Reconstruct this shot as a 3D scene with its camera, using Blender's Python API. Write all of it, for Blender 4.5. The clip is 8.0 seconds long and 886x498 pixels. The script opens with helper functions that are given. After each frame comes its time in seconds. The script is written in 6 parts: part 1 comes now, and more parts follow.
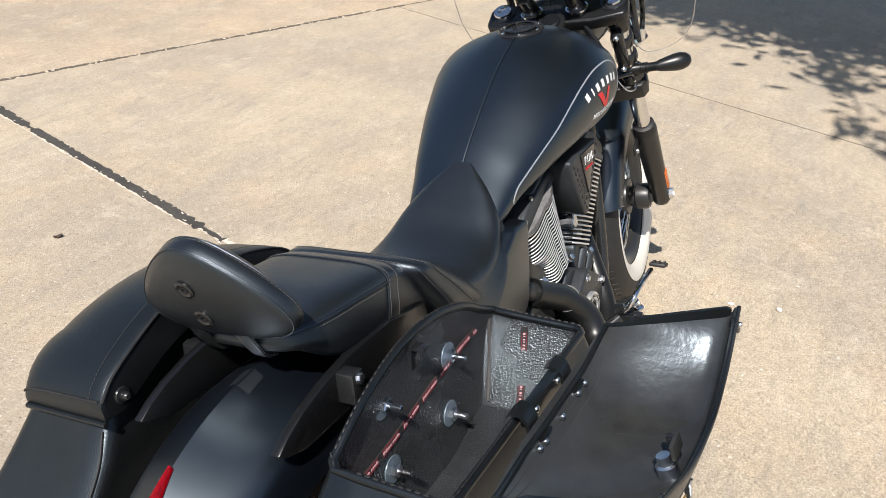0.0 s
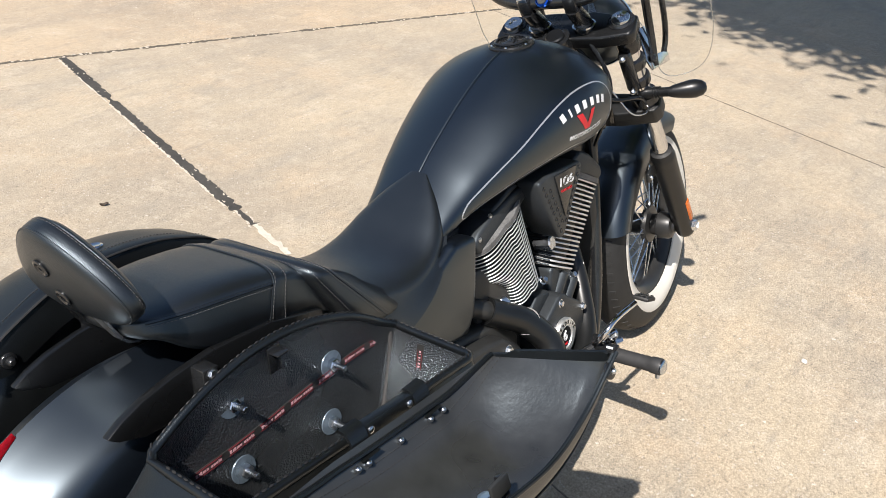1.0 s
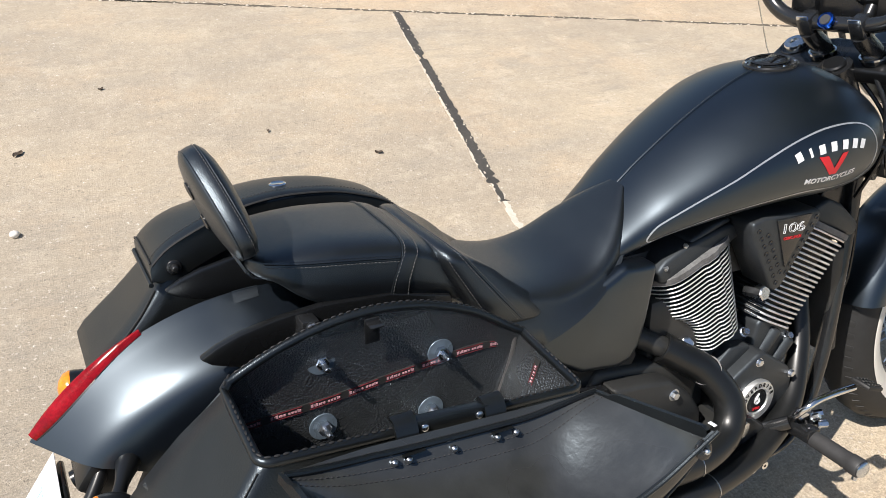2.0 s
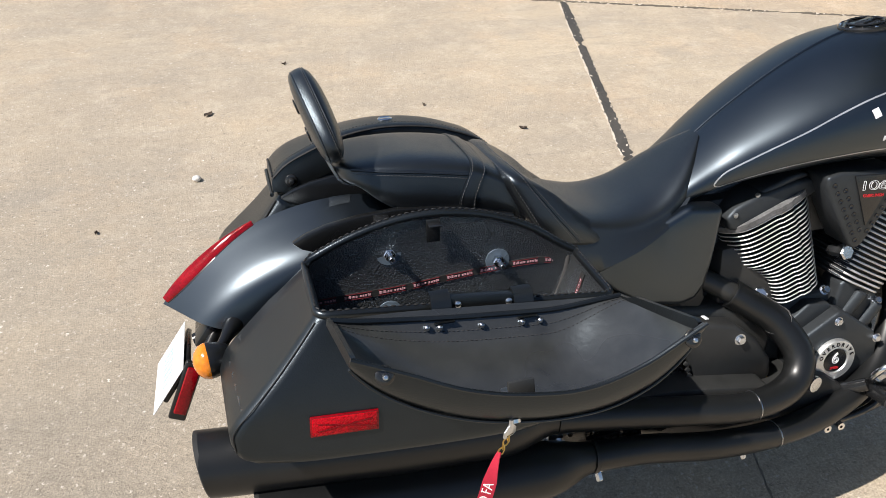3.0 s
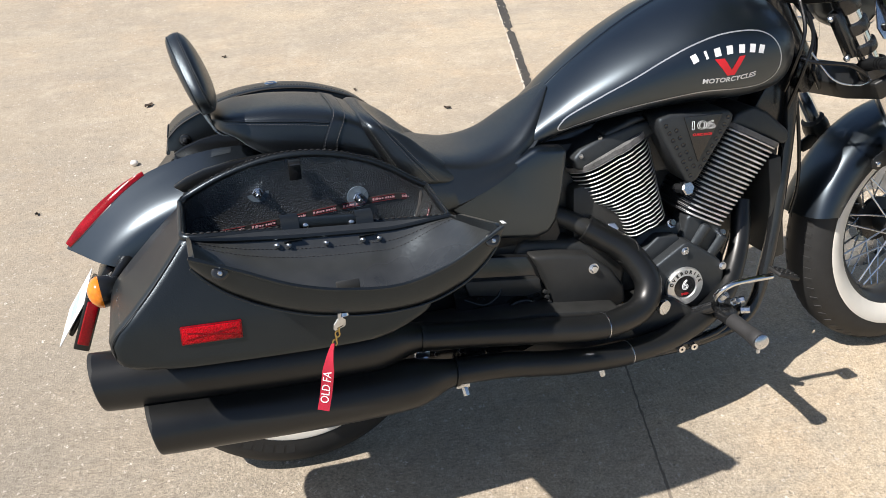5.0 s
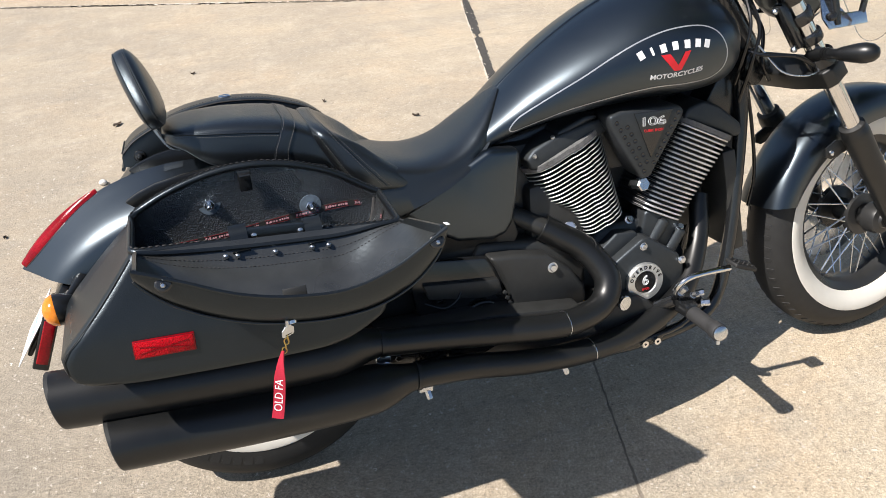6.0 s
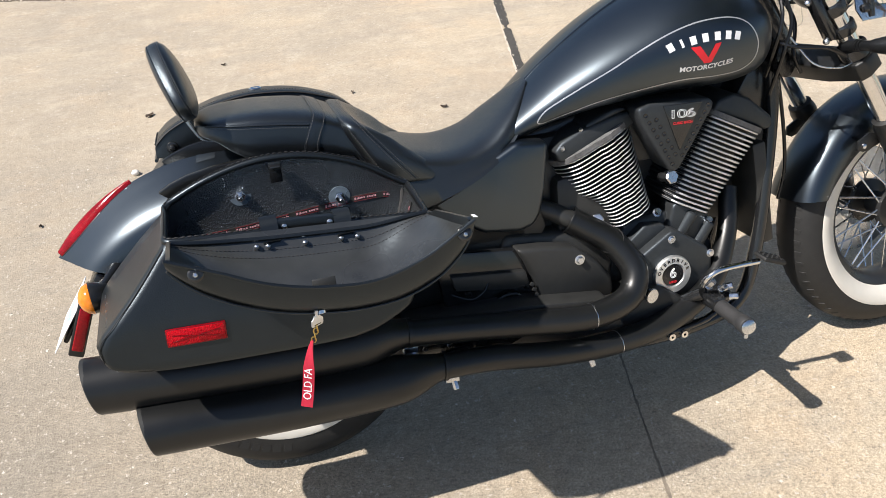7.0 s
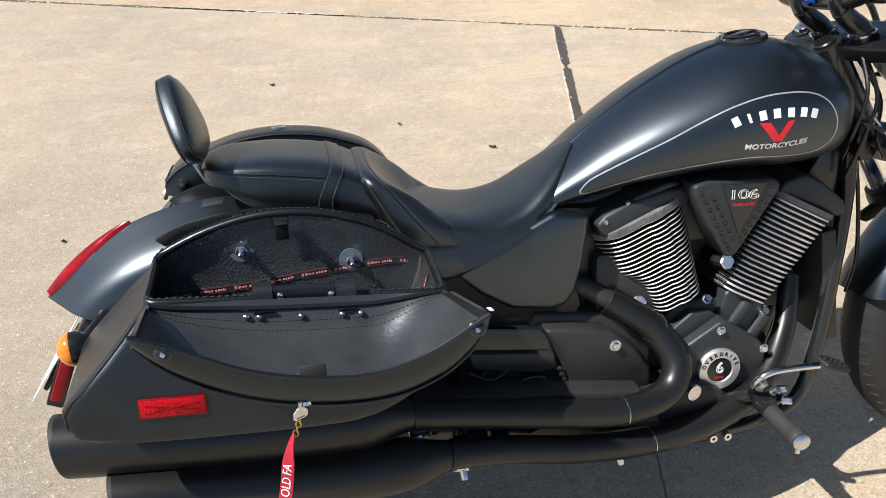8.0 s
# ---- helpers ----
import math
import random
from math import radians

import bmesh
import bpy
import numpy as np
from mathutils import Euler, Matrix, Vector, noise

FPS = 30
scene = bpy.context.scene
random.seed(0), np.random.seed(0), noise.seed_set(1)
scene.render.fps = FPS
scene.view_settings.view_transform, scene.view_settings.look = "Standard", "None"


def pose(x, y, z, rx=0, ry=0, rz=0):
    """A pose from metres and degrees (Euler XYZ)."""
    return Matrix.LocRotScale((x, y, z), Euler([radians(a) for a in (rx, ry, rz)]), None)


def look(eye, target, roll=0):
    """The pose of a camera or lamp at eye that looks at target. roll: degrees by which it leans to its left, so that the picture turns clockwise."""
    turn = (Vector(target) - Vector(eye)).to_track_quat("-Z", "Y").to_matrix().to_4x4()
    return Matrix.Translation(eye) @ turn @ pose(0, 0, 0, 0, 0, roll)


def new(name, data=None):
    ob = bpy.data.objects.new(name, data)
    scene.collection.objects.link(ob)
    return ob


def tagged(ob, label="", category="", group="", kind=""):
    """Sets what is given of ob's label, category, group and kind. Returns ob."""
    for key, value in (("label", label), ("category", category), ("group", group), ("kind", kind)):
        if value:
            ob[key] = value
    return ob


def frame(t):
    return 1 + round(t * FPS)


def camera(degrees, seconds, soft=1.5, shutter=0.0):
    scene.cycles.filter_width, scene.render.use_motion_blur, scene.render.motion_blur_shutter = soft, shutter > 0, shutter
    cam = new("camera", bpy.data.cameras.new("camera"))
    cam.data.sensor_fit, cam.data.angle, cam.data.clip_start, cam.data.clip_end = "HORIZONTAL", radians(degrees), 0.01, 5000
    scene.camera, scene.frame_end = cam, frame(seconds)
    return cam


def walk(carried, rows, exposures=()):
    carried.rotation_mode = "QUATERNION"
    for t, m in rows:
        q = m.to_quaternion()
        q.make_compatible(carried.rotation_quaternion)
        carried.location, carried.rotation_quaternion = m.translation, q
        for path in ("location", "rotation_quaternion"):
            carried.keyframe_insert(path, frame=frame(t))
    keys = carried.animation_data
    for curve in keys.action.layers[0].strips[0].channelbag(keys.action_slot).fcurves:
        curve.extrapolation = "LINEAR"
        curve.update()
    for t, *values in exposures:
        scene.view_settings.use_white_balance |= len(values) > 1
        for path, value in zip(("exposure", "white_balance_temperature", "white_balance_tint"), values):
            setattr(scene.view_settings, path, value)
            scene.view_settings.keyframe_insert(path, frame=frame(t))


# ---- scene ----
cam = camera(55.1, 8.0, 0.75)
PATH = [
    (0, (-0.676, -0.422, 1.499), (0.877, 0.306, 0.47), 3.9),
    (0.5, (-0.631, -0.636, 1.555), (0.898, 0.162, 0.542), 4.3),
    (1, (-0.476, -0.694, 1.53), (0.925, 0.275, 0.484), 5.3),
    (1.5, (-0.343, -0.738, 1.532), (0.84, 0.446, 0.438), 6.6),
    (1.7, (-0.302, -0.756, 1.535), (0.739, 0.533, 0.416), 6.3),
    (2.8, (-0.127, -1.049, 1.53), (0.345, 0.533, 0.401), 2.8),
    (3, (-0.142, -1.098, 1.529), (0.29, 0.485, 0.386), 1.3),
    (3.5, (-0.186, -1.23, 1.543), (0.252, 0.332, 0.375), -0.2),
    (4, (-0.138, -1.326, 1.552), (0.303, 0.247, 0.398), 0.3),
    (4.5, (-0.052, -1.377, 1.547), (0.397, 0.203, 0.405), 0.2),
    (4.7, (-0.021, -1.378, 1.54), (0.435, 0.202, 0.401), 0.2),
    (6, (0.079, -1.415, 1.531), (0.566, 0.171, 0.415), -2.1),
    (6.5, (0.084, -1.422, 1.532), (0.603, 0.148, 0.407), -1.5),
    (7, (0.076, -1.423, 1.539), (0.498, 0.171, 0.407), -3.0),
    (7.5, (0.127, -1.318, 1.524), (0.439, 0.313, 0.409), -3.2),
    (8, (0.176, -1.247, 1.524), (0.491, 0.401, 0.435), -0.3),
]
walk(cam, [(t, look(eye, target, roll)) for t, eye, target, roll in PATH], ((0, 0.52), (1.5, 0.58), (3, 0.50), (4.5, 0.54), (6, 0.64), (8, 0.62)))

# ---- world, sun ----
world = bpy.data.worlds.new("daylight")
scene.world = world
world.use_nodes = True
sky = world.node_tree.nodes.new("ShaderNodeTexSky")
sky.sky_type = 'NISHITA'
sky.sun_disc = False
SUN_FROM = Vector((-0.2795, -0.0423, 0.3593)).normalized()
sky.sun_elevation = math.asin(SUN_FROM.z)
sky.sun_rotation = math.atan2(SUN_FROM.x, SUN_FROM.y)
world.node_tree.links.new(sky.outputs[0], world.node_tree.nodes["Background"].inputs[0])
world.node_tree.nodes["Background"].inputs[1].default_value = 0.076
sun = new("sun", bpy.data.lights.new("sun", 'SUN'))
sun.data.energy = 4.8
sun.data.angle = radians(0.55)
sun.data.color = (1.0, 0.942, 0.885)
sun.matrix_world = look(SUN_FROM * 20, (0, 0, 0))

# ---- materials ----


def mat(name, color, rough=0.5, metal=0.0, coat=0.0, var=0.25, scale=30.0, bump=0.0, bump_scale=200.0, rough_var=0.08,
        trans=0.0, ior=1.5, cells=False, random_tint=0.0, tint=None, deep=0.001):
    """A surface with grain at two scales, roughness variation and fine relief."""
    m = bpy.data.materials.new(name)
    m.use_nodes = True
    nt = m.node_tree
    b = nt.nodes["Principled BSDF"]
    tc = nt.nodes.new("ShaderNodeTexCoord")
    n1 = nt.nodes.new("ShaderNodeTexNoise")
    n1.inputs["Scale"].default_value = scale
    n1.inputs["Detail"].default_value = 6
    n2 = nt.nodes.new("ShaderNodeTexNoise")
    n2.inputs["Scale"].default_value = scale * 0.12
    n2.inputs["Detail"].default_value = 3
    for n in (n1, n2):
        nt.links.new(tc.outputs["Object"], n.inputs["Vector"])
    add = nt.nodes.new("ShaderNodeMath")
    add.operation = 'ADD'
    nt.links.new(n1.outputs[0], add.inputs[0])
    nt.links.new(n2.outputs[0], add.inputs[1])
    ramp = nt.nodes.new("ShaderNodeMapRange")
    ramp.inputs["From Min"].default_value = 0.6
    ramp.inputs["From Max"].default_value = 1.4
    ramp.inputs["To Min"].default_value = 1 - var
    ramp.inputs["To Max"].default_value = 1 + var
    nt.links.new(add.outputs[0], ramp.inputs["Value"])
    mul = nt.nodes.new("ShaderNodeMix")
    mul.data_type = 'RGBA'
    mul.blend_type = 'MULTIPLY'
    mul.inputs[0].default_value = 1.0
    mul.inputs[6].default_value = (*color, 1)
    nt.links.new(ramp.outputs[0], mul.inputs[7])
    out = mul.outputs[2]
    if random_tint:
        oi = nt.nodes.new("ShaderNodeObjectInfo")
        r2 = nt.nodes.new("ShaderNodeMapRange")
        r2.inputs["To Min"].default_value = 1 - random_tint
        r2.inputs["To Max"].default_value = 1 + random_tint
        nt.links.new(oi.outputs["Random"], r2.inputs["Value"])
        m2 = nt.nodes.new("ShaderNodeMix")
        m2.data_type = 'RGBA'
        m2.blend_type = 'MULTIPLY'
        m2.inputs[0].default_value = 1.0
        nt.links.new(out, m2.inputs[6])
        nt.links.new(r2.outputs[0], m2.inputs[7])
        out = m2.outputs[2]
    nt.links.new(out, b.inputs["Base Color"])
    rr = nt.nodes.new("ShaderNodeMapRange")
    rr.inputs["From Min"].default_value = 0.3
    rr.inputs["From Max"].default_value = 0.7
    rr.inputs["To Min"].default_value = max(0.02, rough - rough_var)
    rr.inputs["To Max"].default_value = min(1.0, rough + rough_var)
    nt.links.new(n2.outputs[0], rr.inputs["Value"])
    nt.links.new(rr.outputs[0], b.inputs["Roughness"])
    b.inputs["Metallic"].default_value = metal
    b.inputs["Coat Weight"].default_value = coat
    b.inputs["Coat Roughness"].default_value = 0.08
    b.inputs["Transmission Weight"].default_value = trans
    b.inputs["IOR"].default_value = ior
    if tint:
        b.inputs["Specular Tint"].default_value = (*tint, 1)
    if bump:
        if cells:
            v = nt.nodes.new("ShaderNodeTexVoronoi")
            v.inputs["Scale"].default_value = bump_scale
            src = v.outputs["Distance"]
        else:
            v = nt.nodes.new("ShaderNodeTexNoise")
            v.inputs["Scale"].default_value = bump_scale
            v.inputs["Detail"].default_value = 4
            src = v.outputs[0]
        nt.links.new(tc.outputs["Object"], v.inputs["Vector"])
        bp = nt.nodes.new("ShaderNodeBump")
        bp.inputs["Strength"].default_value = bump
        bp.inputs["Distance"].default_value = deep
        nt.links.new(src, bp.inputs["Height"])
        nt.links.new(bp.outputs[0], b.inputs["Normal"])
    return m


COOL = (0.74, 0.88, 1.0)
BLACK_PAINT = mat("satin_black_paint", (0.0014, 0.0024, 0.0046), 0.34, 0.0, var=0.15, scale=60, bump=0.02, bump_scale=900, rough_var=0.02, ior=1.95, tint=COOL)
ENGINE_BLACK = mat("wrinkle_black_casting", (0.024, 0.0255, 0.0270), 0.45, var=0.25, scale=80, bump=0.3, bump_scale=700, ior=1.55, tint=COOL)
SATIN_BLACK = mat("satin_black_steel", (0.0130, 0.0136, 0.0145), 0.20, var=0.2, scale=40, rough_var=0.06, ior=1.6)
PIPE_BLACK = mat("matte_black_exhaust", (0.0085, 0.0090, 0.0092), 0.37, var=0.25, scale=25, bump=0.06, bump_scale=500, rough_var=0.07, ior=1.52)
SEAT_LEATHER = mat("black_seat_vinyl", (0.0085, 0.0096, 0.0110), 0.34, var=0.2, scale=45, bump=0.2, bump_scale=850, rough_var=0.05, cells=True, ior=1.75, tint=COOL)
BAG_LEATHER = mat("black_bag_leather", (0.0062, 0.0068, 0.0070), 0.36, var=0.35, scale=30, bump=0.3, bump_scale=380, rough_var=0.09, ior=1.60, tint=COOL)
PEBBLE_LEATHER = mat("pebbled_leather_lining", (0.027, 0.0280, 0.0285), 0.27, var=0.25, scale=40, bump=1.0, bump_scale=330, cells=True, ior=1.95, deep=0.0018, tint=COOL)
SMOOTH_LINING = mat("smooth_black_lid_lining", (0.0300, 0.0310, 0.0306), 0.28, var=0.4, scale=26, bump=0.38, bump_scale=110, rough_var=0.07, ior=1.68, tint=COOL)
BRUSHED = mat("bright_brushed_aluminium", (0.86, 0.87, 0.86), 0.42, 0.85, var=0.08, scale=150)
GLOSS_BLACK = mat("gloss_black_lacquer", (0.006, 0.006, 0.0065), 0.10, coat=0.5, var=0.1, scale=60, rough_var=0.02)
COVER_BLACK = mat("powder_coated_black", (0.024, 0.0245, 0.0240), 0.50, var=0.2, scale=60, bump=0.15, bump_scale=600)
CAST_GREY = mat("grey_cast_head", (0.13, 0.13, 0.13), 0.6, var=0.5, scale=220, bump=0.8, bump_scale=350)
WASHER = mat("blued_zinc_washer", (0.17, 0.22, 0.27), 0.30, 0.4, var=0.15, scale=100)
PLASTIC = mat("black_plastic", (0.0070, 0.0074, 0.0080), 0.27, var=0.15, scale=50, bump=0.06, bump_scale=600)
DEEP_BLACK = mat("greasy_black_metal", (0.028, 0.0285, 0.0275), 0.45, var=0.3, scale=30, bump=0.1, bump_scale=300)
GREY_RUBBER = mat("worn_grey_rubber", (0.032, 0.032, 0.033), 0.6, var=0.25, scale=60, bump=0.2, bump_scale=300)
CHROME = mat("chrome", (0.75, 0.75, 0.76), 0.1, 1.0, var=0.06, scale=40, rough_var=0.05)
STEEL = mat("zinc_steel", (0.66, 0.69, 0.73), 0.27, 1.0, var=0.15, scale=120)
FIN_METAL = mat("machined_fin_edge", (0.78, 0.78, 0.77), 0.38, 0.72, var=0.12, scale=150)
RUBBER = mat("tyre_rubber", (0.015, 0.0150, 0.0148), 0.68, var=0.3, scale=40, bump=0.15, bump_scale=250)
WHITEWALL = mat("whitewall_rubber", (0.74, 0.71, 0.64), 0.55, var=0.06, scale=25)
RIM_BLACK = mat("black_rim", (0.02, 0.02, 0.02), 0.32, var=0.2, scale=40)
RED_LENS = mat("red_lens", (0.21, 0.002, 0.006), 0.10, 0.0, coat=0.1, var=0.5, scale=260, bump=0.22, bump_scale=260, cells=True, ior=1.36)
REFLECTOR_RED = mat("red_prism_reflector", (0.42, 0.0026, 0.009), 0.22, 0.0, coat=0.0, var=0.5, scale=300, bump=0.8, bump_scale=330, cells=True, ior=1.3)
AMBER_LENS = mat("amber_lens", (0.75, 0.22, 0.01), 0.18, 0.0, coat=0.6, var=0.3, scale=120, bump=0.4, bump_scale=200)
ORANGE_LENS = mat("orange_reflector", (0.6, 0.14, 0.02), 0.25, 0.0, coat=0.3, var=0.2, scale=150, bump=0.3, bump_scale=300)
WHITE_INK = mat("white_print", (0.78, 0.79, 0.8), 0.4, var=0.05, scale=80)
RED_INK = mat("red_print", (0.62, 0.015, 0.025), 0.4, var=0.08, scale=80)
RED_THREAD = mat("dull_red_thread", (0.15, 0.012, 0.020), 0.8, var=0.3, scale=300)
PINK_INK = mat("pale_red_woven_print", (0.55, 0.30, 0.33), 0.8, var=0.4, scale=700)
SILVER_LINE = mat("silver_pinstripe", (0.5, 0.52, 0.55), 0.35, 0.6, var=0.08, scale=60)
GREY_SEAM = mat("worn_grey_leather_seam", (0.045, 0.043, 0.042), 0.6, var=0.3, scale=200, bump=0.3, bump_scale=500)
GREY_THREAD = mat("grey_thread", (0.034, 0.035, 0.038), 0.8, var=0.2, scale=300)
PALE_THREAD = mat("pale_grey_thread", (0.10, 0.10, 0.102), 0.7, var=0.2, scale=300)
BLACK_THREAD = mat("black_thread", (0.014, 0.014, 0.0145), 0.6, var=0.2, scale=300)
PLATE_WHITE = mat("plate_white", (0.78, 0.8, 0.8), 0.45, var=0.05, scale=40)
PLATE_TEAL = mat("plate_pale_blue_print", (0.42, 0.66, 0.70), 0.5, var=0.1, scale=60)
RED_WEBBING = mat("red_woven_lanyard", (0.42, 0.010, 0.035), 0.75, var=0.2, scale=300, bump=0.4, bump_scale=1500)
BLUE_ANODISED = mat("blue_anodised_aluminium", (0.02, 0.12, 0.6), 0.25, 1.0, var=0.1, scale=60)
BRASS = mat("brass", (0.6, 0.42, 0.14), 0.3, 1.0, var=0.15, scale=80)
PATCH_BLACK = mat("dark_satin_patch", (0.0060, 0.0070, 0.0090), 0.47, ior=1.95, tint=COOL, var=0.12, scale=60)
CRACK = mat("fine_dirty_crack", (0.19, 0.16, 0.125), 0.9, var=0.5, scale=70, bump=0.6, bump_scale=150)
DIRT = mat("brown_joint_dirt", (0.105, 0.088, 0.066), 0.9, var=0.4, scale=90, bump=0.6, bump_scale=150)
ACRYLIC_EDGE = mat("acrylic_edge", (0.75, 0.77, 0.76), 0.1, var=0.05, scale=20, trans=0.9, ior=1.45)
TAR = mat("tar_joint_filler", (0.056, 0.051, 0.044), 0.75, var=0.4, scale=60, bump=0.6, bump_scale=120)
CHALK = mat("pale_joint_grout", (0.56, 0.50, 0.42), 0.9, var=0.25, scale=120, bump=0.6, bump_scale=150)
DRY_LEAF = mat("dry_leaf", (0.07, 0.05, 0.035), 0.8, var=0.3, scale=80, random_tint=0.4)
WHITE_STONE = mat("white_pebble_stone", (0.72, 0.69, 0.64), 0.7, var=0.1, scale=60, bump=0.3, bump_scale=120)
BARK = mat("tree_bark", (0.12, 0.085, 0.06), 0.9, var=0.35, scale=25, bump=0.8, bump_scale=40)
LEAF = mat("tree_leaf", (0.06, 0.1, 0.03), 0.5, var=0.3, scale=10, random_tint=0.3)


def concrete(name="weathered_concrete", hue=(1, 1, 1)):
    """Weathered broom-finished concrete with exposed aggregate, streaks and stains."""
    m = bpy.data.materials.new(name)
    m.use_nodes = True
    nt = m.node_tree
    L = nt.links.new
    b = nt.nodes["Principled BSDF"]
    geo = nt.nodes.new("ShaderNodeNewGeometry")

    def noise_node(scale, detail=5, rough=0.55, stretch=None):
        n = nt.nodes.new("ShaderNodeTexNoise")
        n.inputs["Scale"].default_value = scale
        n.inputs["Detail"].default_value = detail
        n.inputs["Roughness"].default_value = rough
        src = geo.outputs["Position"]
        if stretch:
            mp = nt.nodes.new("ShaderNodeMapping")
            mp.inputs["Rotation"].default_value = (0, 0, radians(20))
            mp.inputs["Scale"].default_value = stretch
            L(src, mp.inputs[0])
            src = mp.outputs[0]
        L(src, n.inputs["Vector"])
        return n.outputs[0]

    def remap(src, a, bb, c, d):
        r = nt.nodes.new("ShaderNodeMapRange")
        for k, v in zip(("From Min", "From Max", "To Min", "To Max"), (a, bb, c, d)):
            r.inputs[k].default_value = v
        L(src, r.inputs["Value"])
        return r.outputs[0]

    def mix(fac, a, bb, mode='MIX'):
        x = nt.nodes.new("ShaderNodeMix")
        x.data_type = 'RGBA'
        x.blend_type = mode
        for sock, v in ((x.inputs[0], fac), (x.inputs[6], a), (x.inputs[7], bb)):
            if isinstance(v, (tuple, float)):
                sock.default_value = v
            else:
                L(v, sock)
        return x.outputs[2]

    def both(a, bb):
        x = nt.nodes.new("ShaderNodeMath")
        x.operation = 'MULTIPLY'
        L(a, x.inputs[0])
        L(bb, x.inputs[1])
        return x.outputs[0]

    # broad tan and grey clouds, broom streaks, ochre blooms, mottling, grit
    col = mix(remap(noise_node(0.9, 5, 0.6), 0.38, 0.62, 0, 1), (0.375, 0.318, 0.245, 1), (0.47, 0.392, 0.288, 1))
    col = mix(remap(noise_node(0.7, 6, 0.65, (0.5, 3.5, 1)), 0.48, 0.70, 0, 0.55), col, (0.325, 0.295, 0.25, 1))
    col = mix(remap(noise_node(2.3, 7, 0.7), 0.50, 0.66, 0, 0.42), col, (0.535, 0.408, 0.275, 1))
    col = mix(remap(noise_node(5.5, 7, 0.72), 0.50, 0.70, 0, 0.6), col, (0.55, 0.475, 0.37, 1))
    col = mix(remap(noise_node(3.7, 6, 0.7, (1, 4, 1)), 0.54, 0.68, 0, 0.5), col, (0.30, 0.27, 0.225, 1))
    # the base colour turns darker and greyer towards -x and -y
    place = nt.nodes.new("ShaderNodeSeparateXYZ")
    L(geo.outputs["Position"], place.inputs[0])
    greyed = nt.nodes.new("ShaderNodeMath")
    greyed.operation = 'MULTIPLY'
    L(both(remap(place.outputs[0], 1.35, -0.70, 0.0, 0.85), remap(place.outputs[1], 2.1, 0.0, 0.25, 1.0)), greyed.inputs[0])
    L(remap(noise_node(1.6, 5, 0.6), 0.35, 0.65, 0.7, 1.2), greyed.inputs[1])
    col = mix(greyed.outputs[0], col, (0.245, 0.216, 0.175, 1))
    # coarse grain, stronger towards -y
    grain = mix(1.0, remap(noise_node(38, 6, 0.75), 0.3, 0.7, 0.76, 1.20), remap(noise_node(150, 4, 0.8), 0.3, 0.7, 0.52, 1.46), 'MULTIPLY')
    grain = mix(1.0, grain, remap(noise_node(420, 2, 0.8), 0.3, 0.7, 0.70, 1.28), 'MULTIPLY')
    col = mix(1.0, col, mix(remap(place.outputs[1], 0.9, -0.4, 0.6, 1.0), (1, 1, 1, 1), grain), 'MULTIPLY')
    col = mix(1.0, col, (*hue, 1), 'MULTIPLY')
    # pale and dark aggregate that the weather has laid bare
    warp = nt.nodes.new("ShaderNodeTexNoise")
    warp.inputs["Scale"].default_value = 130
    warp.inputs["Detail"].default_value = 3
    L(geo.outputs["Position"], warp.inputs["Vector"])
    bend = nt.nodes.new("ShaderNodeVectorMath")
    bend.operation = 'MULTIPLY_ADD'
    bend.inputs[1].default_value = (0.022, 0.022, 0.0)
    L(warp.outputs["Color"], bend.inputs[0])
    L(geo.outputs["Position"], bend.inputs[2])
    v = nt.nodes.new("ShaderNodeTexVoronoi")
    v.inputs["Scale"].default_value = 95
    L(bend.outputs[0], v.inputs["Vector"])
    sep = nt.nodes.new("ShaderNodeSeparateColor")
    L(v.outputs["Color"], sep.inputs[0])
    size = remap(v.outputs["Distance"], 0.22, 0.36, 1, 0)

    col = mix(both(size, remap(sep.outputs[0], 0.76, 0.84, 0, 0.7)), col, (0.56, 0.50, 0.43, 1))
    col = mix(both(size, remap(sep.outputs[1], 0.74, 0.82, 0, 0.55)), col, (0.17, 0.145, 0.115, 1))
    v2 = nt.nodes.new("ShaderNodeTexVoronoi")
    v2.inputs["Scale"].default_value = 34
    L(bend.outputs[0], v2.inputs["Vector"])
    sep2 = nt.nodes.new("ShaderNodeSeparateColor")
    L(v2.outputs["Color"], sep2.inputs[0])
    spot = both(remap(v2.outputs["Distance"], 0.08, 0.14, 1, 0), remap(sep2.outputs[0], 0.80, 0.84, 0, 0.8))
    col = mix(spot, col, (0.72, 0.66, 0.58, 1))
    L(col, b.inputs["Base Color"])
    b.inputs["Roughness"].default_value = 0.85
    b.inputs["Specular IOR Level"].default_value = 0.3
    h = nt.nodes.new("ShaderNodeMath")
    h.operation = 'ADD'
    L(noise_node(180, 4, 0.7), h.inputs[0])
    L(remap(v.outputs["Distance"], 0.0, 0.4, 0.6, 0), h.inputs[1])
    bp = nt.nodes.new("ShaderNodeBump")
    bp.inputs["Strength"].default_value = 0.6
    bp.inputs["Distance"].default_value = 0.003
    L(h.outputs[0], bp.inputs["Height"])
    L(bp.outputs[0], b.inputs["Normal"])
    return m


CONCRETE = concrete()
PINK_CONCRETE = concrete("pinkish_weathered_concrete", (1.02, 0.985, 0.955))


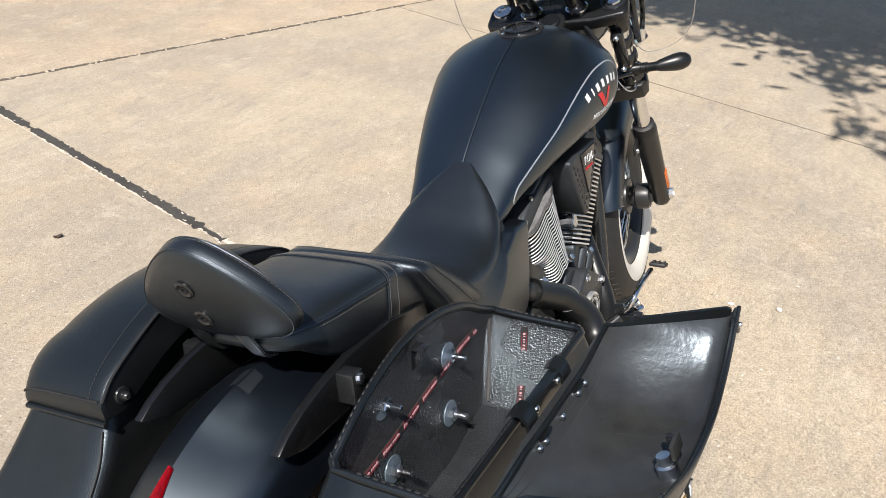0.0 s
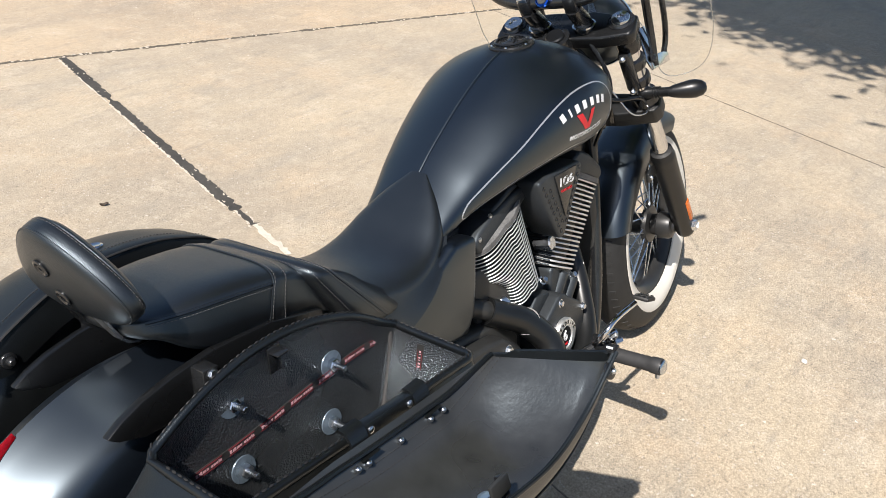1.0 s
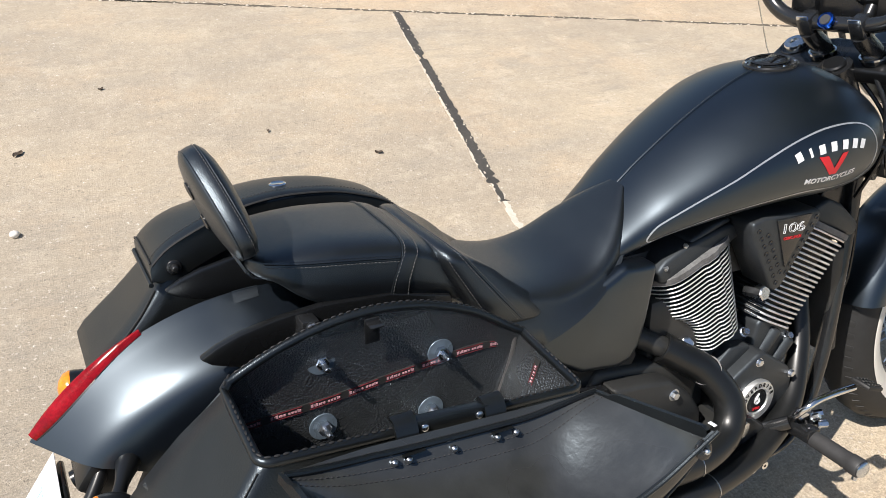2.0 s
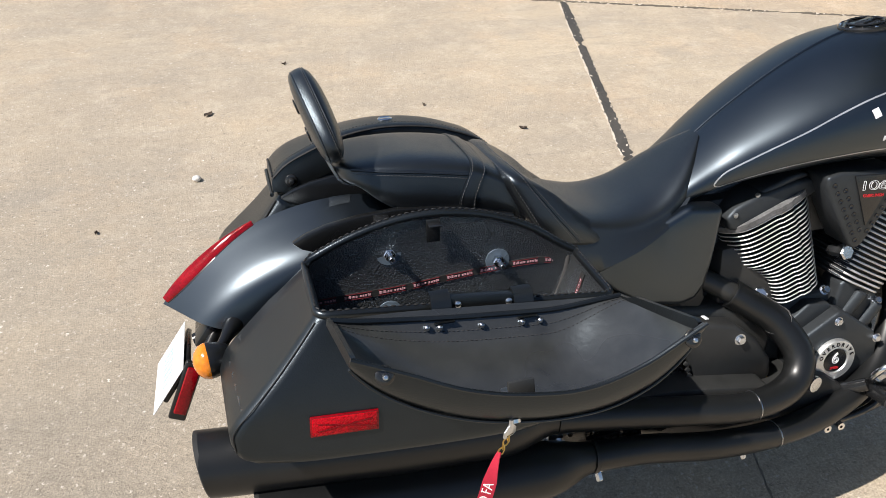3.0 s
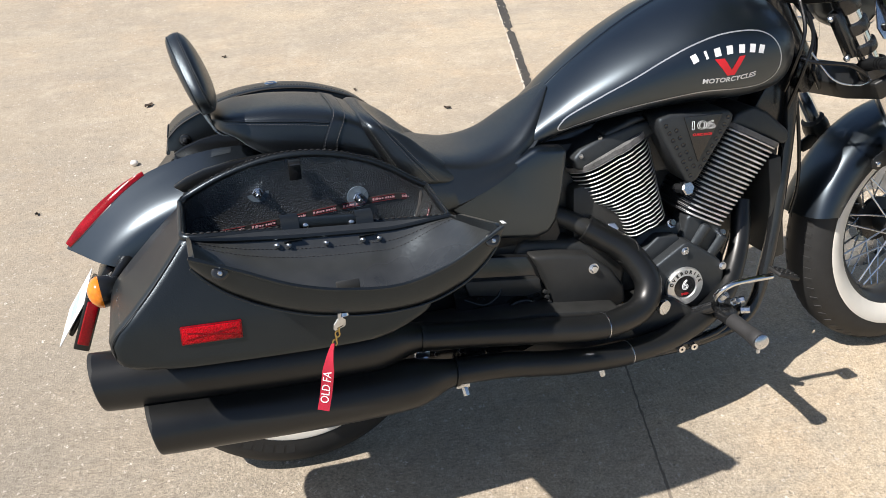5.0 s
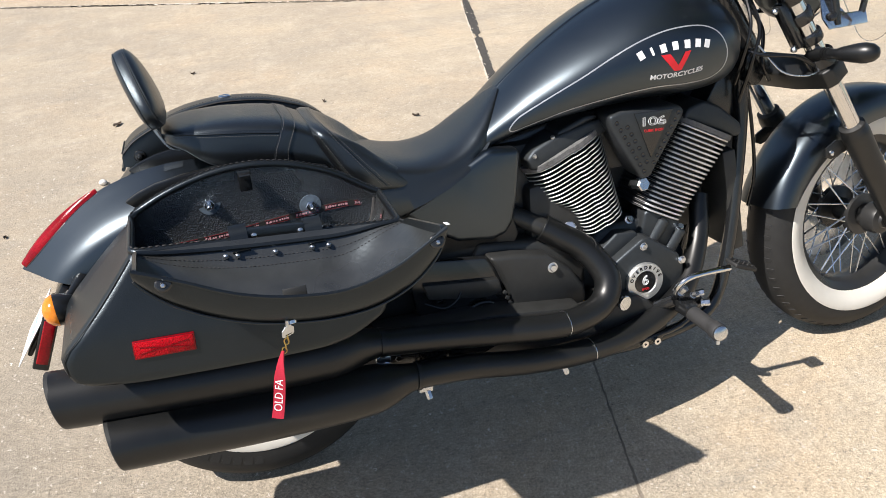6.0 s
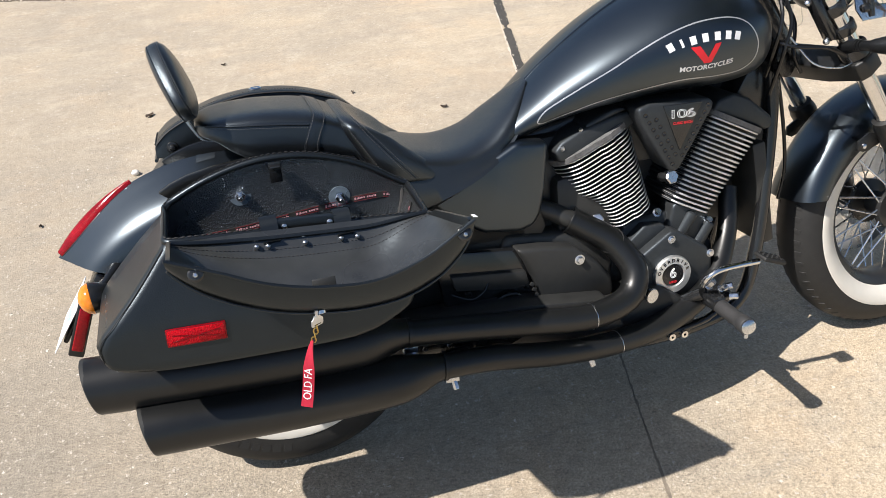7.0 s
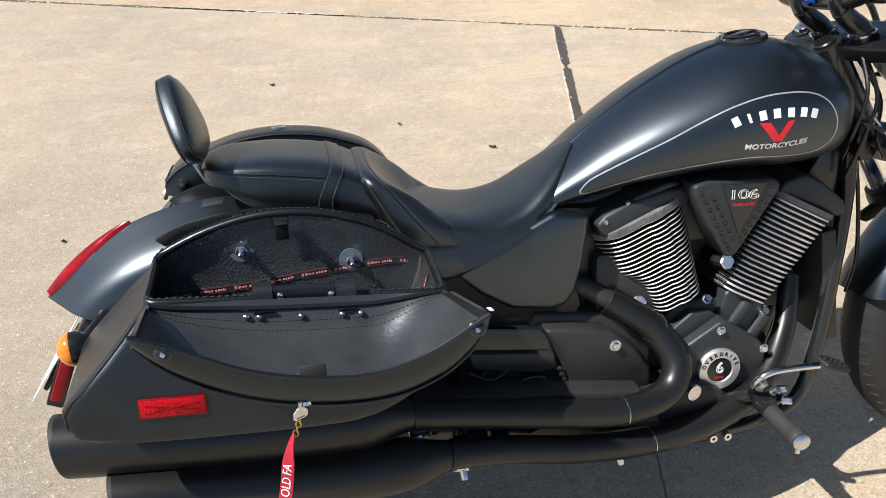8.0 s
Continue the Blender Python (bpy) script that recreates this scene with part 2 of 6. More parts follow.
def clear_glass():
    m = bpy.data.materials.new("clear_acrylic")
    m.use_nodes = True
    b = m.node_tree.nodes["Principled BSDF"]
    b.inputs["Base Color"].default_value = (0.985, 0.985, 0.975, 1)
    b.inputs["Roughness"].default_value = 0.0
    b.inputs["Transmission Weight"].default_value = 1.0
    b.inputs["IOR"].default_value = 1.08
    return m


CLEAR = clear_glass()

# ---- modelling tools ----


def finish(bm, sharp=38):
    bmesh.ops.recalc_face_normals(bm, faces=bm.faces)
    me = bpy.data.meshes.new("mesh")
    bm.to_mesh(me)
    bm.free()
    me.shade_smooth()
    me.set_sharp_from_angle(angle=radians(sharp))
    return me


def part(name, bm, material, parent, label="", sharp=38):
    """Links a bmesh as one mesh object under a thing or under a part."""
    me = finish(bm, sharp)
    me.materials.append(material)
    ob = new(name, me)
    ob.parent = parent
    if label:
        tagged(ob, label)
    return ob


def thing(name, m, label, category, group="", kind=""):
    ob = new(name)
    ob.empty_display_size = 0.05
    ob.matrix_world = m
    return tagged(ob, label, category, group, kind)


def spline(pts, n=6, closed=False):
    """Catmull-Rom through the points, n steps a span; any number of coordinates."""
    P = [np.array(p, float) for p in pts]
    k = len(P)
    out = []
    for i in range(k if closed else k - 1):
        if closed:
            a, b, c, d = P[i - 1], P[i], P[(i + 1) % k], P[(i + 2) % k]
        else:
            b, c = P[i], P[i + 1]
            a = P[i - 1] if i else 2 * b - c
            d = P[i + 2] if i + 2 < k else 2 * c - b
        for j in range(n):
            t = j / n
            out.append(0.5 * (2 * b + (c - a) * t + (2 * a - 5 * b + 4 * c - d) * t * t + (3 * b - a - 3 * c + d) * t ** 3))
    if not closed:
        out.append(P[-1])
    return out


def loft(rings, cap0=True, cap1=True, bm=None, closed=True):
    bm = bm or bmesh.new()
    V = [[bm.verts.new(tuple(p)) for p in r] for r in rings]
    n = len(V[0])
    for a, b in zip(V, V[1:]):
        for i in range(n if closed else n - 1):
            j = (i + 1) % n
            bm.faces.new((a[i], a[j], b[j], b[i]))
    if cap0 and closed:
        bm.faces.new(V[0][::-1])
    if cap1 and closed:
        bm.faces.new(V[-1])
    return bm


def frames(pts):
    """Turning-free frames along a line of points."""
    pts = [Vector(p) for p in pts]
    out = []
    side = None
    for i, p in enumerate(pts):
        d = (pts[min(i + 1, len(pts) - 1)] - pts[max(i - 1, 0)]).normalized()
        if side is None:
            side = d.cross(Vector((0, 0, 1)) if abs(d.z) < 0.9 else Vector((1, 0, 0))).normalized()
        else:
            side = (side - d * side.dot(d)).normalized()
        out.append((p, d, side, d.cross(side)))
    return out


def tube(pts, r, segs=14, smooth=6, bm=None, caps=True, closed=False):
    """A tube through the points; r is a radius or a list of one per point."""
    rs = r if isinstance(r, (list, tuple)) else [r] * len(pts)
    q = [(*p, rr) for p, rr in zip(pts, rs)]
    if smooth:
        q = spline(q, smooth, closed)
    rings = []
    for (p, d, s, u), row in zip(frames([x[:3] for x in q]), q):
        rings.append([p + float(row[3]) * (s * math.cos(a) + u * math.sin(a)) for a in [2 * math.pi * k / segs for k in range(segs)]])
    if closed:
        rings.append(rings[0])
        caps = False
    return loft(rings, caps, caps, bm)


def lathe(profile, origin=(0, 0, 0), axis=(0, 1, 0), segs=32, bm=None, close=False):
    """Turns (radius, height) rows round the axis."""
    ax = Vector(axis).normalized()
    s = ax.cross(Vector((0, 0, 1)) if abs(ax.z) < 0.9 else Vector((1, 0, 0))).normalized()
    u = ax.cross(s)
    o = Vector(origin)
    bm = bm or bmesh.new()
    rows = []
    for r, h in profile:
        if r < 1e-6:
            rows.append([bm.verts.new(o + ax * h)])
        else:
            rows.append([bm.verts.new(o + ax * h + r * (s * math.cos(2 * math.pi * k / segs) + u * math.sin(2 * math.pi * k / segs))) for k in range(segs)])
    if close:
        rows.append(rows[0])
    for a, b in zip(rows, rows[1:]):
        for k in range(segs):
            j = (k + 1) % segs
            if len(a) == 1 and len(b) == 1:
                continue
            if len(a) == 1:
                bm.faces.new((a[0], b[j], b[k]))
            elif len(b) == 1:
                bm.faces.new((a[k], a[j], b[0]))
            else:
                bm.faces.new((a[k], a[j], b[j], b[k]))
    return bm


def bevelled(bm, w, segs=2, angle=30):
    if w:
        es = [e for e in bm.edges if len(e.link_faces) == 2 and e.calc_face_angle(0) > radians(angle)]
        bmesh.ops.bevel(bm, geom=es, offset=w, segments=segs, affect='EDGES', profile=0.5, clamp_overlap=True)
    return bm


def prism(outline, y0, y1, bevel=0.003, segs=2, m=None):
    """An outline of (x, z) pulled from y0 to y1, edges rounded."""
    bm = bmesh.new()
    a = [bm.verts.new((x, y0, z)) for x, z in outline]
    b = [bm.verts.new((x, y1, z)) for x, z in outline]
    n = len(a)
    bm.faces.new(a)
    bm.faces.new(b[::-1])
    for i in range(n):
        bm.faces.new((a[i], b[i], b[(i + 1) % n], a[(i + 1) % n]))
    bmesh.ops.recalc_face_normals(bm, faces=bm.faces)
    bevelled(bm, bevel, segs)
    if m:
        bm.transform(m)
    return bm


def box(c, size, bevel=0.003, rot=(0, 0, 0), segs=2):
    bm = bmesh.new()
    bmesh.ops.create_cube(bm, size=1)
    bm.transform(Matrix.Diagonal((*size, 1)))
    bevelled(bm, bevel, segs)
    bm.transform(pose(*c, *rot))
    return bm


def merge(*bms):
    out = bmesh.new()
    for b in bms:
        me = bpy.data.meshes.new("tmp")
        b.to_mesh(me)
        b.free()
        out.from_mesh(me)
        bpy.data.meshes.remove(me)
    return out


def bolt(c, axis, r=0.008, h=0.008, hex_head=True, washer=0.0):
    """A screw head standing on c along the axis."""
    bms = []
    if washer:
        bms.append(lathe([(0, 0.0), (washer, 0.0), (washer, 0.0015), (0, 0.0018)], c, axis, 24))
    if hex_head:
        bms.append(lathe([(0, -0.002), (r, -0.002), (r, h * 0.85), (r * 0.86, h), (0, h)], c, axis, 6))
    else:
        bms.append(lathe([(0, -0.002), (r, -0.002), (r, h * 0.3), (r * 0.92, h * 0.65), (r * 0.6, h * 0.93), (0, h)], c, axis, 16))
    return merge(*bms)


def stitches(pts, parent, material, step=0.009, length=0.0055, r=0.0009, lift=(0, 0, 0), name="stitching"):
    """A row of thread stitches along a line, one mesh."""
    line = [Vector(p) + Vector(lift) for p in pts]
    bm = bmesh.new()
    run, at = 0.0, 0.0
    for a, b in zip(line, line[1:]):
        d = b - a
        l = d.length
        if l < 1e-7:
            continue
        d = d / l
        while at < run + l:
            p = a + d * (at - run)
            q = p + d * length
            side = d.cross(Vector((0.31, 0.47, 0.83))).normalized()
            up = d.cross(side)
            rings = []
            for c, rr in ((p, r * 0.4), (p.lerp(q, 0.3), r), (p.lerp(q, 0.7), r), (q, r * 0.4)):
                rings.append([c + rr * (side * math.cos(k * math.pi / 2.5) + up * math.sin(k * math.pi / 2.5)) for k in range(5)])
            loft(rings, bm=bm)
            at += step
        run += l
    return part(name, bm, material, parent)


def lettering(text, size, place, depth=0.0006, spacing=1.0, bold=0.0):
    """Flat letters as a bmesh; place maps (u, v, height) to a point."""
    cu = bpy.data.curves.new("letters", 'FONT')
    cu.body, cu.size, cu.extrude = text, size, depth
    cu.align_x, cu.align_y, cu.space_character = 'CENTER', 'CENTER', spacing
    cu.resolution_u, cu.offset = 3, bold
    ob = bpy.data.objects.new("letters", cu)
    scene.collection.objects.link(ob)
    bpy.context.view_layer.update()
    me = bpy.data.meshes.new_from_object(ob.evaluated_get(bpy.context.evaluated_depsgraph_get()))
    bpy.data.objects.remove(ob)
    bpy.data.curves.remove(cu)
    bm = bmesh.new()
    bm.from_mesh(me)
    bpy.data.meshes.remove(me)
    for v in bm.verts:
        v.co = Vector(place(v.co.x, v.co.y, v.co.z))
    return bm


def outlined(text, size, place, r=0.0008, spacing=1.0):
    """The outlines of letters as thin raised lines."""
    cu = bpy.data.curves.new("letters", 'FONT')
    cu.body, cu.size, cu.space_character = text, size, spacing
    cu.align_x, cu.align_y = 'CENTER', 'CENTER'
    cu.fill_mode, cu.bevel_depth, cu.bevel_resolution, cu.resolution_u = 'NONE', r, 1, 4
    ob = bpy.data.objects.new("letters", cu)
    scene.collection.objects.link(ob)
    bpy.context.view_layer.update()
    me = bpy.data.meshes.new_from_object(ob.evaluated_get(bpy.context.evaluated_depsgraph_get()))
    bpy.data.objects.remove(ob)
    bpy.data.curves.remove(cu)
    bm = bmesh.new()
    bm.from_mesh(me)
    bpy.data.meshes.remove(me)
    for v in bm.verts:
        v.co = Vector(place(v.co.x, v.co.y, v.co.z))
    return bm


def lerp(a, b, t):
    return a + (b - a) * t


def table(rows):
    """Smooth lookup: the first column is the key, the rest are interpolated."""
    rows = sorted(rows)
    fine = np.array(spline(rows, 8))
    return lambda k: [float(np.interp(k, fine[:, 0], fine[:, c])) for c in range(1, fine.shape[1])]

# ---- ground ----
bm = bmesh.new()
bmesh.ops.create_grid(bm, x_segments=8, y_segments=8, size=400)
bm.transform(Matrix.Translation((0, 0, -0.02)))
me = finish(bm)
me.materials.append(CONCRETE)
ground = tagged(new("ground", me), "tan weathered concrete driveway reaching far off", "ground", kind="structure")

# slab joints: a long one, and cross joints that end on it
JOINT = Vector((1.667, 3.165, 0))
ALONG = Vector((4.9, -1.77, 0)).normalized()
ACROSS = Vector((0.80, 3.44, 0)).normalized()


def on_slab(u, v, z=0.0):
    return JOINT + ALONG * u + ACROSS * v + Vector((0, 0, z))


def slab(u0, u1, v0, v1, gap=0.006):
    """One poured slab with a slightly ragged, worn arris."""
    rng = random.Random(int(abs(u0) * 71 + abs(v0) * 13 + 5))
    corner = [(u0 + gap, v0 + gap), (u1 - gap, v0 + gap), (u1 - gap, v1 - gap), (u0 + gap, v1 - gap)]
    ring = []
    for (a, b), (c, d) in zip(corner, corner[1:] + corner[:1]):
        n = max(2, min(160, int(math.hypot(c - a, d - b) / 0.05)))
        for i in range(n):
            t = i / n
            ring.append((lerp(a, c, t) + rng.uniform(-1, 1) * 0.0012, lerp(b, d, t) + rng.uniform(-1, 1) * 0.0012))
    mu = sum(p[0] for p in ring) / len(ring)
    mv = sum(p[1] for p in ring) / len(ring)

    def grow(k, z):
        out = []
        for u, v in ring:
            l = math.hypot(u - mu, v - mv)
            out.append(on_slab(u - (u - mu) / l * k, v - (v - mv) / l * k, z))
        return out
    bm = loft([grow(0, -0.1), grow(0, -0.004), grow(0.001, -0.001), grow(0.003, 0)], cap0=False)
    return bm


driveway = thing("pavement", Matrix(), "tan concrete driveway slabs with tarred joints", "driveway", kind="structure")
B_W, C_AT = 0.012, 2.62
part("slab", slab(-9, 0, -14, 0, 0.001), CONCRETE, driveway, sharp=8)
part("slab", slab(0, C_AT, -14, 0, 0.001), CONCRETE, driveway, sharp=8)
part("slab", slab(C_AT, 14, -14, 0, 0.0025), CONCRETE, driveway, sharp=8)
part("slab", slab(-9, 14, 0, 12, 0.0035), PINK_CONCRETE, driveway, sharp=8)


def joint_strip(a, b, width, ragged, z, seed, breaks=()):
    """Filler lying in a joint, of uneven width, here and there broken away."""
    rng = random.Random(seed)
    a, b = Vector(a), Vector(b)
    d = (b - a)
    n = int(d.length / 0.012)
    side = Vector((-d.y, d.x, 0)).normalized()
    rows = []
    w = 1.0
    for i in range(n + 1):
        t = i / n
        w = 0.8 * w + 0.2 * rng.uniform(0.55, 1.45)
        k = width * w
        for t0, t1 in breaks:
            if t0 < t < t1:
                k *= 0.35
        j = rng.uniform(-1, 1) * ragged
        j2 = rng.uniform(-1, 1) * ragged
        p = a.lerp(b, t)
        rows.append([p + side * (-k / 2 + j) + Vector((0, 0, -0.02)), p + side * (-k / 2 + j) + Vector((0, 0, z)),
                     p + side * (k / 2 + j2) + Vector((0, 0, z)), p + side * (k / 2 + j2) + Vector((0, 0, -0.02))])
    return loft(rows)


part("joint_filler", joint_strip(on_slab(0, -0.02), on_slab(0.0, -1.92), 0.040, 0.005, 0.0022, 3, ((0.30, 0.33), (0.935, 1.0))), TAR, driveway, "black tar in the joint")
part("joint_filler", joint_strip(on_slab(-0.004, -1.62), on_slab(0.006, -2.15), 0.023, 0.006, 0.0014, 4), CHALK, driveway, "pale worn joint")
part("joint_filler", joint_strip(on_slab(0.0, -2.1), on_slab(0.0, -6), 0.0050, 0.0022, 0.0003, 9), CRACK, driveway)
flecks = []
fleck_rng = random.Random(21)
for i in range(46):
    v = -1.95 + 1.9 * fleck_rng.random() ** 1.8
    c = on_slab(fleck_rng.choice((-1, 1)) * fleck_rng.uniform(0.010, 0.022), v, 0.001)
    r = fleck_rng.uniform(0.002, 0.006)
    flecks.append(lathe([(0, 0.0), (r, 0.0), (r * 0.7, 0.0022), (0, 0.0026)], tuple(c), (0, 0, 1), 7))
part("joint_flecks", merge(*flecks), CHALK, driveway, "chalky flecks along the tarred joint")
part("joint_filler", joint_strip(on_slab(-0.0235, -0.05), on_slab(-0.0215, -1.75), 0.008, 0.004, 0.0012, 31, ((0.05, 0.16), (0.3, 0.42), (0.55, 0.6), (0.8, 0.88))), CHALK, driveway, "chalky line along the tarred joint")
crumbs = []
for i in range(150):
    c = on_slab(fleck_rng.uniform(-4.6, 2.6), fleck_rng.uniform(-0.012, 0.022), 0.001)
    r = fleck_rng.uniform(0.003, 0.009)
    crumbs.append(lathe([(0, 0.0), (r, 0.0), (r * 0.7, 0.0022), (0, 0.0026)], tuple(c), (0, 0, 1), 7))
part("joint_flecks", merge(*crumbs), CHALK, driveway, "pale crumbs in the long joint")
part("joint_filler", joint_strip(on_slab(-9, 0), on_slab(-2.3, 0), 0.026, 0.006, 0.0012, 5), DIRT, driveway)
part("joint_filler", joint_strip(on_slab(-2.3, 0), on_slab(6, 0), 0.024, 0.006, 0.0008, 6, ((0.06, 0.09), (0.2, 0.24), (0.41, 0.43), (0.6, 0.66))), DIRT, driveway)
part("joint_filler", joint_strip(on_slab(-3.4, 0.004), on_slab(-1.2, 0.006), 0.022, 0.004, 0.0008, 15), CHALK, driveway)
part("joint_filler", joint_strip(on_slab(C_AT, 0), on_slab(C_AT, -9), 0.007, 0.0018, 0.0004, 7), DIRT, driveway)

# ---- loose bits on the ground ----


def pebble(x, y, r, material, name, label, category, seed):
    rng = random.Random(seed)
    bm = bmesh.new()
    bmesh.ops.create_icosphere(bm, subdivisions=2, radius=r)
    for v in bm.verts:
        n = noise.noise(v.co * (1.1 / r) + Vector((seed, 0, 0)))
        v.co *= 1 + 0.25 * n
        v.co.z *= 0.7
    low = min(v.co.z for v in bm.verts)
    bm.transform(Matrix.Translation((x, y, -low)) @ Matrix.Rotation(rng.uniform(0, 6), 4, 'Z'))
    me = finish(bm, 60)
    me.materials.append(material)
    return tagged(new(name, me), label, category)


def dry_leaf(x, y, l, seed):
    """A small curled dead leaf."""
    rng = random.Random(seed)
    rows = []
    for i in range(7):
        t = i / 6
        w = l * 0.26 * math.sin(math.pi * (0.08 + 0.86 * t)) ** 0.8
        z = 0.004 + 0.006 * math.sin(3 * t + seed) ** 2
        rows.append([Vector((l * (t - 0.5), -w, z + 0.004)), Vector((l * (t - 0.5), -w * 0.2, z)), Vector((l * (t - 0.5), w * 0.3, z)), Vector((l * (t - 0.5), w, z + 0.005)),
                     Vector((l * (t - 0.5), w * 0.3, z - 0.0012)), Vector((l * (t - 0.5), -w * 0.2, z - 0.0012))])
    bm = loft(rows)
    low = min(v.co.z for v in bm.verts)
    bm.transform(Matrix.Translation((x, y, -low)) @ Matrix.Rotation(rng.uniform(0, 6), 4, 'Z'))
    me = finish(bm)
    me.materials.append(DRY_LEAF)
    return tagged(new("dry_leaf", me), "small curled dead brown leaf on the concrete", "leaf", group="dead leaves on the driveway")


pebble(-0.304, 1.621, 0.015, WHITE_STONE, "pebble", "small white stone on the concrete", "pebble", 3)
pebble(1.825, -0.444, 0.009, WHITE_STONE, "pebble", "tiny pale stone chip on the concrete", "pebble", 8)
for i, (lx, ly, ll) in enumerate(((-0.247, 2.141, 0.045), (0.955, 1.757, 0.03), (0.62, 2.05, 0.022), (-0.62, 1.35, 0.02), (0.1, 2.6, 0.025))):
    dry_leaf(lx, ly, ll, i + 1)

# ---- motorcycle: x ahead, y to its left, z up from the ground, leaning on its side stand ----
BIKE = pose(0, 0.025, 0, -12.0, 0, 0.3)
bike = thing("motorcycle", BIKE, "matte black cruiser motorcycle leaning on its side stand", "motorcycle")

MIRROR_Y = Matrix.Diagonal((1, -1, 1, 1))

# -- fuel tank --
# x, top of the ridge, half width, height of the widest place, underside, half width of the underside
tank_at = table([
    (0.60, 0.717, 0.085, 0.695, 0.672, 0.070, 0.080), (0.64, 0.755, 0.098, 0.715, 0.690, 0.080, 0.098), (0.70, 0.801, 0.110, 0.742, 0.716, 0.092, 0.115),
    (0.75, 0.840, 0.124, 0.765, 0.728, 0.100, 0.131), (0.84, 0.899, 0.150, 0.798, 0.742, 0.112, 0.157), (0.92, 0.942, 0.169, 0.820, 0.750, 0.122, 0.178),
    (0.99, 0.970, 0.181, 0.834, 0.754, 0.130, 0.196), (1.06, 0.984, 0.187, 0.842, 0.753, 0.134, 0.206), (1.12, 0.981, 0.184, 0.846, 0.752, 0.132, 0.203),
    (1.18, 0.962, 0.172, 0.847, 0.757, 0.118, 0.190), (1.217, 0.938, 0.148, 0.846, 0.768, 0.095, 0.163), (1.24, 0.905, 0.112, 0.846, 0.790, 0.070, 0.123),
    (1.252, 0.876, 0.060, 0.845, 0.815, 0.030, 0.065)])


def tank_ring(x, half=18, grow=0.0):
    top, w, zw, low, wl, wf = tank_at(x)
    pts, far = [], []
    for i in range(half + 1):
        a = math.pi / 2 * i / half
        c = max(0.0, math.cos(a))
        fall = 0.05 * (top - zw) * math.sin(2 * a) ** 2
        pts.append((w * math.sin(a) ** 0.93, zw + (top - zw) * c ** 0.86 - fall))
        far.append((wf * math.sin(a) ** 0.96, zw + (top - zw) * c ** 0.56 - fall))
    for i in range(1, 9):
        a = math.pi / 2 * i / 8
        pts.append((wl * 0.55 + (w - wl * 0.55) * math.cos(a) ** 0.8, zw - (zw - low) * math.sin(a) ** 0.9))
        far.append((wl * 0.55 + (wf - wl * 0.55) * math.cos(a) ** 0.8, zw - (zw - low) * math.sin(a) ** 0.9))
    right = [Vector((x, -(y + (grow if y > 0.001 else 0)), z)) for y, z in pts]
    left = [Vector((x, y, z)) for y, z in far[::-1][:-1]]
    return right + left


def tank_side(x, z):
    """How far out the tank's flank lies at (x, z)."""
    ring = tank_ring(x)[:27]
    zs = [p.z for p in ring][::-1]
    ys = [-p.y for p in ring][::-1]
    for k in range(len(zs) - 1):
        if zs[k + 1] <= zs[k]:
            zs[k + 1] = zs[k] + 1e-6
    return float(np.interp(z, zs, ys))


tank_x = [0.60 + 0.652 * i / 48 for i in range(49)]
tank = part("fuel_tank", loft([tank_ring(x) for x in tank_x]), BLACK_PAINT, bike, "satin black teardrop fuel tank", sharp=50)

# -- seat --
# x, top at the middle, half width, height of the edge, lower edge half width, bottom
rider_at = table([
    (0.325, 0.752, 0.096, 0.735, 0.130, 0.690), (0.36, 0.741, 0.118, 0.714, 0.148, 0.650), (0.385, 0.731, 0.128, 0.703, 0.152, 0.625), (0.42, 0.721, 0.136, 0.693, 0.156, 0.604), (0.50, 0.705, 0.132, 0.673, 0.154, 0.630),
    (0.57, 0.717, 0.123, 0.681, 0.140, 0.660), (0.63, 0.755, 0.106, 0.706, 0.114, 0.694), (0.67, 0.785, 0.073, 0.745, 0.080, 0.728), (0.705, 0.810, 0.022, 0.803, 0.024, 0.790)])


def pad_ring(x, row, n=10, shoulder=0.55):
    top, w, ze, wl, low = row
    pts = []
    for i in range(n + 1):
        a = math.pi / 2 * i / n
        pts.append((w * math.sin(a) ** shoulder if a else 0.0, ze + (top - ze) * max(0, math.cos(a)) ** 0.75))
    pts += [(lerp(w, wl, 0.5) + 0.004, lerp(ze, low, 0.4)), (wl, lerp(ze, low, 0.85)), (wl - 0.012, low)]
    return [Vector((x, -y, z)) for y, z in pts] + [Vector((x, y, z)) for y, z in pts[::-1][:-1]]


part("rider_seat", loft([pad_ring(0.345 + 0.36 * i / 34, rider_at(0.345 + 0.36 * i / 34)) for i in range(35)]), SEAT_LEATHER, bike, "smooth black vinyl rider seat", sharp=60)

pass_at = table([
    (0.008, 0.832, 0.034, 0.829, 0.034, 0.820), (0.014, 0.838, 0.060, 0.831, 0.062, 0.816), (0.025, 0.842, 0.079, 0.832, 0.083, 0.811), (0.045, 0.846, 0.093, 0.832, 0.098, 0.803), (0.07, 0.848, 0.101, 0.829, 0.107, 0.782),
    (0.10, 0.849, 0.106, 0.825, 0.111, 0.764), (0.14, 0.848, 0.110, 0.820, 0.114, 0.752), (0.20, 0.841, 0.113, 0.811, 0.116, 0.742), (0.24, 0.832, 0.113, 0.803, 0.117, 0.736), (0.28, 0.815, 0.112, 0.786, 0.117, 0.730), (0.31, 0.795, 0.110, 0.766, 0.115, 0.72), (0.34, 0.760, 0.102, 0.732, 0.108, 0.70)])
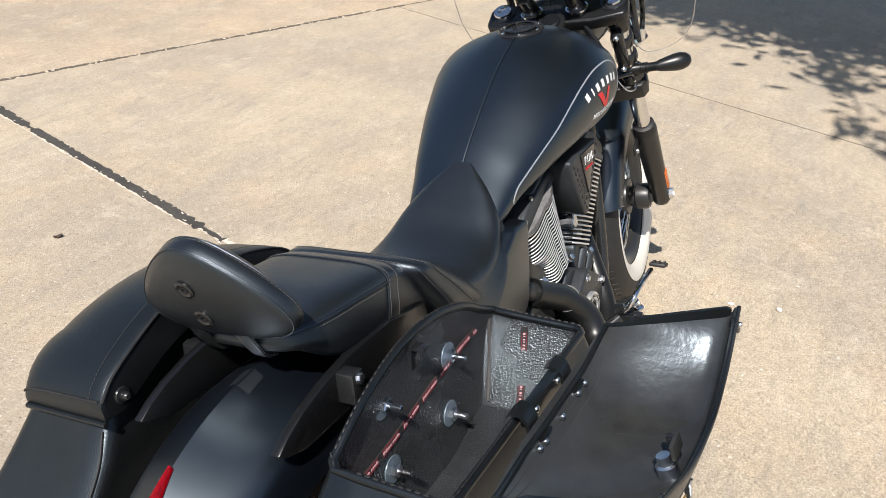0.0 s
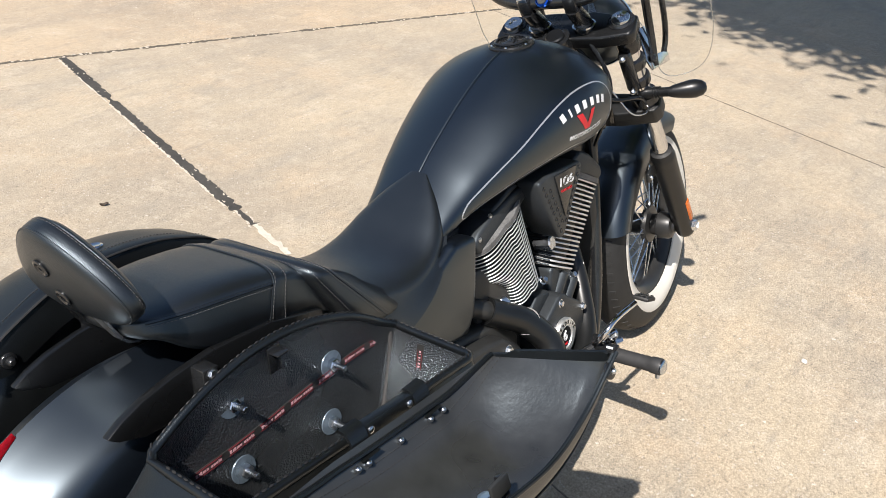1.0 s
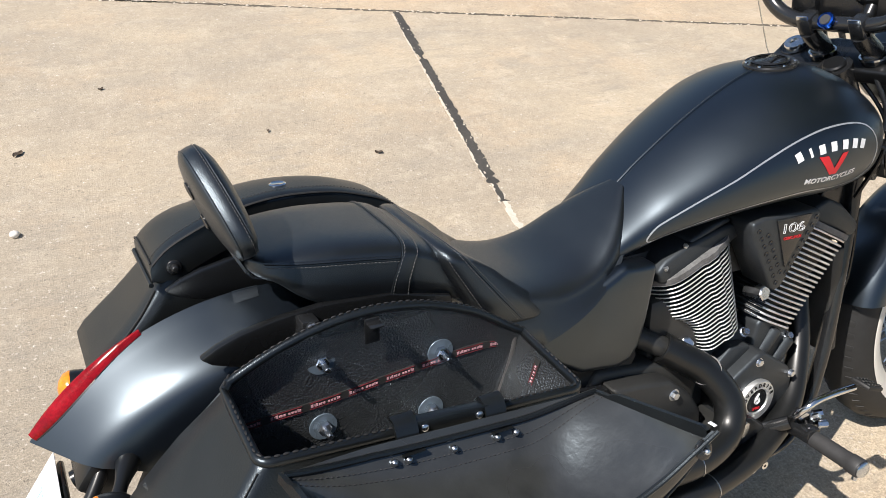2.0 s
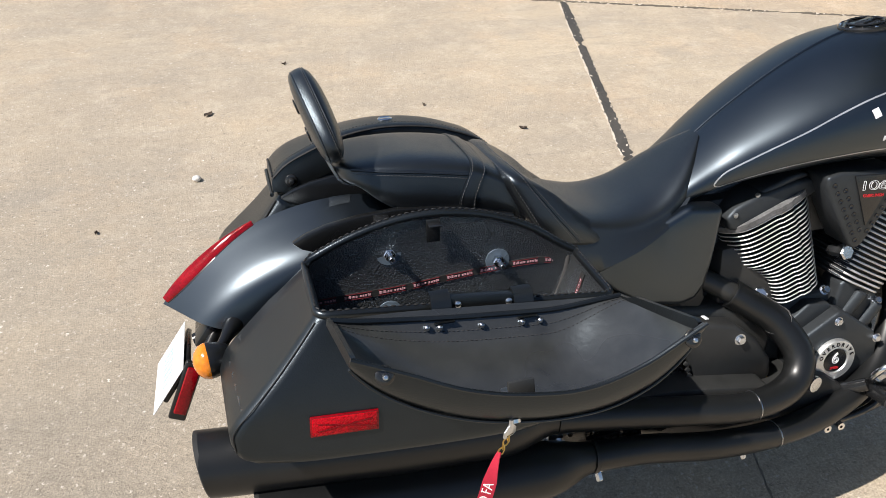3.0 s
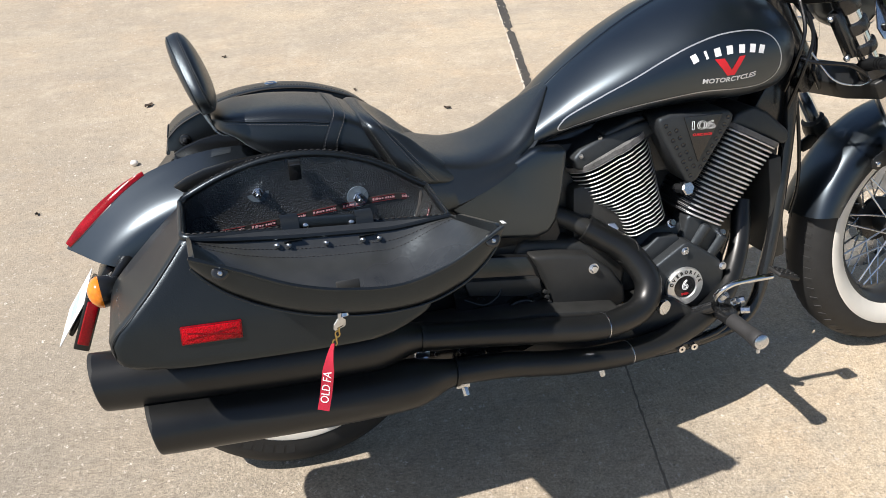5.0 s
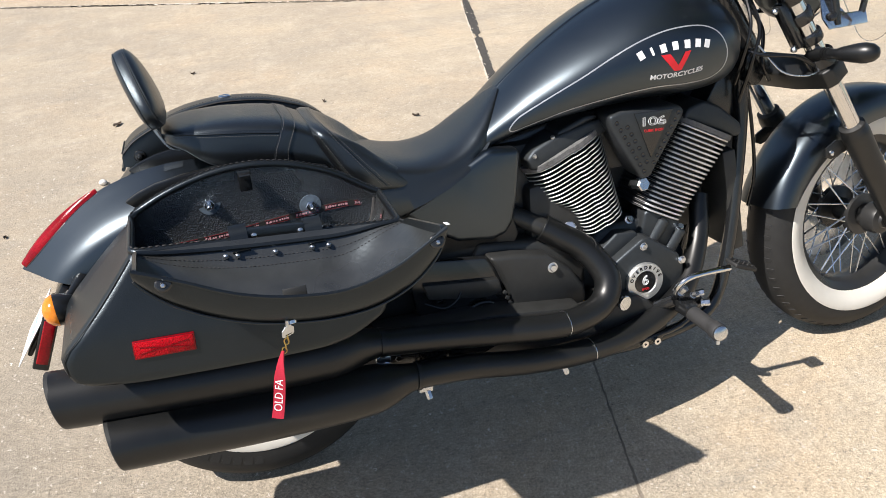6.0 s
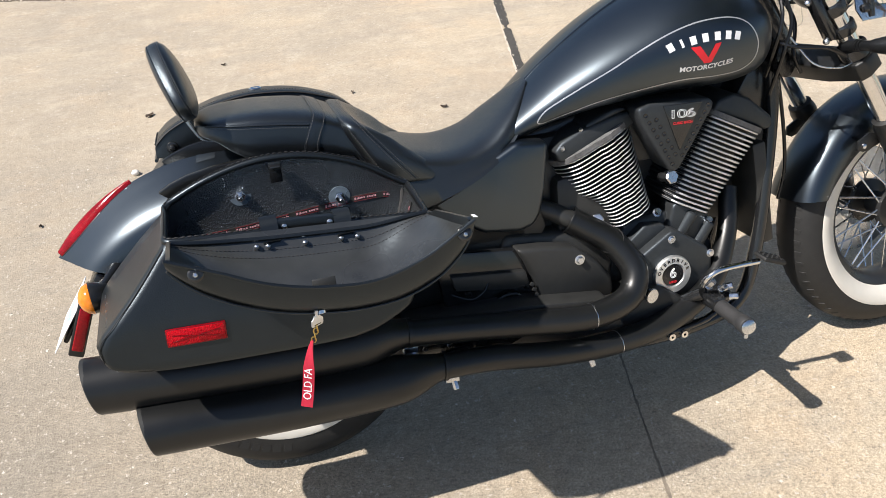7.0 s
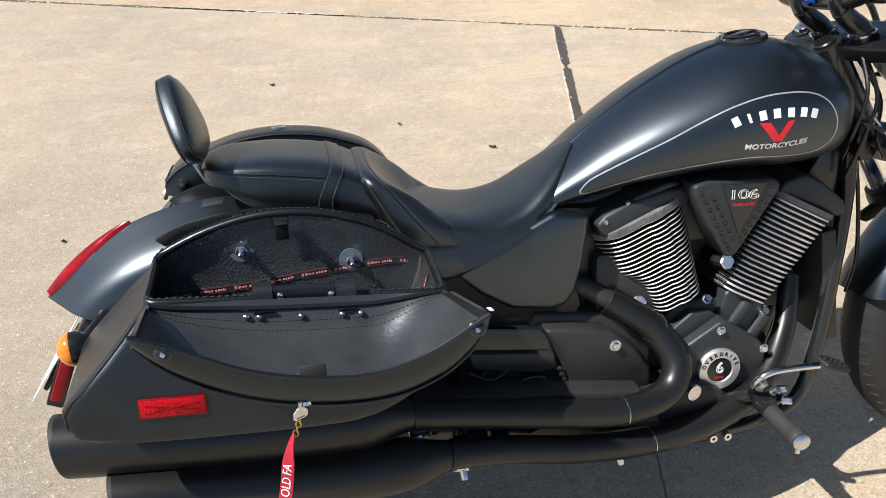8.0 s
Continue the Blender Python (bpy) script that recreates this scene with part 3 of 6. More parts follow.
pillion = part("pillion_seat", loft([pad_ring(x, pass_at(x), 14, 0.47) for x in [0.008 + 0.332 * (i / 36) ** 1.35 for i in range(37)]]), SEAT_LEATHER, bike, "black vinyl passenger pad with piped edges", sharp=60)

# -- backrest --
BACK = pose(-0.0113, -0.0165, 0.9209, -2.2, -17.6, 0.7)
BACK_W, BACK_H, BACK_T = 0.106, 0.0763, 0.046


def back_rim(a, k, d):
    """A place on the backrest: a round the pad, k out from its middle, d through its thickness; broad below, narrow above."""
    z = math.copysign(abs(math.sin(a)) ** 0.9, math.sin(a)) * k
    y = math.copysign(abs(math.cos(a)) ** 0.85, math.cos(a)) * k * (1 - 0.48 * z)
    return BACK @ Vector((BACK_T * (d - 0.5), y * BACK_W, z * BACK_H))


def oval_pad():
    """A plump cushion, its face along x: a nearly flat back, a seamed band, a swollen front."""
    prof = [(0.3, -0.05), (0.6, -0.02), (0.82, 0.04), (0.93, 0.11), (0.975, 0.18), (0.982, 0.21), (1.0, 0.28), (1.012, 0.42), (1.008, 0.56), (0.982, 0.66), (0.968, 0.69), (0.955, 0.73), (0.86, 0.85), (0.68, 0.95), (0.48, 1.01), (0.25, 1.04)]
    return [[back_rim(2 * math.pi * i / 56, k, d) for i in range(56)] for k, d in prof]


backrest = part("backrest", loft(oval_pad()), SEAT_LEATHER, bike, "padded black vinyl passenger backrest, broad below", sharp=60)

# -- wheels --


def wheel(centre, r, width, spin, name, turn=None, wall=0.120):
    """A wire wheel with a whitewall tyre, axle along y."""
    m = Matrix.Translation(centre) if turn is None else turn @ Matrix.Translation(centre)
    hub = merge(lathe([(0.0, -0.075), (0.022, -0.075), (0.024, -0.05), (0.055, -0.045), (0.058, -0.03), (0.03, -0.02), (0.03, 0.03), (0.06, 0.04), (0.06, 0.055), (0.02, 0.06), (0, 0.06)], segs=28))
    hub.transform(m)
    w = part(name, hub, RIM_BLACK, bike, "black wire-spoked wheel with a whitewall tyre")
    h = width / 2
    rim_r = r - wall
    tyre = lathe([(rim_r + 0.004, -h * 0.62), (rim_r + 0.012, -h * 0.76), (rim_r + 0.03, -h * 0.92), (rim_r + 0.055, -h * 1.0), (r - 0.045, -h * 0.97), (r - 0.030, -h * 0.86), (r - 0.014, -h * 0.66), (r - 0.004, -h * 0.36), (r, 0),
                  (r - 0.004, h * 0.36), (r - 0.014, h * 0.66), (r - 0.030, h * 0.86), (r - 0.045, h * 0.97), (rim_r + 0.055, h), (rim_r + 0.03, h * 0.92), (rim_r + 0.012, h * 0.76), (rim_r + 0.004, h * 0.62)], segs=96, close=True)
    tyre.transform(m)
    part("tyre", tyre, RUBBER, w)
    for s in (-1, 1):
        ww = lathe([(rim_r + 0.008, s * (h * 0.71)), (rim_r + 0.008, s * (h * 0.73 + 0.003)), (rim_r + 0.03, s * (h * 0.93 + 0.0025)), (rim_r + 0.054, s * (h + 0.0025)), (rim_r + 0.058, s * (h + 0.001)), (rim_r + 0.05, s * (h * 0.95))], segs=96, close=True)
        ww.transform(m)
        part("whitewall", ww, WHITEWALL, w)
    rim = lathe([(rim_r + 0.01, -h * 0.68), (rim_r + 0.012, -h * 0.63), (rim_r - 0.002, -h * 0.58), (rim_r - 0.018, -h * 0.3), (rim_r - 0.02, 0), (rim_r - 0.018, h * 0.3), (rim_r - 0.002, h * 0.58), (rim_r + 0.012, h * 0.63), (rim_r + 0.01, h * 0.68),
                 (rim_r - 0.008, h * 0.6), (rim_r - 0.024, h * 0.3), (rim_r - 0.026, 0), (rim_r - 0.024, -h * 0.3), (rim_r - 0.008, -h * 0.6)], segs=72, close=True)
    rim.transform(m)
    part("rim", rim, RIM_BLACK, w)
    for i in range(40):
        a = 2 * math.pi * i / 40 + spin
        s = -1 if i % 2 else 1
        lean = 0.75 if (i // 2) % 2 else -0.75
        p = Vector((0.052 * math.cos(a), s * (0.05 if s > 0 else 0.038), 0.052 * math.sin(a)))
        q = Vector(((rim_r - 0.02) * math.cos(a + lean * 0.55), s * 0.012, (rim_r - 0.02) * math.sin(a + lean * 0.55)))
        sp = tube([p, q], 0.0022, 6, smooth=0)
        sp.transform(m)
        part("spoke", sp, STEEL, w)
    return w


RAKE = Vector((-0.52, 0, 0.854)).normalized()
STEM = Vector((1.25, 0.005, 0.95))
STEER = Matrix.Translation(STEM) @ Matrix.Rotation(radians(6.5), 4, RAKE) @ Matrix.Translation(-STEM)
AXLE = Vector((1.695, 0.005, 0.318))
REAR_AXLE = Vector((0.100, 0.012, 0.316))
rear_wheel = wheel(REAR_AXLE, 0.314, 0.126, 0.0, "rear_wheel", None, 0.142)
front_wheel = wheel(AXLE, 0.324, 0.13, 0.05, "front_wheel", STEER)


def round_bar(centre, r0, r1, a0, a1, y, n=5):
    """A raised bar on a tyre's flank, between two radii and two angles."""
    rows = []
    for i in range(n + 1):
        a = radians(lerp(a0, a1, i / n))
        e = Vector((math.cos(a), 0, math.sin(a)))
        rows.append([centre + e * r0 + Vector((0, y, 0)), centre + e * r0 + Vector((0, y - 0.002, 0)), centre + e * r1 + Vector((0, y - 0.002, 0)), centre + e * r1 + Vector((0, y, 0))])
    return loft(rows)


# the raised marks on the flank, left as plain bars
for a in (233, 238.5, 244, 249.5, 255, 260.5):
    part("tyre_mark", round_bar(REAR_AXLE, 0.244, 0.264, a - 2.0, a + 2.0, -0.0605), RUBBER, rear_wheel)
# tread: cross grooves' lands round the shoulders of the front tyre
for i in range(64):
    a = 2 * math.pi * i / 64
    for s in (-1, 1):
        land = box((0, 0.0325 * s, 0.3128), (0.0225, 0.019, 0.005), 0.001, (-27 * s, 0, 14 * s))
        land.transform(STEER @ Matrix.Translation(AXLE) @ Matrix.Rotation(a, 4, 'Y'))
        part("tread_block", land, RUBBER, front_wheel)

# -- fenders --


ridge = table([(0, 0), (0.08, 0.0044), (0.22, 0.0128), (0.40, 0.0232), (0.58, 0.0340), (0.72, 0.0435), (0.84, 0.0550), (0.93, 0.072), (1.0, 0.122)])


def fender(cx, cz, crown, half, drop, a0, a1, cut0, cut1, turn=None, n=36, thick=0.004, ridged=False):
    """A fender round (cx, cz): the crown radius, half width, how far the skirt drops; a0 to a1 in degrees from ahead over the top;
    cut0 and cut1: degrees by which the skirt falls short of the crown at either end; ridged: peaked along the middle."""
    rings = []
    across = 28 if ridged else 14
    for i in range(n + 1):
        t = i / n
        cr = crown(t) if callable(crown) else crown
        hw = half(t) if callable(half) else half
        dr = drop(t) if callable(drop) else drop
        prof = []
        for j in range(across + 1):
            if ridged:
                u = 2 * j / across - 1
                u = math.copysign(1 - (1 - abs(u)) ** 1.25, u)
                fall = ridge(abs(u))[0]
                k = min(1.0, fall / 0.122)
                y, rr = hw * u, cr - fall * dr / 0.122
            else:
                b = math.pi * j / across
                k = 1 - abs(math.sin(b)) ** 0.8
                y = -hw * math.copysign(abs(math.cos(b)) ** 0.62, math.cos(b))
                rr = cr - dr * (1 - abs(math.sin(b)) ** 0.62)
            prof.append((y, rr, radians(lerp(a0 + cut0 * k, a1 - cut1 * k, t))))
        ring = [Vector((cx + rr * math.cos(a), y, cz + rr * math.sin(a))) for y, rr, a in prof]
        ring += [Vector((cx + (rr - thick) * math.cos(a), y * (1 - thick / hw), cz + (rr - thick) * math.sin(a))) for y, rr, a in prof[::-1]]
        rings.append(ring)
    bm = loft(rings)
    if turn:
        bm.transform(turn)
    return bm


rear_crown = lambda t: lerp(0.455, 0.416, t)
rear_fender = part("rear_fender", fender(0, 0.323, rear_crown, lambda t: lerp(0.116, 0.101, t ** 2), lambda t: lerp(0.12, 0.125, t), 62, 137.5, 0, 14, ridged=True), BLACK_PAINT, bike, "satin black rear fender with a long crown", sharp=50)
front_fender = part("front_fender", fender(AXLE.x, AXLE.z, 0.340, 0.080, lambda t: lerp(0.06, 0.085, math.sin(math.pi * t)), 60, 165, 8, 3, STEER), BLACK_PAINT, bike, "satin black front fender", sharp=50)

# -- exhaust --


def muffler(pts, rs, name="muffler"):
    """A long pipe whose open end is cut at a slant, its upper lip reaching farther back."""
    p, d = Vector(pts[0]), (Vector(pts[0]) - Vector(pts[1])).normalized()

    def slant(bm, reach):
        for v in bm.verts:
            k = max(0.0, 1 - abs((v.co - p).dot(d)) / reach)
            v.co.x -= 0.27 * (v.co.z - p.z) * k
        return bm
    body = part(name, slant(tube(pts, rs, 32, 4, caps=False), 0.02), PIPE_BLACK, bike, "matte black muffler with a slant-cut end")
    part("end_cap", slant(lathe([(rs[0] * 0.999, -0.004), (rs[0], 0.001), (rs[0] - 0.0015, 0.0025), (rs[0] - 0.004, 0.002), (rs[0] - 0.005, -0.05), (rs[0] * 0.5, -0.055), (rs[0] * 0.45, -0.12), (0, -0.12)], p, d, 32), 0.02), DEEP_BLACK, body)
    return body


muffler([(-0.262, -0.245, 0.430), (-0.1, -0.247, 0.418), (0.05, -0.248, 0.408), (0.20, -0.246, 0.399), (0.255, -0.244, 0.396), (0.305, -0.240, 0.393), (0.335, -0.238, 0.391)], [0.055, 0.055, 0.055, 0.054, 0.050, 0.034, 0.029])
muffler([(-0.182, -0.285, 0.338), (-0.05, -0.282, 0.328), (0.1, -0.280, 0.318), (0.26, -0.275, 0.311), (0.32, -0.272, 0.311), (0.37, -0.268, 0.312), (0.395, -0.266, 0.312)], [0.052, 0.052, 0.052, 0.051, 0.047, 0.032, 0.027])
header = part("exhaust_pipe", tube([(0.325, -0.239, 0.390), (0.45, -0.238, 0.372), (0.6, -0.236, 0.347), (0.74, -0.228, 0.325), (0.84, -0.205, 0.335), (0.872, -0.178, 0.385), (0.84, -0.14, 0.445), (0.79, -0.114, 0.481), (0.758, -0.100, 0.502)], [0.028, 0.028, 0.028, 0.028, 0.029, 0.03, 0.03, 0.0295, 0.0295], 20, 6), PIPE_BLACK, bike, "matte black rear exhaust header sweeping back")
part("inner_pipe", tube([(0.775, -0.107, 0.492), (0.72, -0.085, 0.525), (0.67, -0.06, 0.545)], 0.021, 16, 4), DEEP_BLACK, header)
part("shield_lip", lathe([(0.0275, -0.002), (0.0303, -0.002), (0.0307, 0.001), (0.0298, 0.003), (0.0272, 0.002)], (0.758, -0.100, 0.502), (-0.75, 0.33, 0.49), 24, close=True), PIPE_BLACK, header, "cut edge of the heat shield")
part("exhaust_pipe", tube([(0.385, -0.267, 0.312), (0.5, -0.26, 0.300), (0.65, -0.245, 0.265), (0.804, -0.216, 0.238), (0.95, -0.19, 0.245), (1.08, -0.150, 0.29), (1.158, -0.092, 0.38), (1.19, -0.045, 0.48)], [0.027, 0.027, 0.027, 0.027, 0.027, 0.026, 0.024, 0.022], 20, 6), PIPE_BLACK, bike, "matte black front exhaust header")

# -- tank trim: silver line, maker's mark as plain shapes, filler cap --


def on_tank(x, z, lift=0.001):
    return Vector((x, -tank_side(x, z) - lift, z))


line = spline([(0.692, 0.739), (0.707, 0.757), (0.731, 0.772), (0.79, 0.803), (0.848, 0.832), (0.908, 0.863), (0.97, 0.889), (1.033, 0.904), (1.099, 0.904), (1.142, 0.886), (1.165, 0.848),
               (1.161, 0.812), (1.132, 0.791), (1.075, 0.787), (0.994, 0.790), (0.907, 0.781), (0.824, 0.767), (0.766, 0.751), (0.719, 0.737), (0.699, 0.733)], 8, True)
mid = sum(line) / len(line)


def ribbon(points, width, lift):
    rows = []
    k = len(points)
    for i in range(k + 1):
        p = points[i % k]
        d = points[(i + 1) % k] - points[i - 1 if i else -1]
        n = np.array((-d[1], d[0])) / (np.hypot(*d) + 1e-9)
        a, b = p + n * width / 2, p - n * width / 2
        rows.append([on_tank(a[0], a[1], lift), on_tank(b[0], b[1], lift), on_tank(b[0], b[1], -0.0005), on_tank(a[0], a[1], -0.0005)])
    return loft(rows, False, False)


part("pinstripe", ribbon(line, 0.0023, 0.0007), SILVER_LINE, tank, "thin silver pinstripe")


def tank_patch(outline, lift=0.0009, n=4):
    """A flat shape of (x, z) laid on the tank's flank."""
    bm = bmesh.new()
    pts = [bm.verts.new((x, 0, z)) for x, z in outline]
    bm.faces.new(pts)
    bmesh.ops.triangulate(bm, faces=bm.faces)
    for i in range(n):
        bmesh.ops.subdivide_edges(bm, edges=[e for e in bm.edges if e.calc_length() > 0.008], cuts=1, use_grid_fill=False)
        bmesh.ops.triangulate(bm, faces=bm.faces)
    for v in bm.verts:
        v.co = on_tank(v.co.x, v.co.z, lift)
    return bm


# seven white blocks along a bow, and a red chevron below them
marks = [(0.963, 0.861, 24), (0.987, 0.8665, 17), (1.011, 0.870, 10), (1.037, 0.8725, 3), (1.064, 0.8725, -3), (1.089, 0.871, -9), (1.111, 0.867, -15)]
for mx, mz, tilt in marks:
    c, sn = math.cos(radians(tilt)), math.sin(radians(tilt))
    w = 0.0066 if mx != 0.987 else 0.0028
    part("logo_block", tank_patch([(mx + u * c - v * sn, mz + u * sn + v * c) for u, v in ((-w, -0.0084), (w, -0.0084), (w, 0.0084), (-w, 0.0084))]), WHITE_INK, tank, "white block of the maker's mark")
part("logo_chevron", tank_patch([(1.004, 0.857), (1.025, 0.857), (1.0425, 0.832), (1.058, 0.858), (1.072, 0.859), (1.050, 0.821), (1.034, 0.821)]), RED_INK, tank, "red chevron")


def motor_place(u, v, h):
    x = 1.042 + u
    z = 0.812 + 0.9 * u * u + v + 0.03 * u
    return on_tank(x, z, 0.0008 + h)


part("writing", lettering("MOTORCYCLES", 0.0140, lambda u, v, h: motor_place(u * 1.2, v, h), 0.0002, 1.02, 0.0004), WHITE_INK, tank, "small white lettering")
CAP = Vector((1.060, 0.004, 0.984))
CAP_N = (-0.12, 0, 1)
filler = part("filler_cap", lathe([(0.050, -0.012), (0.050, 0.001), (0.047, 0.004), (0.044, 0.003), (0.040, 0.002), (0.030, 0.005), (0.0, 0.006)], CAP, CAP_N, 48), SATIN_BLACK, tank, "gloss black filler cap")
part("cap_ring", lathe([(0.034, 0.004), (0.037, 0.007), (0.034, 0.009), (0.031, 0.007)], CAP, CAP_N, 40, close=True), SATIN_BLACK, filler)
part("cap_flap", box((1.059, 0.004, 0.991), (0.05, 0.018, 0.006), 0.003, (0, -6, 25)), SATIN_BLACK, filler)
for i in range(6):
    a = 2 * math.pi * i / 6 + 0.3
    part("cap_screw", bolt((CAP.x + 0.0435 * math.cos(a), 0.004 + 0.0435 * math.sin(a), CAP.z + 0.003 + 0.0043 * math.cos(a)), (0, 0, 1), 0.0035, 0.002, False), CHROME, filler)
part("tank_seam", tube([Vector((x, 0, tank_at(x)[0] + 0.0002)) for x in [0.70 + 0.308 * i / 16 for i in range(17)]], 0.0026, 8, 1), BLACK_PAINT, tank)

# -- seat trim --


def over_pad(x, at, grow):
    """The pad's outline at x from one lower edge over the top to the other, grown outwards."""
    ring = pad_ring(x, at(x), shoulder=0.47)
    n = len(ring)
    half = n // 2
    right = ring[:half + 1]
    left = [Vector((p.x, -p.y, p.z)) for p in right[1:]]
    line = right[::-1] + left
    c = Vector((x, 0, 0.77))
    return [p + (p - c).normalized() * grow for p in line]


def strap_line(x_top, grow):
    """Over the pad from edge to edge; the strap rakes back towards its lower ends."""
    ref = over_pad(x_top, pass_at, grow)
    out = []
    for p in ref:
        x = x_top - 0.036 * min(1.0, max(0.0, (0.838 - p.z) / 0.075))
        q = over_pad(x, pass_at, grow)
        out.append(q[ref.index(p)])
    return out


part("grab_strap", loft([strap_line(x, g) for x, g in ((0.2360, 0.0006), (0.2362, 0.0026), (0.243, 0.0032), (0.252, 0.0034), (0.261, 0.0032), (0.2668, 0.0026), (0.267, 0.0006))], closed=False), SEAT_LEATHER, pillion, "flat leather grab strap", sharp=60)
for x in (0.2390, 0.2640):
    stitches(strap_line(x, 0.0036), pillion, PALE_THREAD, 0.006, 0.004, 0.0006)
edge_r = []
for i in range(22):
    x = 0.030 + 0.191 * i / 21
    r = pad_ring(x, pass_at(x), 14, 0.47)
    edge_r.append(r[13] + Vector((0, -0.0008, 0.001)))
for f in (1, -1):
    pts = [Vector((p.x, p.y * f, p.z)) for p in edge_r]
    part("piping", tube(pts, 0.0022, 6, 2), SEAT_LEATHER, pillion)
    stitches([p + Vector((0, -0.0022 * f, -0.0055)) for p in pts], pillion, PALE_THREAD, 0.006, 0.004, 0.0006)
# bolster behind the rider, with its double seam
bol_at = table([(0.270, 0.792, 0.106, 0.768, 0.130, 0.672), (0.276, 0.808, 0.124, 0.778, 0.142, 0.672), (0.286, 0.815, 0.131, 0.785, 0.149, 0.668), (0.300, 0.813, 0.133, 0.781, 0.151, 0.664), (0.312, 0.803, 0.129, 0.771, 0.149, 0.662),
                (0.335, 0.776, 0.116, 0.748, 0.134, 0.662), (0.360, 0.748, 0.094, 0.722, 0.108, 0.664), (0.390, 0.718, 0.058, 0.698, 0.072, 0.668)])


def raked(ring):
    """Pushes a ring forward the lower it lies, so that the bolster sweeps down along the seat's side."""
    out = []
    for p in ring:
        d = max(0.0, 0.833 - p.z)
        k = min(1.0, abs(p.y) / 0.120) ** 2 * (1 + 18 * min(0.030, max(0.0, p.x - 0.284)))
        out.append(Vector((p.x + 0.62 * k * d * d / (d + 0.03), p.y, p.z)))
    return out


bolster = part("seat_bolster", loft([raked(pad_ring(x, bol_at(x), 12, 0.5)) for x in [0.270 + 0.120 * i / 26 for i in range(27)]]), SEAT_LEATHER, bike, "raised black vinyl bolster behind the rider", sharp=60)


def bolster_line(x, grow):
    """A line over the raked bolster from edge to edge."""
    ring = pad_ring(x, bol_at(x), 12, 0.5)[:15]
    half = raked([p + (p - Vector((x, 0, 0.70))).normalized() * grow for p in ring])
    return half[::-1] + [Vector((p.x, -p.y, p.z)) for p in half[1:]]


for x in (0.2815, 0.3005, 0.3065):
    stitches(bolster_line(x, 0.0014), bolster, PALE_THREAD, 0.0065, 0.0042, 0.0006)
for x in (0.3035,):
    part("seam", tube(bolster_line(x, 0.0003), 0.0013, 6, 1), SEAT_LEATHER, bolster)

# -- backrest trim --
for d, k, thread in ((0.20, 0.986, None), (0.675, 0.982, PALE_THREAD)):
    ring = [back_rim(2 * math.pi * i / 72, k, d) for i in range(73)]
    part("piping", tube(ring[:-1], 0.0013, 6, 0, closed=True), SEAT_LEATHER, backrest)
    if thread:
        stitches([back_rim(2 * math.pi * i / 72, 1.005, 0.60) for i in range(73)], backrest, thread, 0.0062, 0.0040, 0.0006)
for dz in (0.018, -0.033):
    c = BACK @ Vector((-0.0245, 0.014, dz))
    ax = BACK.to_3x3() @ Vector((-1, 0, 0))
    part("screw_cup", merge(lathe([(0.006, 0.001), (0.0135, 0.001), (0.0135, 0.003), (0.010, 0.004), (0.006, 0.002)], tuple(c), tuple(ax), 24, close=True), lathe([(0, 0.0), (0.006, 0.0), (0.006, 0.003), (0.003, 0.003), (0.003, 0.001), (0, 0.001)], tuple(c), tuple(ax), 12)), SATIN_BLACK, backrest, "black socket screw in a cup washer")
for y0, stuff in ((-0.052, STEEL), (0.026, SATIN_BLACK)):
    rows = []
    for x, z, w in ((-0.016, 0.868, 0.024), (-0.008, 0.850, 0.024), (0.001, 0.830, 0.022), (0.010, 0.812, 0.020), (0.018, 0.803, 0.020), (0.034, 0.797, 0.020)):
        rows.append([Vector((x, y0, z)), Vector((x, y0 + w, z)), Vector((x + 0.004, y0 + w, z + 0.001)), Vector((x + 0.004, y0, z + 0.001))])
    part("backrest_bracket", loft(rows), stuff, bike, "bent steel backrest bracket")
# -- rear fender fittings --
for sgn in (-1, 1):
    o = prism([(-0.080, 0.734), (-0.055, 0.747), (-0.022, 0.758), (0.03, 0.767), (0.095, 0.772), (0.20, 0.764), (0.30, 0.738), (0.31, 0.680), (0.2, 0.690), (0.06, 0.700), (-0.03, 0.708), (-0.066, 0.722)], -0.123, -0.108, 0.003, 2)
    if sgn > 0:
        o.transform(MIRROR_Y)
    st = part("fender_strut", o, PLASTIC, bike, "gloss black fender strut cover")
    blk = box((0.066, -0.130 * (1 if sgn < 0 else -1), 0.744), (0.026, 0.040, 0.045), 0.003, (0, 6, 0))
    b = part("bag_bracket", blk, SATIN_BLACK, bike, "black saddlebag mounting block")
    part("bolt", bolt((0.068, -0.151 if sgn < 0 else 0.151, 0.757), (0, -1 if sgn < 0 else 1, 0.2), 0.0068, 0.005, True, 0.009), STEEL, b)


def crown_at(a, y, lift):
    """A place on the rear fender: a in degrees from ahead over the top, y across."""
    r = rear_crown((a - 62) / 75.5)
    rr = r - ridge(min(1.0, abs(y) / 0.114))[0] + lift
    return Vector((rr * math.cos(radians(a)), y, 0.323 + rr * math.sin(radians(a))))


# small patch across the fender's ridge, rougher and slightly paler than the paint
patch_rows = []
for i in range(6):
    t = i / 5
    patch_rows.append([crown_at(lerp(84.9, 89.9, t) + 0.7 * (1 - j / 5), lerp(-0.018, 0.020, j / 5) - 0.003 * t, 0.0009) for j in range(6)])
part("crown_patch", loft(patch_rows, closed=False), PATCH_BLACK, rear_fender, "small satin patch on the fender crown")


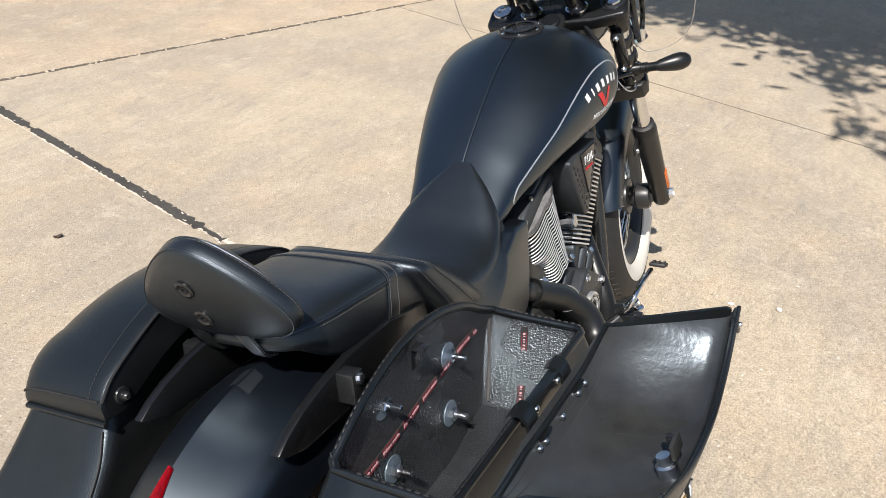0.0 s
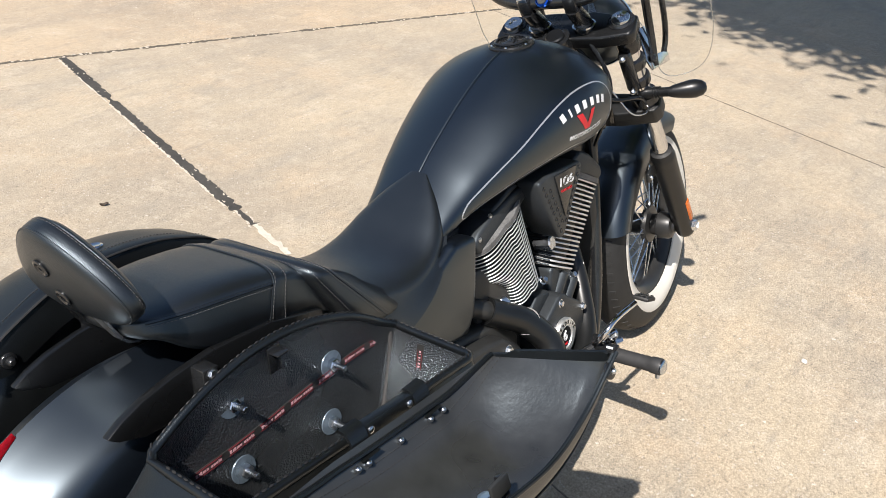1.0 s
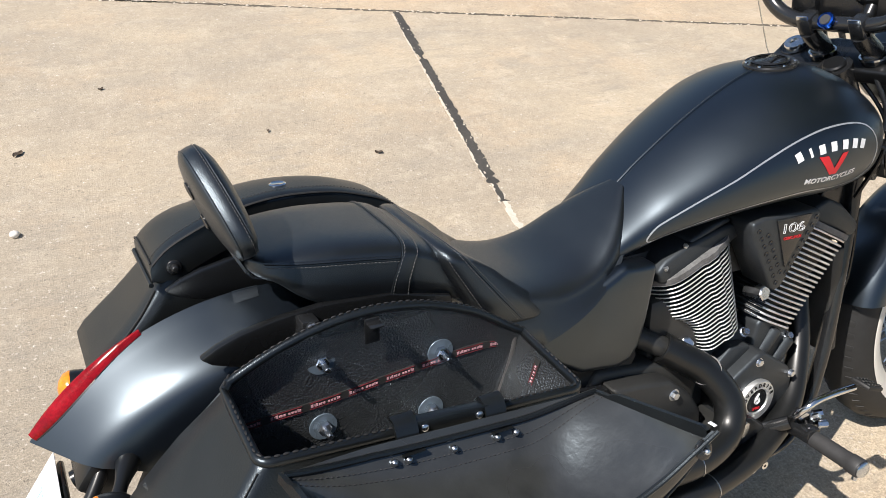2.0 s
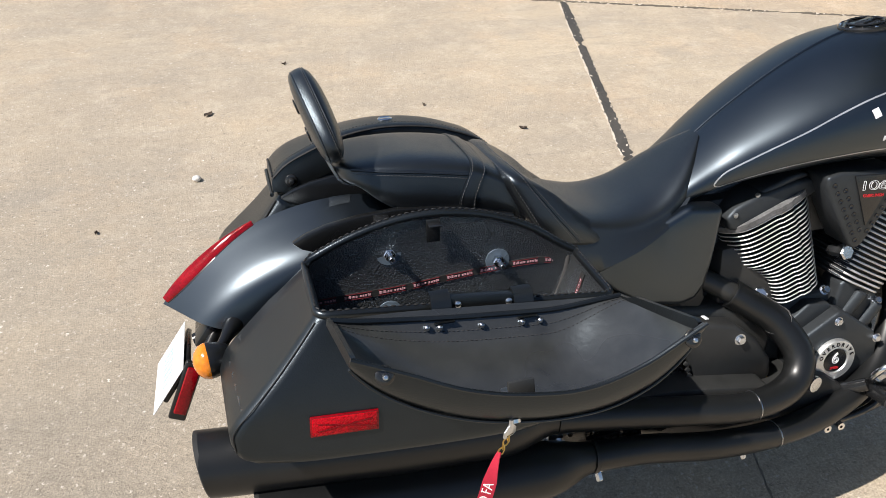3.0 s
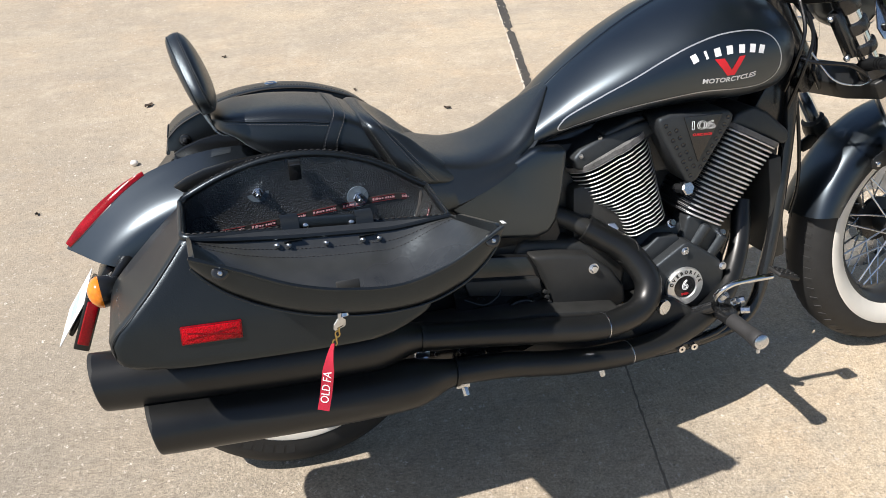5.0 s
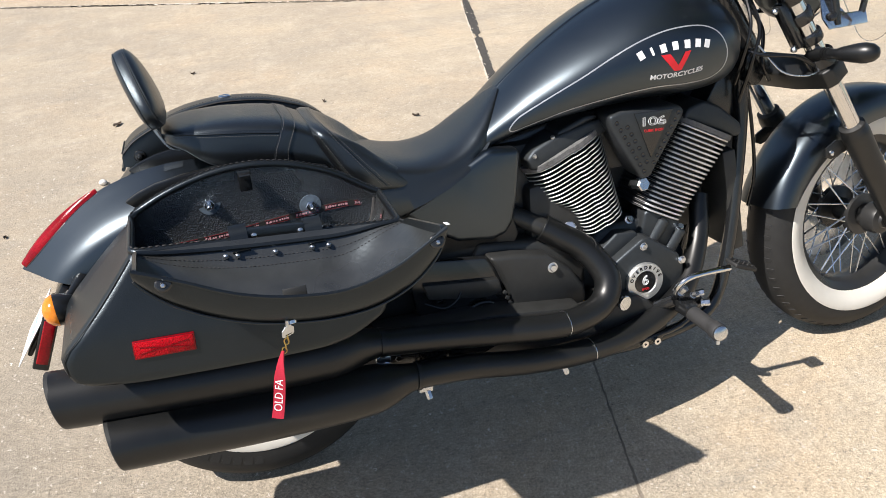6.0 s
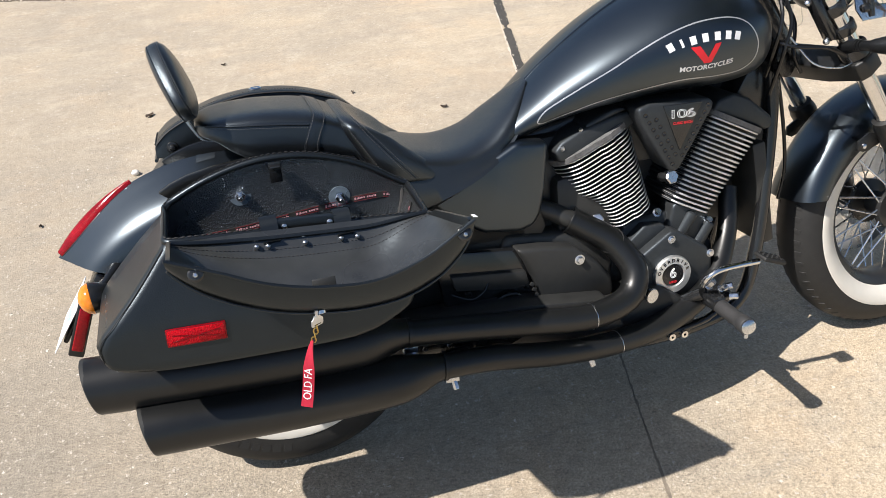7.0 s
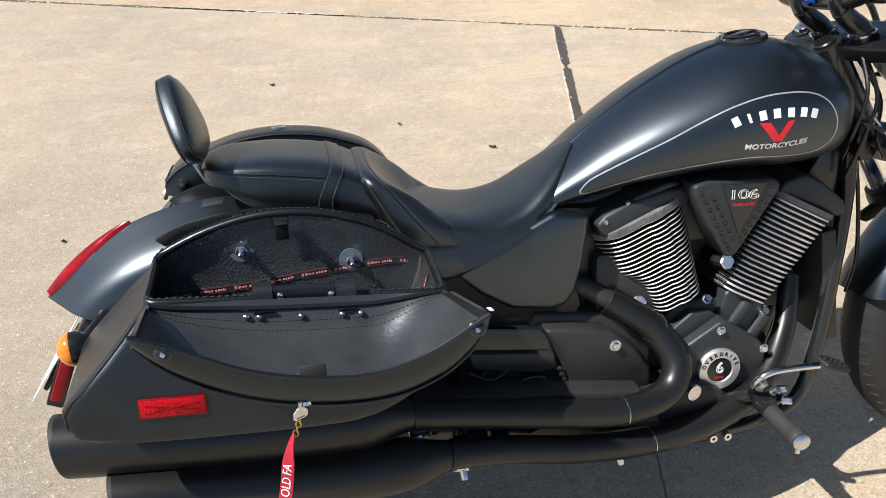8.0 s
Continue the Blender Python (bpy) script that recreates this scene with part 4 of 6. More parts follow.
def tail_lens(lift, grow=0.0):
    rows = []
    for i in range(25):
        t = i / 24
        a = radians(lerp(108.5, 136.2, t))
        w = (0.0215 * math.sin(math.pi * min(1, t * 0.92 + 0.02)) ** 0.75 * (0.35 + 0.65 * t) + 0.002) * (1 + grow)
        r = rear_crown((math.degrees(a) - 62) / 75.5)
        ring = []
        for j in range(11):
            s = -1 + 2 * j / 10
            y = w * s
            drop = ridge(min(1.0, abs(y) / 0.100))[0]
            ring.append(Vector(((r - drop + lift * (1 - s ** 4)) * math.cos(a), y, 0.323 + (r - drop + lift * (1 - s ** 4)) * math.sin(a))))
        ring += [Vector(((r - 0.02) * math.cos(a), w * 0.8, 0.323 + (r - 0.02) * math.sin(a))), Vector(((r - 0.02) * math.cos(a), -w * 0.8, 0.323 + (r - 0.02) * math.sin(a)))]
        rows.append(ring)
    return loft(rows)


tail = part("tail_light", tail_lens(0.007), RED_LENS, bike, "long red teardrop tail light", sharp=60)
part("tail_bezel", tail_lens(0.002, 0.08), SATIN_BLACK, tail, sharp=60)
# plate bracket, number plate (plain), its light and reflectors
PL = pose(-0.314, -0.006, 0.482, 0, 37, 0)


def placed(bm, m):
    bm.transform(m)
    return bm


mount = part("plate_bracket", placed(merge(box((0.010, 0, 0.01), (0.010, 0.14, 0.085), 0.004), box((0.03, 0, 0.10), (0.05, 0.10, 0.05), 0.008)), PL), PLASTIC, bike, "black number plate bracket")
part("number_plate", placed(box((0, 0, 0), (0.002, 0.178, 0.102), 0.0008), PL), PLATE_WHITE, bike, "white number plate")
part("plate_bars", placed(merge(*[box((-0.0016, -0.050 + 0.020 * i, -0.004), (0.001, 0.011, 0.030), 0) for i in range(6)]), PL), PLATE_TEAL, bike, "plain printed bars")
part("plate_light", placed(lathe([(0, 0), (0.014, 0), (0.013, 0.012), (0, 0.014)], (0.02, 0.0, 0.075), (-0.6, 0, -0.8), 16), PL), PLASTIC, bike)
RF = pose(-0.283, -0.098, 0.483, 0, 24, 0)
part("plate_reflector", placed(box((0, -0.006, 0), (0.022, 0.008, 0.092), 0.003, (0, 0, 0), 3), RF), RED_LENS, mount, "long red reflector")
part("reflector_back", placed(box((-0.001, 0.003, -0.004), (0.030, 0.010, 0.116), 0.004, (0, 0, 0), 3), RF), PLASTIC, mount)
part("reflector_arm", tube([RF @ Vector((0.004, 0.006, 0.04)), (-0.235, -0.06, 0.545), (-0.21, -0.03, 0.575)], [0.010, 0.010, 0.012], 10, 3), PLASTIC, mount)
for sgn in (-1, 1):
    stalk = part("signal_stem", tube([(-0.190, 0.090 * sgn, 0.590), (-0.205, 0.128 * sgn, 0.586), (-0.215, 0.150 * sgn, 0.580)], [0.018, 0.010, 0.010], 12, 4), PLASTIC, bike, "black turn signal stalk")
    c = Vector((-0.226, 0.170 * sgn, 0.573))
    d = Vector((-0.95, 0.12 * sgn, -0.05)).normalized()
    part("turn_signal", lathe([(0, -0.032), (0.010, -0.031), (0.020, -0.023), (0.027, -0.008), (0.0295, 0.004), (0.0295, 0.010)], c, d, 28), PLASTIC, stalk, "black round turn signal")
    part("signal_lens", lathe([(0.0297, 0.0095), (0.030, 0.012), (0.027, 0.021), (0.018, 0.029), (0.008, 0.033), (0, 0.034)], c, d, 28), AMBER_LENS, stalk, "amber lens")

# ---- saddlebags ----
SLOPE = -0.085      # fall of the rim towards the front


arc_top = table([(-0.075, 0.722), (-0.011, 0.751), (0.042, 0.768), (0.093, 0.778), (0.144, 0.780), (0.194, 0.774), (0.244, 0.761), (0.304, 0.735), (0.372, 0.688)])


bag_rear = table([(0, -0.072), (0.15, -0.097), (0.32, -0.126), (0.5, -0.159), (0.66, -0.189), (0.78, -0.205), (0.9, -0.211), (1.0, -0.204)])
bag_floor = table([(-0.24, 0.566), (-0.222, 0.552), (-0.206, 0.536), (-0.188, 0.525), (-0.13, 0.514), (-0.067, 0.508), (0.09, 0.499), (0.2, 0.496), (0.25, 0.499), (0.287, 0.511), (0.32, 0.528), (0.35, 0.545)])


def bag_ring(k, inset=0.0, y_in=-0.186, floor=0.0, slant=1.0):
    """The bag's outline at depth k: 0 the rim, 1 the bottom. Four sides with rounded corners; the rear wall slants back inwards."""
    xr = bag_rear(k)[0] + inset
    xf = lerp(0.383, 0.330, k ** 1.3) - inset
    yi = lerp(y_in, -0.172, min(1, k * 4)) - inset
    yo = lerp(-0.352, -0.390, min(1, k * 1.6)) + inset
    r = 0.016
    pts = []

    def side(p, q, n):
        for i in range(n):
            pts.append((lerp(p[0], q[0], i / n), lerp(p[1], q[1], i / n)))

    def corner(cx, cy, a0):
        for i in range(5):
            a = radians(a0 + 90 * i / 4)
            pts.append((cx + r * math.cos(a), cy + r * math.sin(a)))
    r2 = 0.008
    pts.append((xr, yi - r2))
    side((xr + r2, yi), (xf - r2, yi), 22)
    pts.append((xf, yi - r2))
    side((xf, yi - r2 - 0.01), (xf, yo + r), 5)
    rr = r
    for i in range(5):
        a = radians(0 - 90 * i / 4)
        pts.append((xf - rr + rr * math.cos(a), yo + rr + rr * math.sin(a)))
    side((xf - r - 0.005, yo), (xr + r, yo), 22)
    for i in range(5):
        a = radians(-90 - 90 * i / 4)
        pts.append((xr + rr + rr * math.cos(a), yo + rr + rr * math.sin(a)))
    side((xr, yo + r + 0.004), (xr, yi - r2 - 0.01), 5)
    out = []
    for x, y in pts:
        t = (y - yi) / (yo - yi)
        flat = 0.711 + SLOPE * (x + 0.06)
        z0 = lerp(arc_top(x)[0], flat, min(1, max(0, t)) ** 0.8)
        z1 = bag_floor(x)[0] + floor
        back = slant * 0.022 * math.sin(math.pi * min(1.0, k * 1.1) / 1.1) * max(0.0, 1 - t) * max(0.0, 1 - (x - xr) / 0.10)
        x -= back
        out.append(Vector((x, y, lerp(z0, z1, k))))
    return out


def bag_shell(slant=1.0):
    ks = [0, 0.02, 0.12, 0.25, 0.4, 0.55, 0.7, 0.84, 0.94, 1.0]
    rings = [bag_ring(k, slant=slant) for k in ks]
    def shrink(ring, f, dz):
        c = sum(ring, Vector()) / len(ring)
        return [c + (p - c) * f + Vector((0, 0, dz)) for p in ring]
    rings.append(shrink(bag_ring(1.0, slant=slant), 0.95, -0.010))
    inner = [bag_ring(k, 0.007, floor=0.012) for k in ks]
    for ring in inner:
        for p in ring:
            p.z += 0.0005
    return rings, inner


MIRROR = Matrix.Diagonal((1, -1, 1, 1))


def make_bag(mirrored, label):
    bag = thing("saddlebag", BIKE, label, "saddlebag", group="pair of saddlebags on the motorcycle")
    fl = MIRROR if mirrored else Matrix()
    outer, inner = bag_shell(0.0 if mirrored else 1.0)
    bm = loft(outer[::-1] + inner[:1], cap1=False)
    bm.transform(fl)
    body = part("bag_body", bm, BAG_LEATHER, bag, "black leather hard-sided bag body", sharp=60)
    bm = loft(inner, cap0=False)
    bm.transform(fl)
    if not mirrored:
        part("lining", bm, PEBBLE_LEATHER, bag, "pebbled black leather lining", sharp=60)
    else:
        bm.free()
    return bag, body


bag_r, body_r = make_bag(False, "open black leather saddlebag beside the rear wheel")
bag_l, body_l = make_bag(True, "closed black leather saddlebag with a domed lid")

# rolled rim round the open bag
part("rim_binding", tube([p + Vector((0, 0, 0.003)) for p in bag_ring(0, 0.003)], 0.0066, 10, 0, closed=True), BAG_LEATHER, bag_r, "rolled and stitched leather rim")

# -- lids: a dome between the straight hinge edge and the arched inner edge, with a flange all round --


lid_seam = table([(-0.090, 0.752), (-0.083, 0.763), (-0.055, 0.785), (-0.003, 0.808), (0.046, 0.825), (0.096, 0.834), (0.153, 0.836), (0.229, 0.827), (0.29, 0.808), (0.329, 0.790), (0.360, 0.763), (0.378, 0.735), (0.392, 0.706)])


def closed_sheet(n=44, flange=0.062):
    """Rows across the closed lid: foot of the inner flange, seam, flat crown, rounded shoulder, lower lip; the end rows make the end walls."""
    rows = []
    x0, x1, yi = -0.090, 0.392, 0.166

    def row(x, up):
        zs = lid_seam(x)[0]
        zb = 0.722 + SLOPE * (x + 0.06)
        yo = 0.374 - 0.046 * max(0.0, 1 - (x - x0) / 0.10) ** 1.5 - 0.03 * max(0.0, 1 - (x1 - x) / 0.08) ** 2
        sq = 3.2 + 3.0 * max(0.0, 1 - (x - x0) / 0.10)
        rise = -0.003
        pts = [(yi, min(zs - 0.012, max(zb + 0.004, zs - flange))), (yi, zs - 0.010), (yi + 0.0012, zs - 0.003), (yi + 0.005, zs)]
        for j in range(1, 17):
            u = math.sin(math.pi / 2 * j / 16) ** 0.9 if j < 16 else 1.0
            top = zs + rise * u ** 0.7
            pts.append((lerp(yi + 0.005, yo, u), zb + (top - zb) * max(0.0, 1 - u ** sq) ** (1 / sq)))
        pts.append((yo - 0.002, zb - 0.006))
        return [Vector((x, y, z if up else min(z, zb - 0.004))) for y, z in pts]

    def wall(x, s):
        low, high = row(x, False), row(x, True)
        mid = [Vector((p.x, p.y, lerp(p.z, q.z, 0.6))) for p, q in zip(low, high)]
        near = [Vector((p.x, p.y, lerp(p.z, q.z, 0.985))) for p, q in zip(low, high)]
        return [low, mid, near]
    rows += wall(x0, -1)
    for i in range(n + 1):
        rows.append(row(lerp(x0 + 0.003, x1 - 0.002, i / n), True))
    rows += wall(x1, 1)[::-1]
    return rows


lid_l = part("lid", loft(closed_sheet(), closed=False), BAG_LEATHER, bag_l, "closed domed black leather lid", sharp=42)

# the open lid hangs outwards: a dish between the hinge edge and its arched free edge, which is turned up into a flange
free_edge = table([(-0.060, 0.766), (-0.053, 0.745), (-0.030, 0.717), (0.0, 0.692), (0.05, 0.663), (0.10, 0.643), (0.15, 0.631), (0.21, 0.623), (0.28, 0.626), (0.34, 0.648), (0.38, 0.680), (0.398, 0.706), (0.405, 0.728)])
free_rim = table([(-0.060, 0.770), (-0.03, 0.756), (0.02, 0.732), (0.07, 0.706), (0.12, 0.688), (0.16, 0.679), (0.22, 0.671), (0.27, 0.676), (0.325, 0.694), (0.36, 0.713), (0.405, 0.738)])


def lid_row(t, inset):
    """One strip of the open lid at t along it: hinge edge, dished panel, free edge, flange, rim."""
    xh = lerp(-0.062, 0.376, t)
    xe = lerp(-0.054, 0.403, t)
    h = Vector((xh, lerp(-0.394, -0.384, min(1, 4 * t)), lerp(0.722, 0.686, t)))
    e = Vector((xe, -0.556, free_edge(xe)[0]))
    r = Vector((xe, -0.573, max(free_rim(xe)[0], free_edge(xe)[0] + 0.004)))
    u = min(1.0, max(0.0, (2 * t - 1.42) / 0.58))
    belly = 0.046 * (1 - u * u * (3 - 2 * u) if t > 0.5 else 1 - abs(2 * t - 1) ** 2.6)
    pts = []
    for j in range(13):
        q = j / 12
        p = h.lerp(e, q)
        p.z -= belly * (math.sin(math.pi * q ** 0.68) ** 0.75 if 0 < q < 1 else 0.0) - inset * (1.0 if q < 0.999 else 0.6)
        p.y += inset * 0.2 + (inset * 0.9 if q > 0.9 else 0)
        pts.append(p)
    for q in (0.25, 0.6, 1.0):
        p = e.lerp(r, q) + Vector((0, -0.004 * math.sin(math.pi * q) + inset * 0.9, 0))
        pts.append(p)
    if inset:
        k = inset * 0.8
        for p in pts:
            p.x = lerp(p.x, 0.17, min(1, k * 4) * abs(2 * t - 1) ** 4)
    return pts


LID_T = [0.5 - 0.5 * math.cos(math.pi * i / 44) for i in range(45)]
outer_rows = [lid_row(t, 0.0) for t in LID_T]
inner_rows = [lid_row(t, 0.006) for t in LID_T]
skin = loft(outer_rows, closed=False)
loft([[r[-1] for r in outer_rows], [r[-1] for r in inner_rows]], closed=False, bm=skin)
loft([[r[0] for r in outer_rows], [r[0] for r in inner_rows]], closed=False, bm=skin)
loft([outer_rows[0], inner_rows[0]], closed=False, bm=skin)
loft([outer_rows[-1], inner_rows[-1]], closed=False, bm=skin)
bmesh.ops.remove_doubles(skin, verts=skin.verts, dist=0.0002)
lid = part("lid", skin, BAG_LEATHER, bag_r, "black leather lid hanging open on its hinge", sharp=50)
part("lid_lining", loft(inner_rows, closed=False), SMOOTH_LINING, lid, "smooth black lining inside the lid", sharp=60)
# end wall of the flange towards the rear, and the corner fold in front
for side, t in ((0, 0.0), (1, 1.0)):
    r = outer_rows[0 if side == 0 else -1]
    s = 0.006 if side == 0 else -0.006
    wall = [[p, p + Vector((s * 0.3, 0, 0.016 if 2 < i < 13 else 0.010))] for i, p in enumerate(r[:14])]
    bm = loft([[w[0] for w in wall], [w[1] for w in wall], [w[1] + Vector((s, 0, 0)) for w in wall], [w[0] + Vector((s, 0, 0)) for w in wall]], closed=False)
    part("lid_end", bm, BAG_LEATHER, lid)


def lid_at(x, q, inside=True):
    """A place on the open lid: x along it, q from the hinge (0) to the free edge (1)."""
    t = min(1, max(0, (x + 0.058) / 0.448))
    r = lid_row(t, 0.006 if inside else 0.0)
    k = q * 12
    i = min(11, int(k))
    return r[i].lerp(r[i + 1], k - i)


# -- fittings of the open bag --
rim = bag_ring(0, 0.003)
stitches([p + Vector((0, 0, 0.0104)) for p in rim], bag_r, BLACK_THREAD, 0.011, 0.0075, 0.0016)
seam = [bag_ring(k)[58] + Vector((-0.001, -0.0015, 0)) for k in (0.03, 0.2, 0.4, 0.6, 0.8, 0.97)]
part("corner_seam", tube(seam, 0.0009, 6, 4), BLACK_THREAD, bag_r)
for sx, sz in ((0.067, 0.721), (0.250, 0.682), (0.063, 0.615), (0.232, 0.588)):
    c = (sx, -0.179, sz)
    stud = part("mounting_bolt", merge(lathe([(0, -0.001), (0.0045, -0.001), (0.0045, 0.030), (0.0035, 0.031), (0, 0.031)], c, (0, -1, 0), 12), lathe([(0.0045, 0.0025), (0.0105, 0.0025), (0.0105, 0.010), (0.009, 0.0115), (0.0045, 0.0115)], c, (0, -1, 0), 6)), STEEL, bag_r, "zinc bolt with a nut")
    part("washer", lathe([(0.0045, 0.0), (0.0205, 0.0), (0.021, 0.001), (0.0205, 0.002), (0.0045, 0.0022)], c, (0, -1, 0), 32), WASHER, stud, "broad zinc washer")
# woven maker's tape, its writing as plain bars
tape_at = table([(-0.09, 0.650), (-0.05, 0.651), (0.0, 0.653), (0.05, 0.654), (0.1, 0.657), (0.15, 0.662), (0.2, 0.666), (0.25, 0.669), (0.29, 0.672), (0.33, 0.671), (0.375, 0.664)])
tape_z = lambda x: tape_at(x)[0]
tape_xs = [lerp(-0.075, 0.362, i / 24) for i in range(25)]
tape = part("label_tape", loft([[Vector((x, -0.179, tape_z(x) - 0.0062)), Vector((x, -0.1805, tape_z(x) - 0.0060)), Vector((x, -0.1805, tape_z(x) + 0.0060)), Vector((x, -0.179, tape_z(x) + 0.0062))] for x in tape_xs]), DEEP_BLACK, bag_r, "black woven tape with pale red marks")


def tape_bar(x0, x1, z, h, y):
    return prism([(x0, z + tape_z(x0) - h), (x1, z + tape_z(x1) - h), (x1, z + tape_z(x1) + h), (x0, z + tape_z(x0) + h)], y, y + 0.0008, 0)


# pale bars in the place of its words, between two red edge threads
for i in range(8):
    x = -0.068 + 0.0575 * i
    if x > 0.34:
        continue
    for z in (-0.0046, 0.0046):
        part("edge_thread", tape_bar(x - 0.001, x + 0.045, z, 0.00045, -0.1814), RED_THREAD, tape)
    k = x + 0.0005
    for w, tall in ((0.0052, 1), (0.0020, 0), (0.0046, 1), (0.0018, 0), (0.0044, 0), (0.0046, 0), (0.0024, 2), (0.0044, 0), (0.0044, 0), (0.0044, 0), (0.0020, 1), (0.0044, 0)):
        if tall < 2:
            part("mark", tape_bar(k, k + w * 0.64, 0.0003 if tall else -0.0003, 0.0022 if tall else 0.0015, -0.1818), PINK_INK, tape)
        k += w


def front_wall(z, lift=0.0):
    k = max(0.0, (0.681 - z) / 0.134)
    return 0.3755 - 0.053 * k ** 1.3 - lift


def wall_strip(z0, z1, w, lift, y=-0.254):
    """A strip lying on the lining of the bag's end wall."""
    rows = []
    for i in range(5):
        z = lerp(z0, z1, i / 4)
        rows.append([Vector((front_wall(z, lift), y - w, z)), Vector((front_wall(z, lift), y + w, z)), Vector((front_wall(z, lift - 0.001), y + w, z)), Vector((front_wall(z, lift - 0.001), y - w, z))])
    return loft(rows)


front_tape = part("label_tape", wall_strip(0.560, 0.672, 0.0065, 0.0022), DEEP_BLACK, bag_r, "black woven tape with pale red marks")
for z in (0.662, 0.622, 0.582):
    for i, w in enumerate((0.0042, 0.0016, 0.0034, 0.0014, 0.0034, 0.0036)):
        zz = z - 0.0046 * i
        part("mark", wall_strip(zz - w * 0.62, zz, 0.0019, 0.0030), PINK_INK, front_tape)
    for dy in (-0.004, 0.004):
        part("edge_thread", wall_strip(z - 0.029, z + 0.002, 0.0004, 0.0028, -0.254 + dy), RED_THREAD, front_tape)
# seam where the lining turns the corner
part("lining_seam", tube([(front_wall(z, 0.002), lerp(-0.198, -0.192, (z - 0.56) / 0.13), z) for z in (0.688, 0.65, 0.61, 0.57, 0.552)], 0.0040, 8, 4), GREY_SEAM, bag_r)
# latch hook at the back rim
hook = part("latch_hook", box((0.138, -0.196, 0.757), (0.022, 0.003, 0.040), 0.001, (4, 0, 0)), SATIN_BLACK, bag_r, "black steel latch catch")
part("latch_tongue", box((0.138, -0.206, 0.771), (0.02, 0.022, 0.003), 0.001), SATIN_BLACK, hook)
# hinge: a leather bar with two straps riveted over rim and lid
bar = part("hinge_bar", prism([(0.106, 0.6975), (0.226, 0.6865), (0.226, 0.7155), (0.106, 0.7265)], -0.3735, -0.358, 0.003), BAG_LEATHER, bag_r, "thick leather hinge bar")
for hx, hz in ((0.103, 0.729), (0.226, 0.718)):
    rows = []
    for y, z in ((-0.350, hz - 0.006), (-0.358, hz + 0.003), (-0.370, hz + 0.001), (-0.3775, hz - 0.010), (-0.380, hz - 0.024), (-0.386, hz - 0.031), (-0.398, hz - 0.029)):
        rows.append([Vector((hx - 0.0145, y, z)), Vector((hx + 0.0145, y, z)), Vector((hx + 0.0145, y + 0.004, z - 0.004)), Vector((hx - 0.0145, y + 0.004, z - 0.004))])
    part("hinge_strap", loft(rows), BAG_LEATHER, bar, sharp=50)
for hx, hz in ((0.128, 0.713), (0.204, 0.706)):
    part("rivet", bolt((hx, -0.3732, hz), (0, -1, 0.1), 0.0052, 0.0035, False), STEEL, bar)
for hx, q in ((0.083, 0.06), (0.102, 0.06), (0.164, 0.06), (0.226, 0.06), (0.254, 0.06)):
    part("rivet", bolt(tuple(lid_at(hx, q) + Vector((0, -0.003, 0.002))), (0, -0.45, 0.9), 0.0042, 0.0040, False), STEEL, lid)
part("lid_edging", tube([r[0].lerp(r[1], 0.4) + Vector((0, 0, 0.002)) for r in inner_rows[1:-1]], 0.0042, 8, 1), BAG_LEATHER, lid, "stitched edging along the hinge")
stitches([r[0].lerp(r[1], 0.9) + Vector((0, 0, 0.0012)) for r in inner_rows[2:-2]], lid, GREY_THREAD, 0.007, 0.0042, 0.0007)
stitches([r[1].lerp(r[2], 0.5) + Vector((0, 0, 0.0008)) for r in inner_rows[2:-2]], lid, GREY_THREAD, 0.007, 0.0042, 0.0007)
# turned lip along the free edge
part("lid_lip", tube([r[-1] for r in outer_rows][::2], 0.0030, 8, 2), BAG_LEATHER, lid)
part("lid_welt", tube([r[12] + Vector((0, -0.001, -0.001)) for r in outer_rows][::2], 0.0022, 8, 2), BAG_LEATHER, lid)
for hx in (-0.020, 0.372):
    t = (hx + 0.058) / 0.448
    r = lid_row(t, 0.0)
    stand = r[13].lerp(r[15], 0.72) + Vector((0, -0.002, 0))
    st = part("snap_stud", bolt(tuple(stand + Vector((0, -0.003, 0))), (0, -0.9, 0.35), 0.0040, 0.006, False), STEEL, lid, "small steel snap stud")
    part("stud_base", bolt(tuple(stand), (0, -0.9, 0.35), 0.012, 0.003, False), SATIN_BLACK, st)
tongue = part("lock_tongue", box((0.164, -0.540, 0.668), (0.036, 0.006, 0.022), 0.002, (-14, 0, 0)), DEEP_BLACK, lid, "black lock tongue inside the lid")
part("lock_barrel", lathe([(0, -0.030), (0.014, -0.030), (0.014, -0.004), (0.010, -0.002), (0.009, 0.010), (0, 0.011)], (0.150, -0.530, 0.652), (0, 0.3, 1), 18), STEEL, tongue, "steel lock barrel")
part("tongue_hook", box((0.178, -0.534, 0.656), (0.009, 0.012, 0.034), 0.0015, (-14, 0, 0)), SATIN_BLACK, tongue)
lock_p = lid_at(0.143, 0.985, False)
lock = part("lock", lathe([(0, -0.004), (0.0085, -0.004), (0.0085, 0.001), (0.007, 0.002), (0, 0.0025)], tuple(lock_p), (0, -0.30, -0.954), 24), CHROME, lid, "chrome lock cylinder")
tip = outer_rows[-1][-1]
part("care_label", box((tip.x + 0.003, tip.y + 0.012, tip.z + 0.002), (0.007, 0.009, 0.0010), 0.0002, (10, 12, 20)), PLATE_WHITE, lid, "scrap of white label at the lid's corner")
# reflector on the outer face
refl = part("reflector", box((-0.049, -0.3915, 0.560), (0.094, 0.006, 0.029), 0.002, (0, 3, 0)), REFLECTOR_RED, bag_r, "red rectangular reflector")
part("reflector_frame", merge(box((-0.049, -0.3905, 0.560), (0.099, 0.005, 0.0335), 0.002, (0, 3, 0))), RED_LENS, refl)
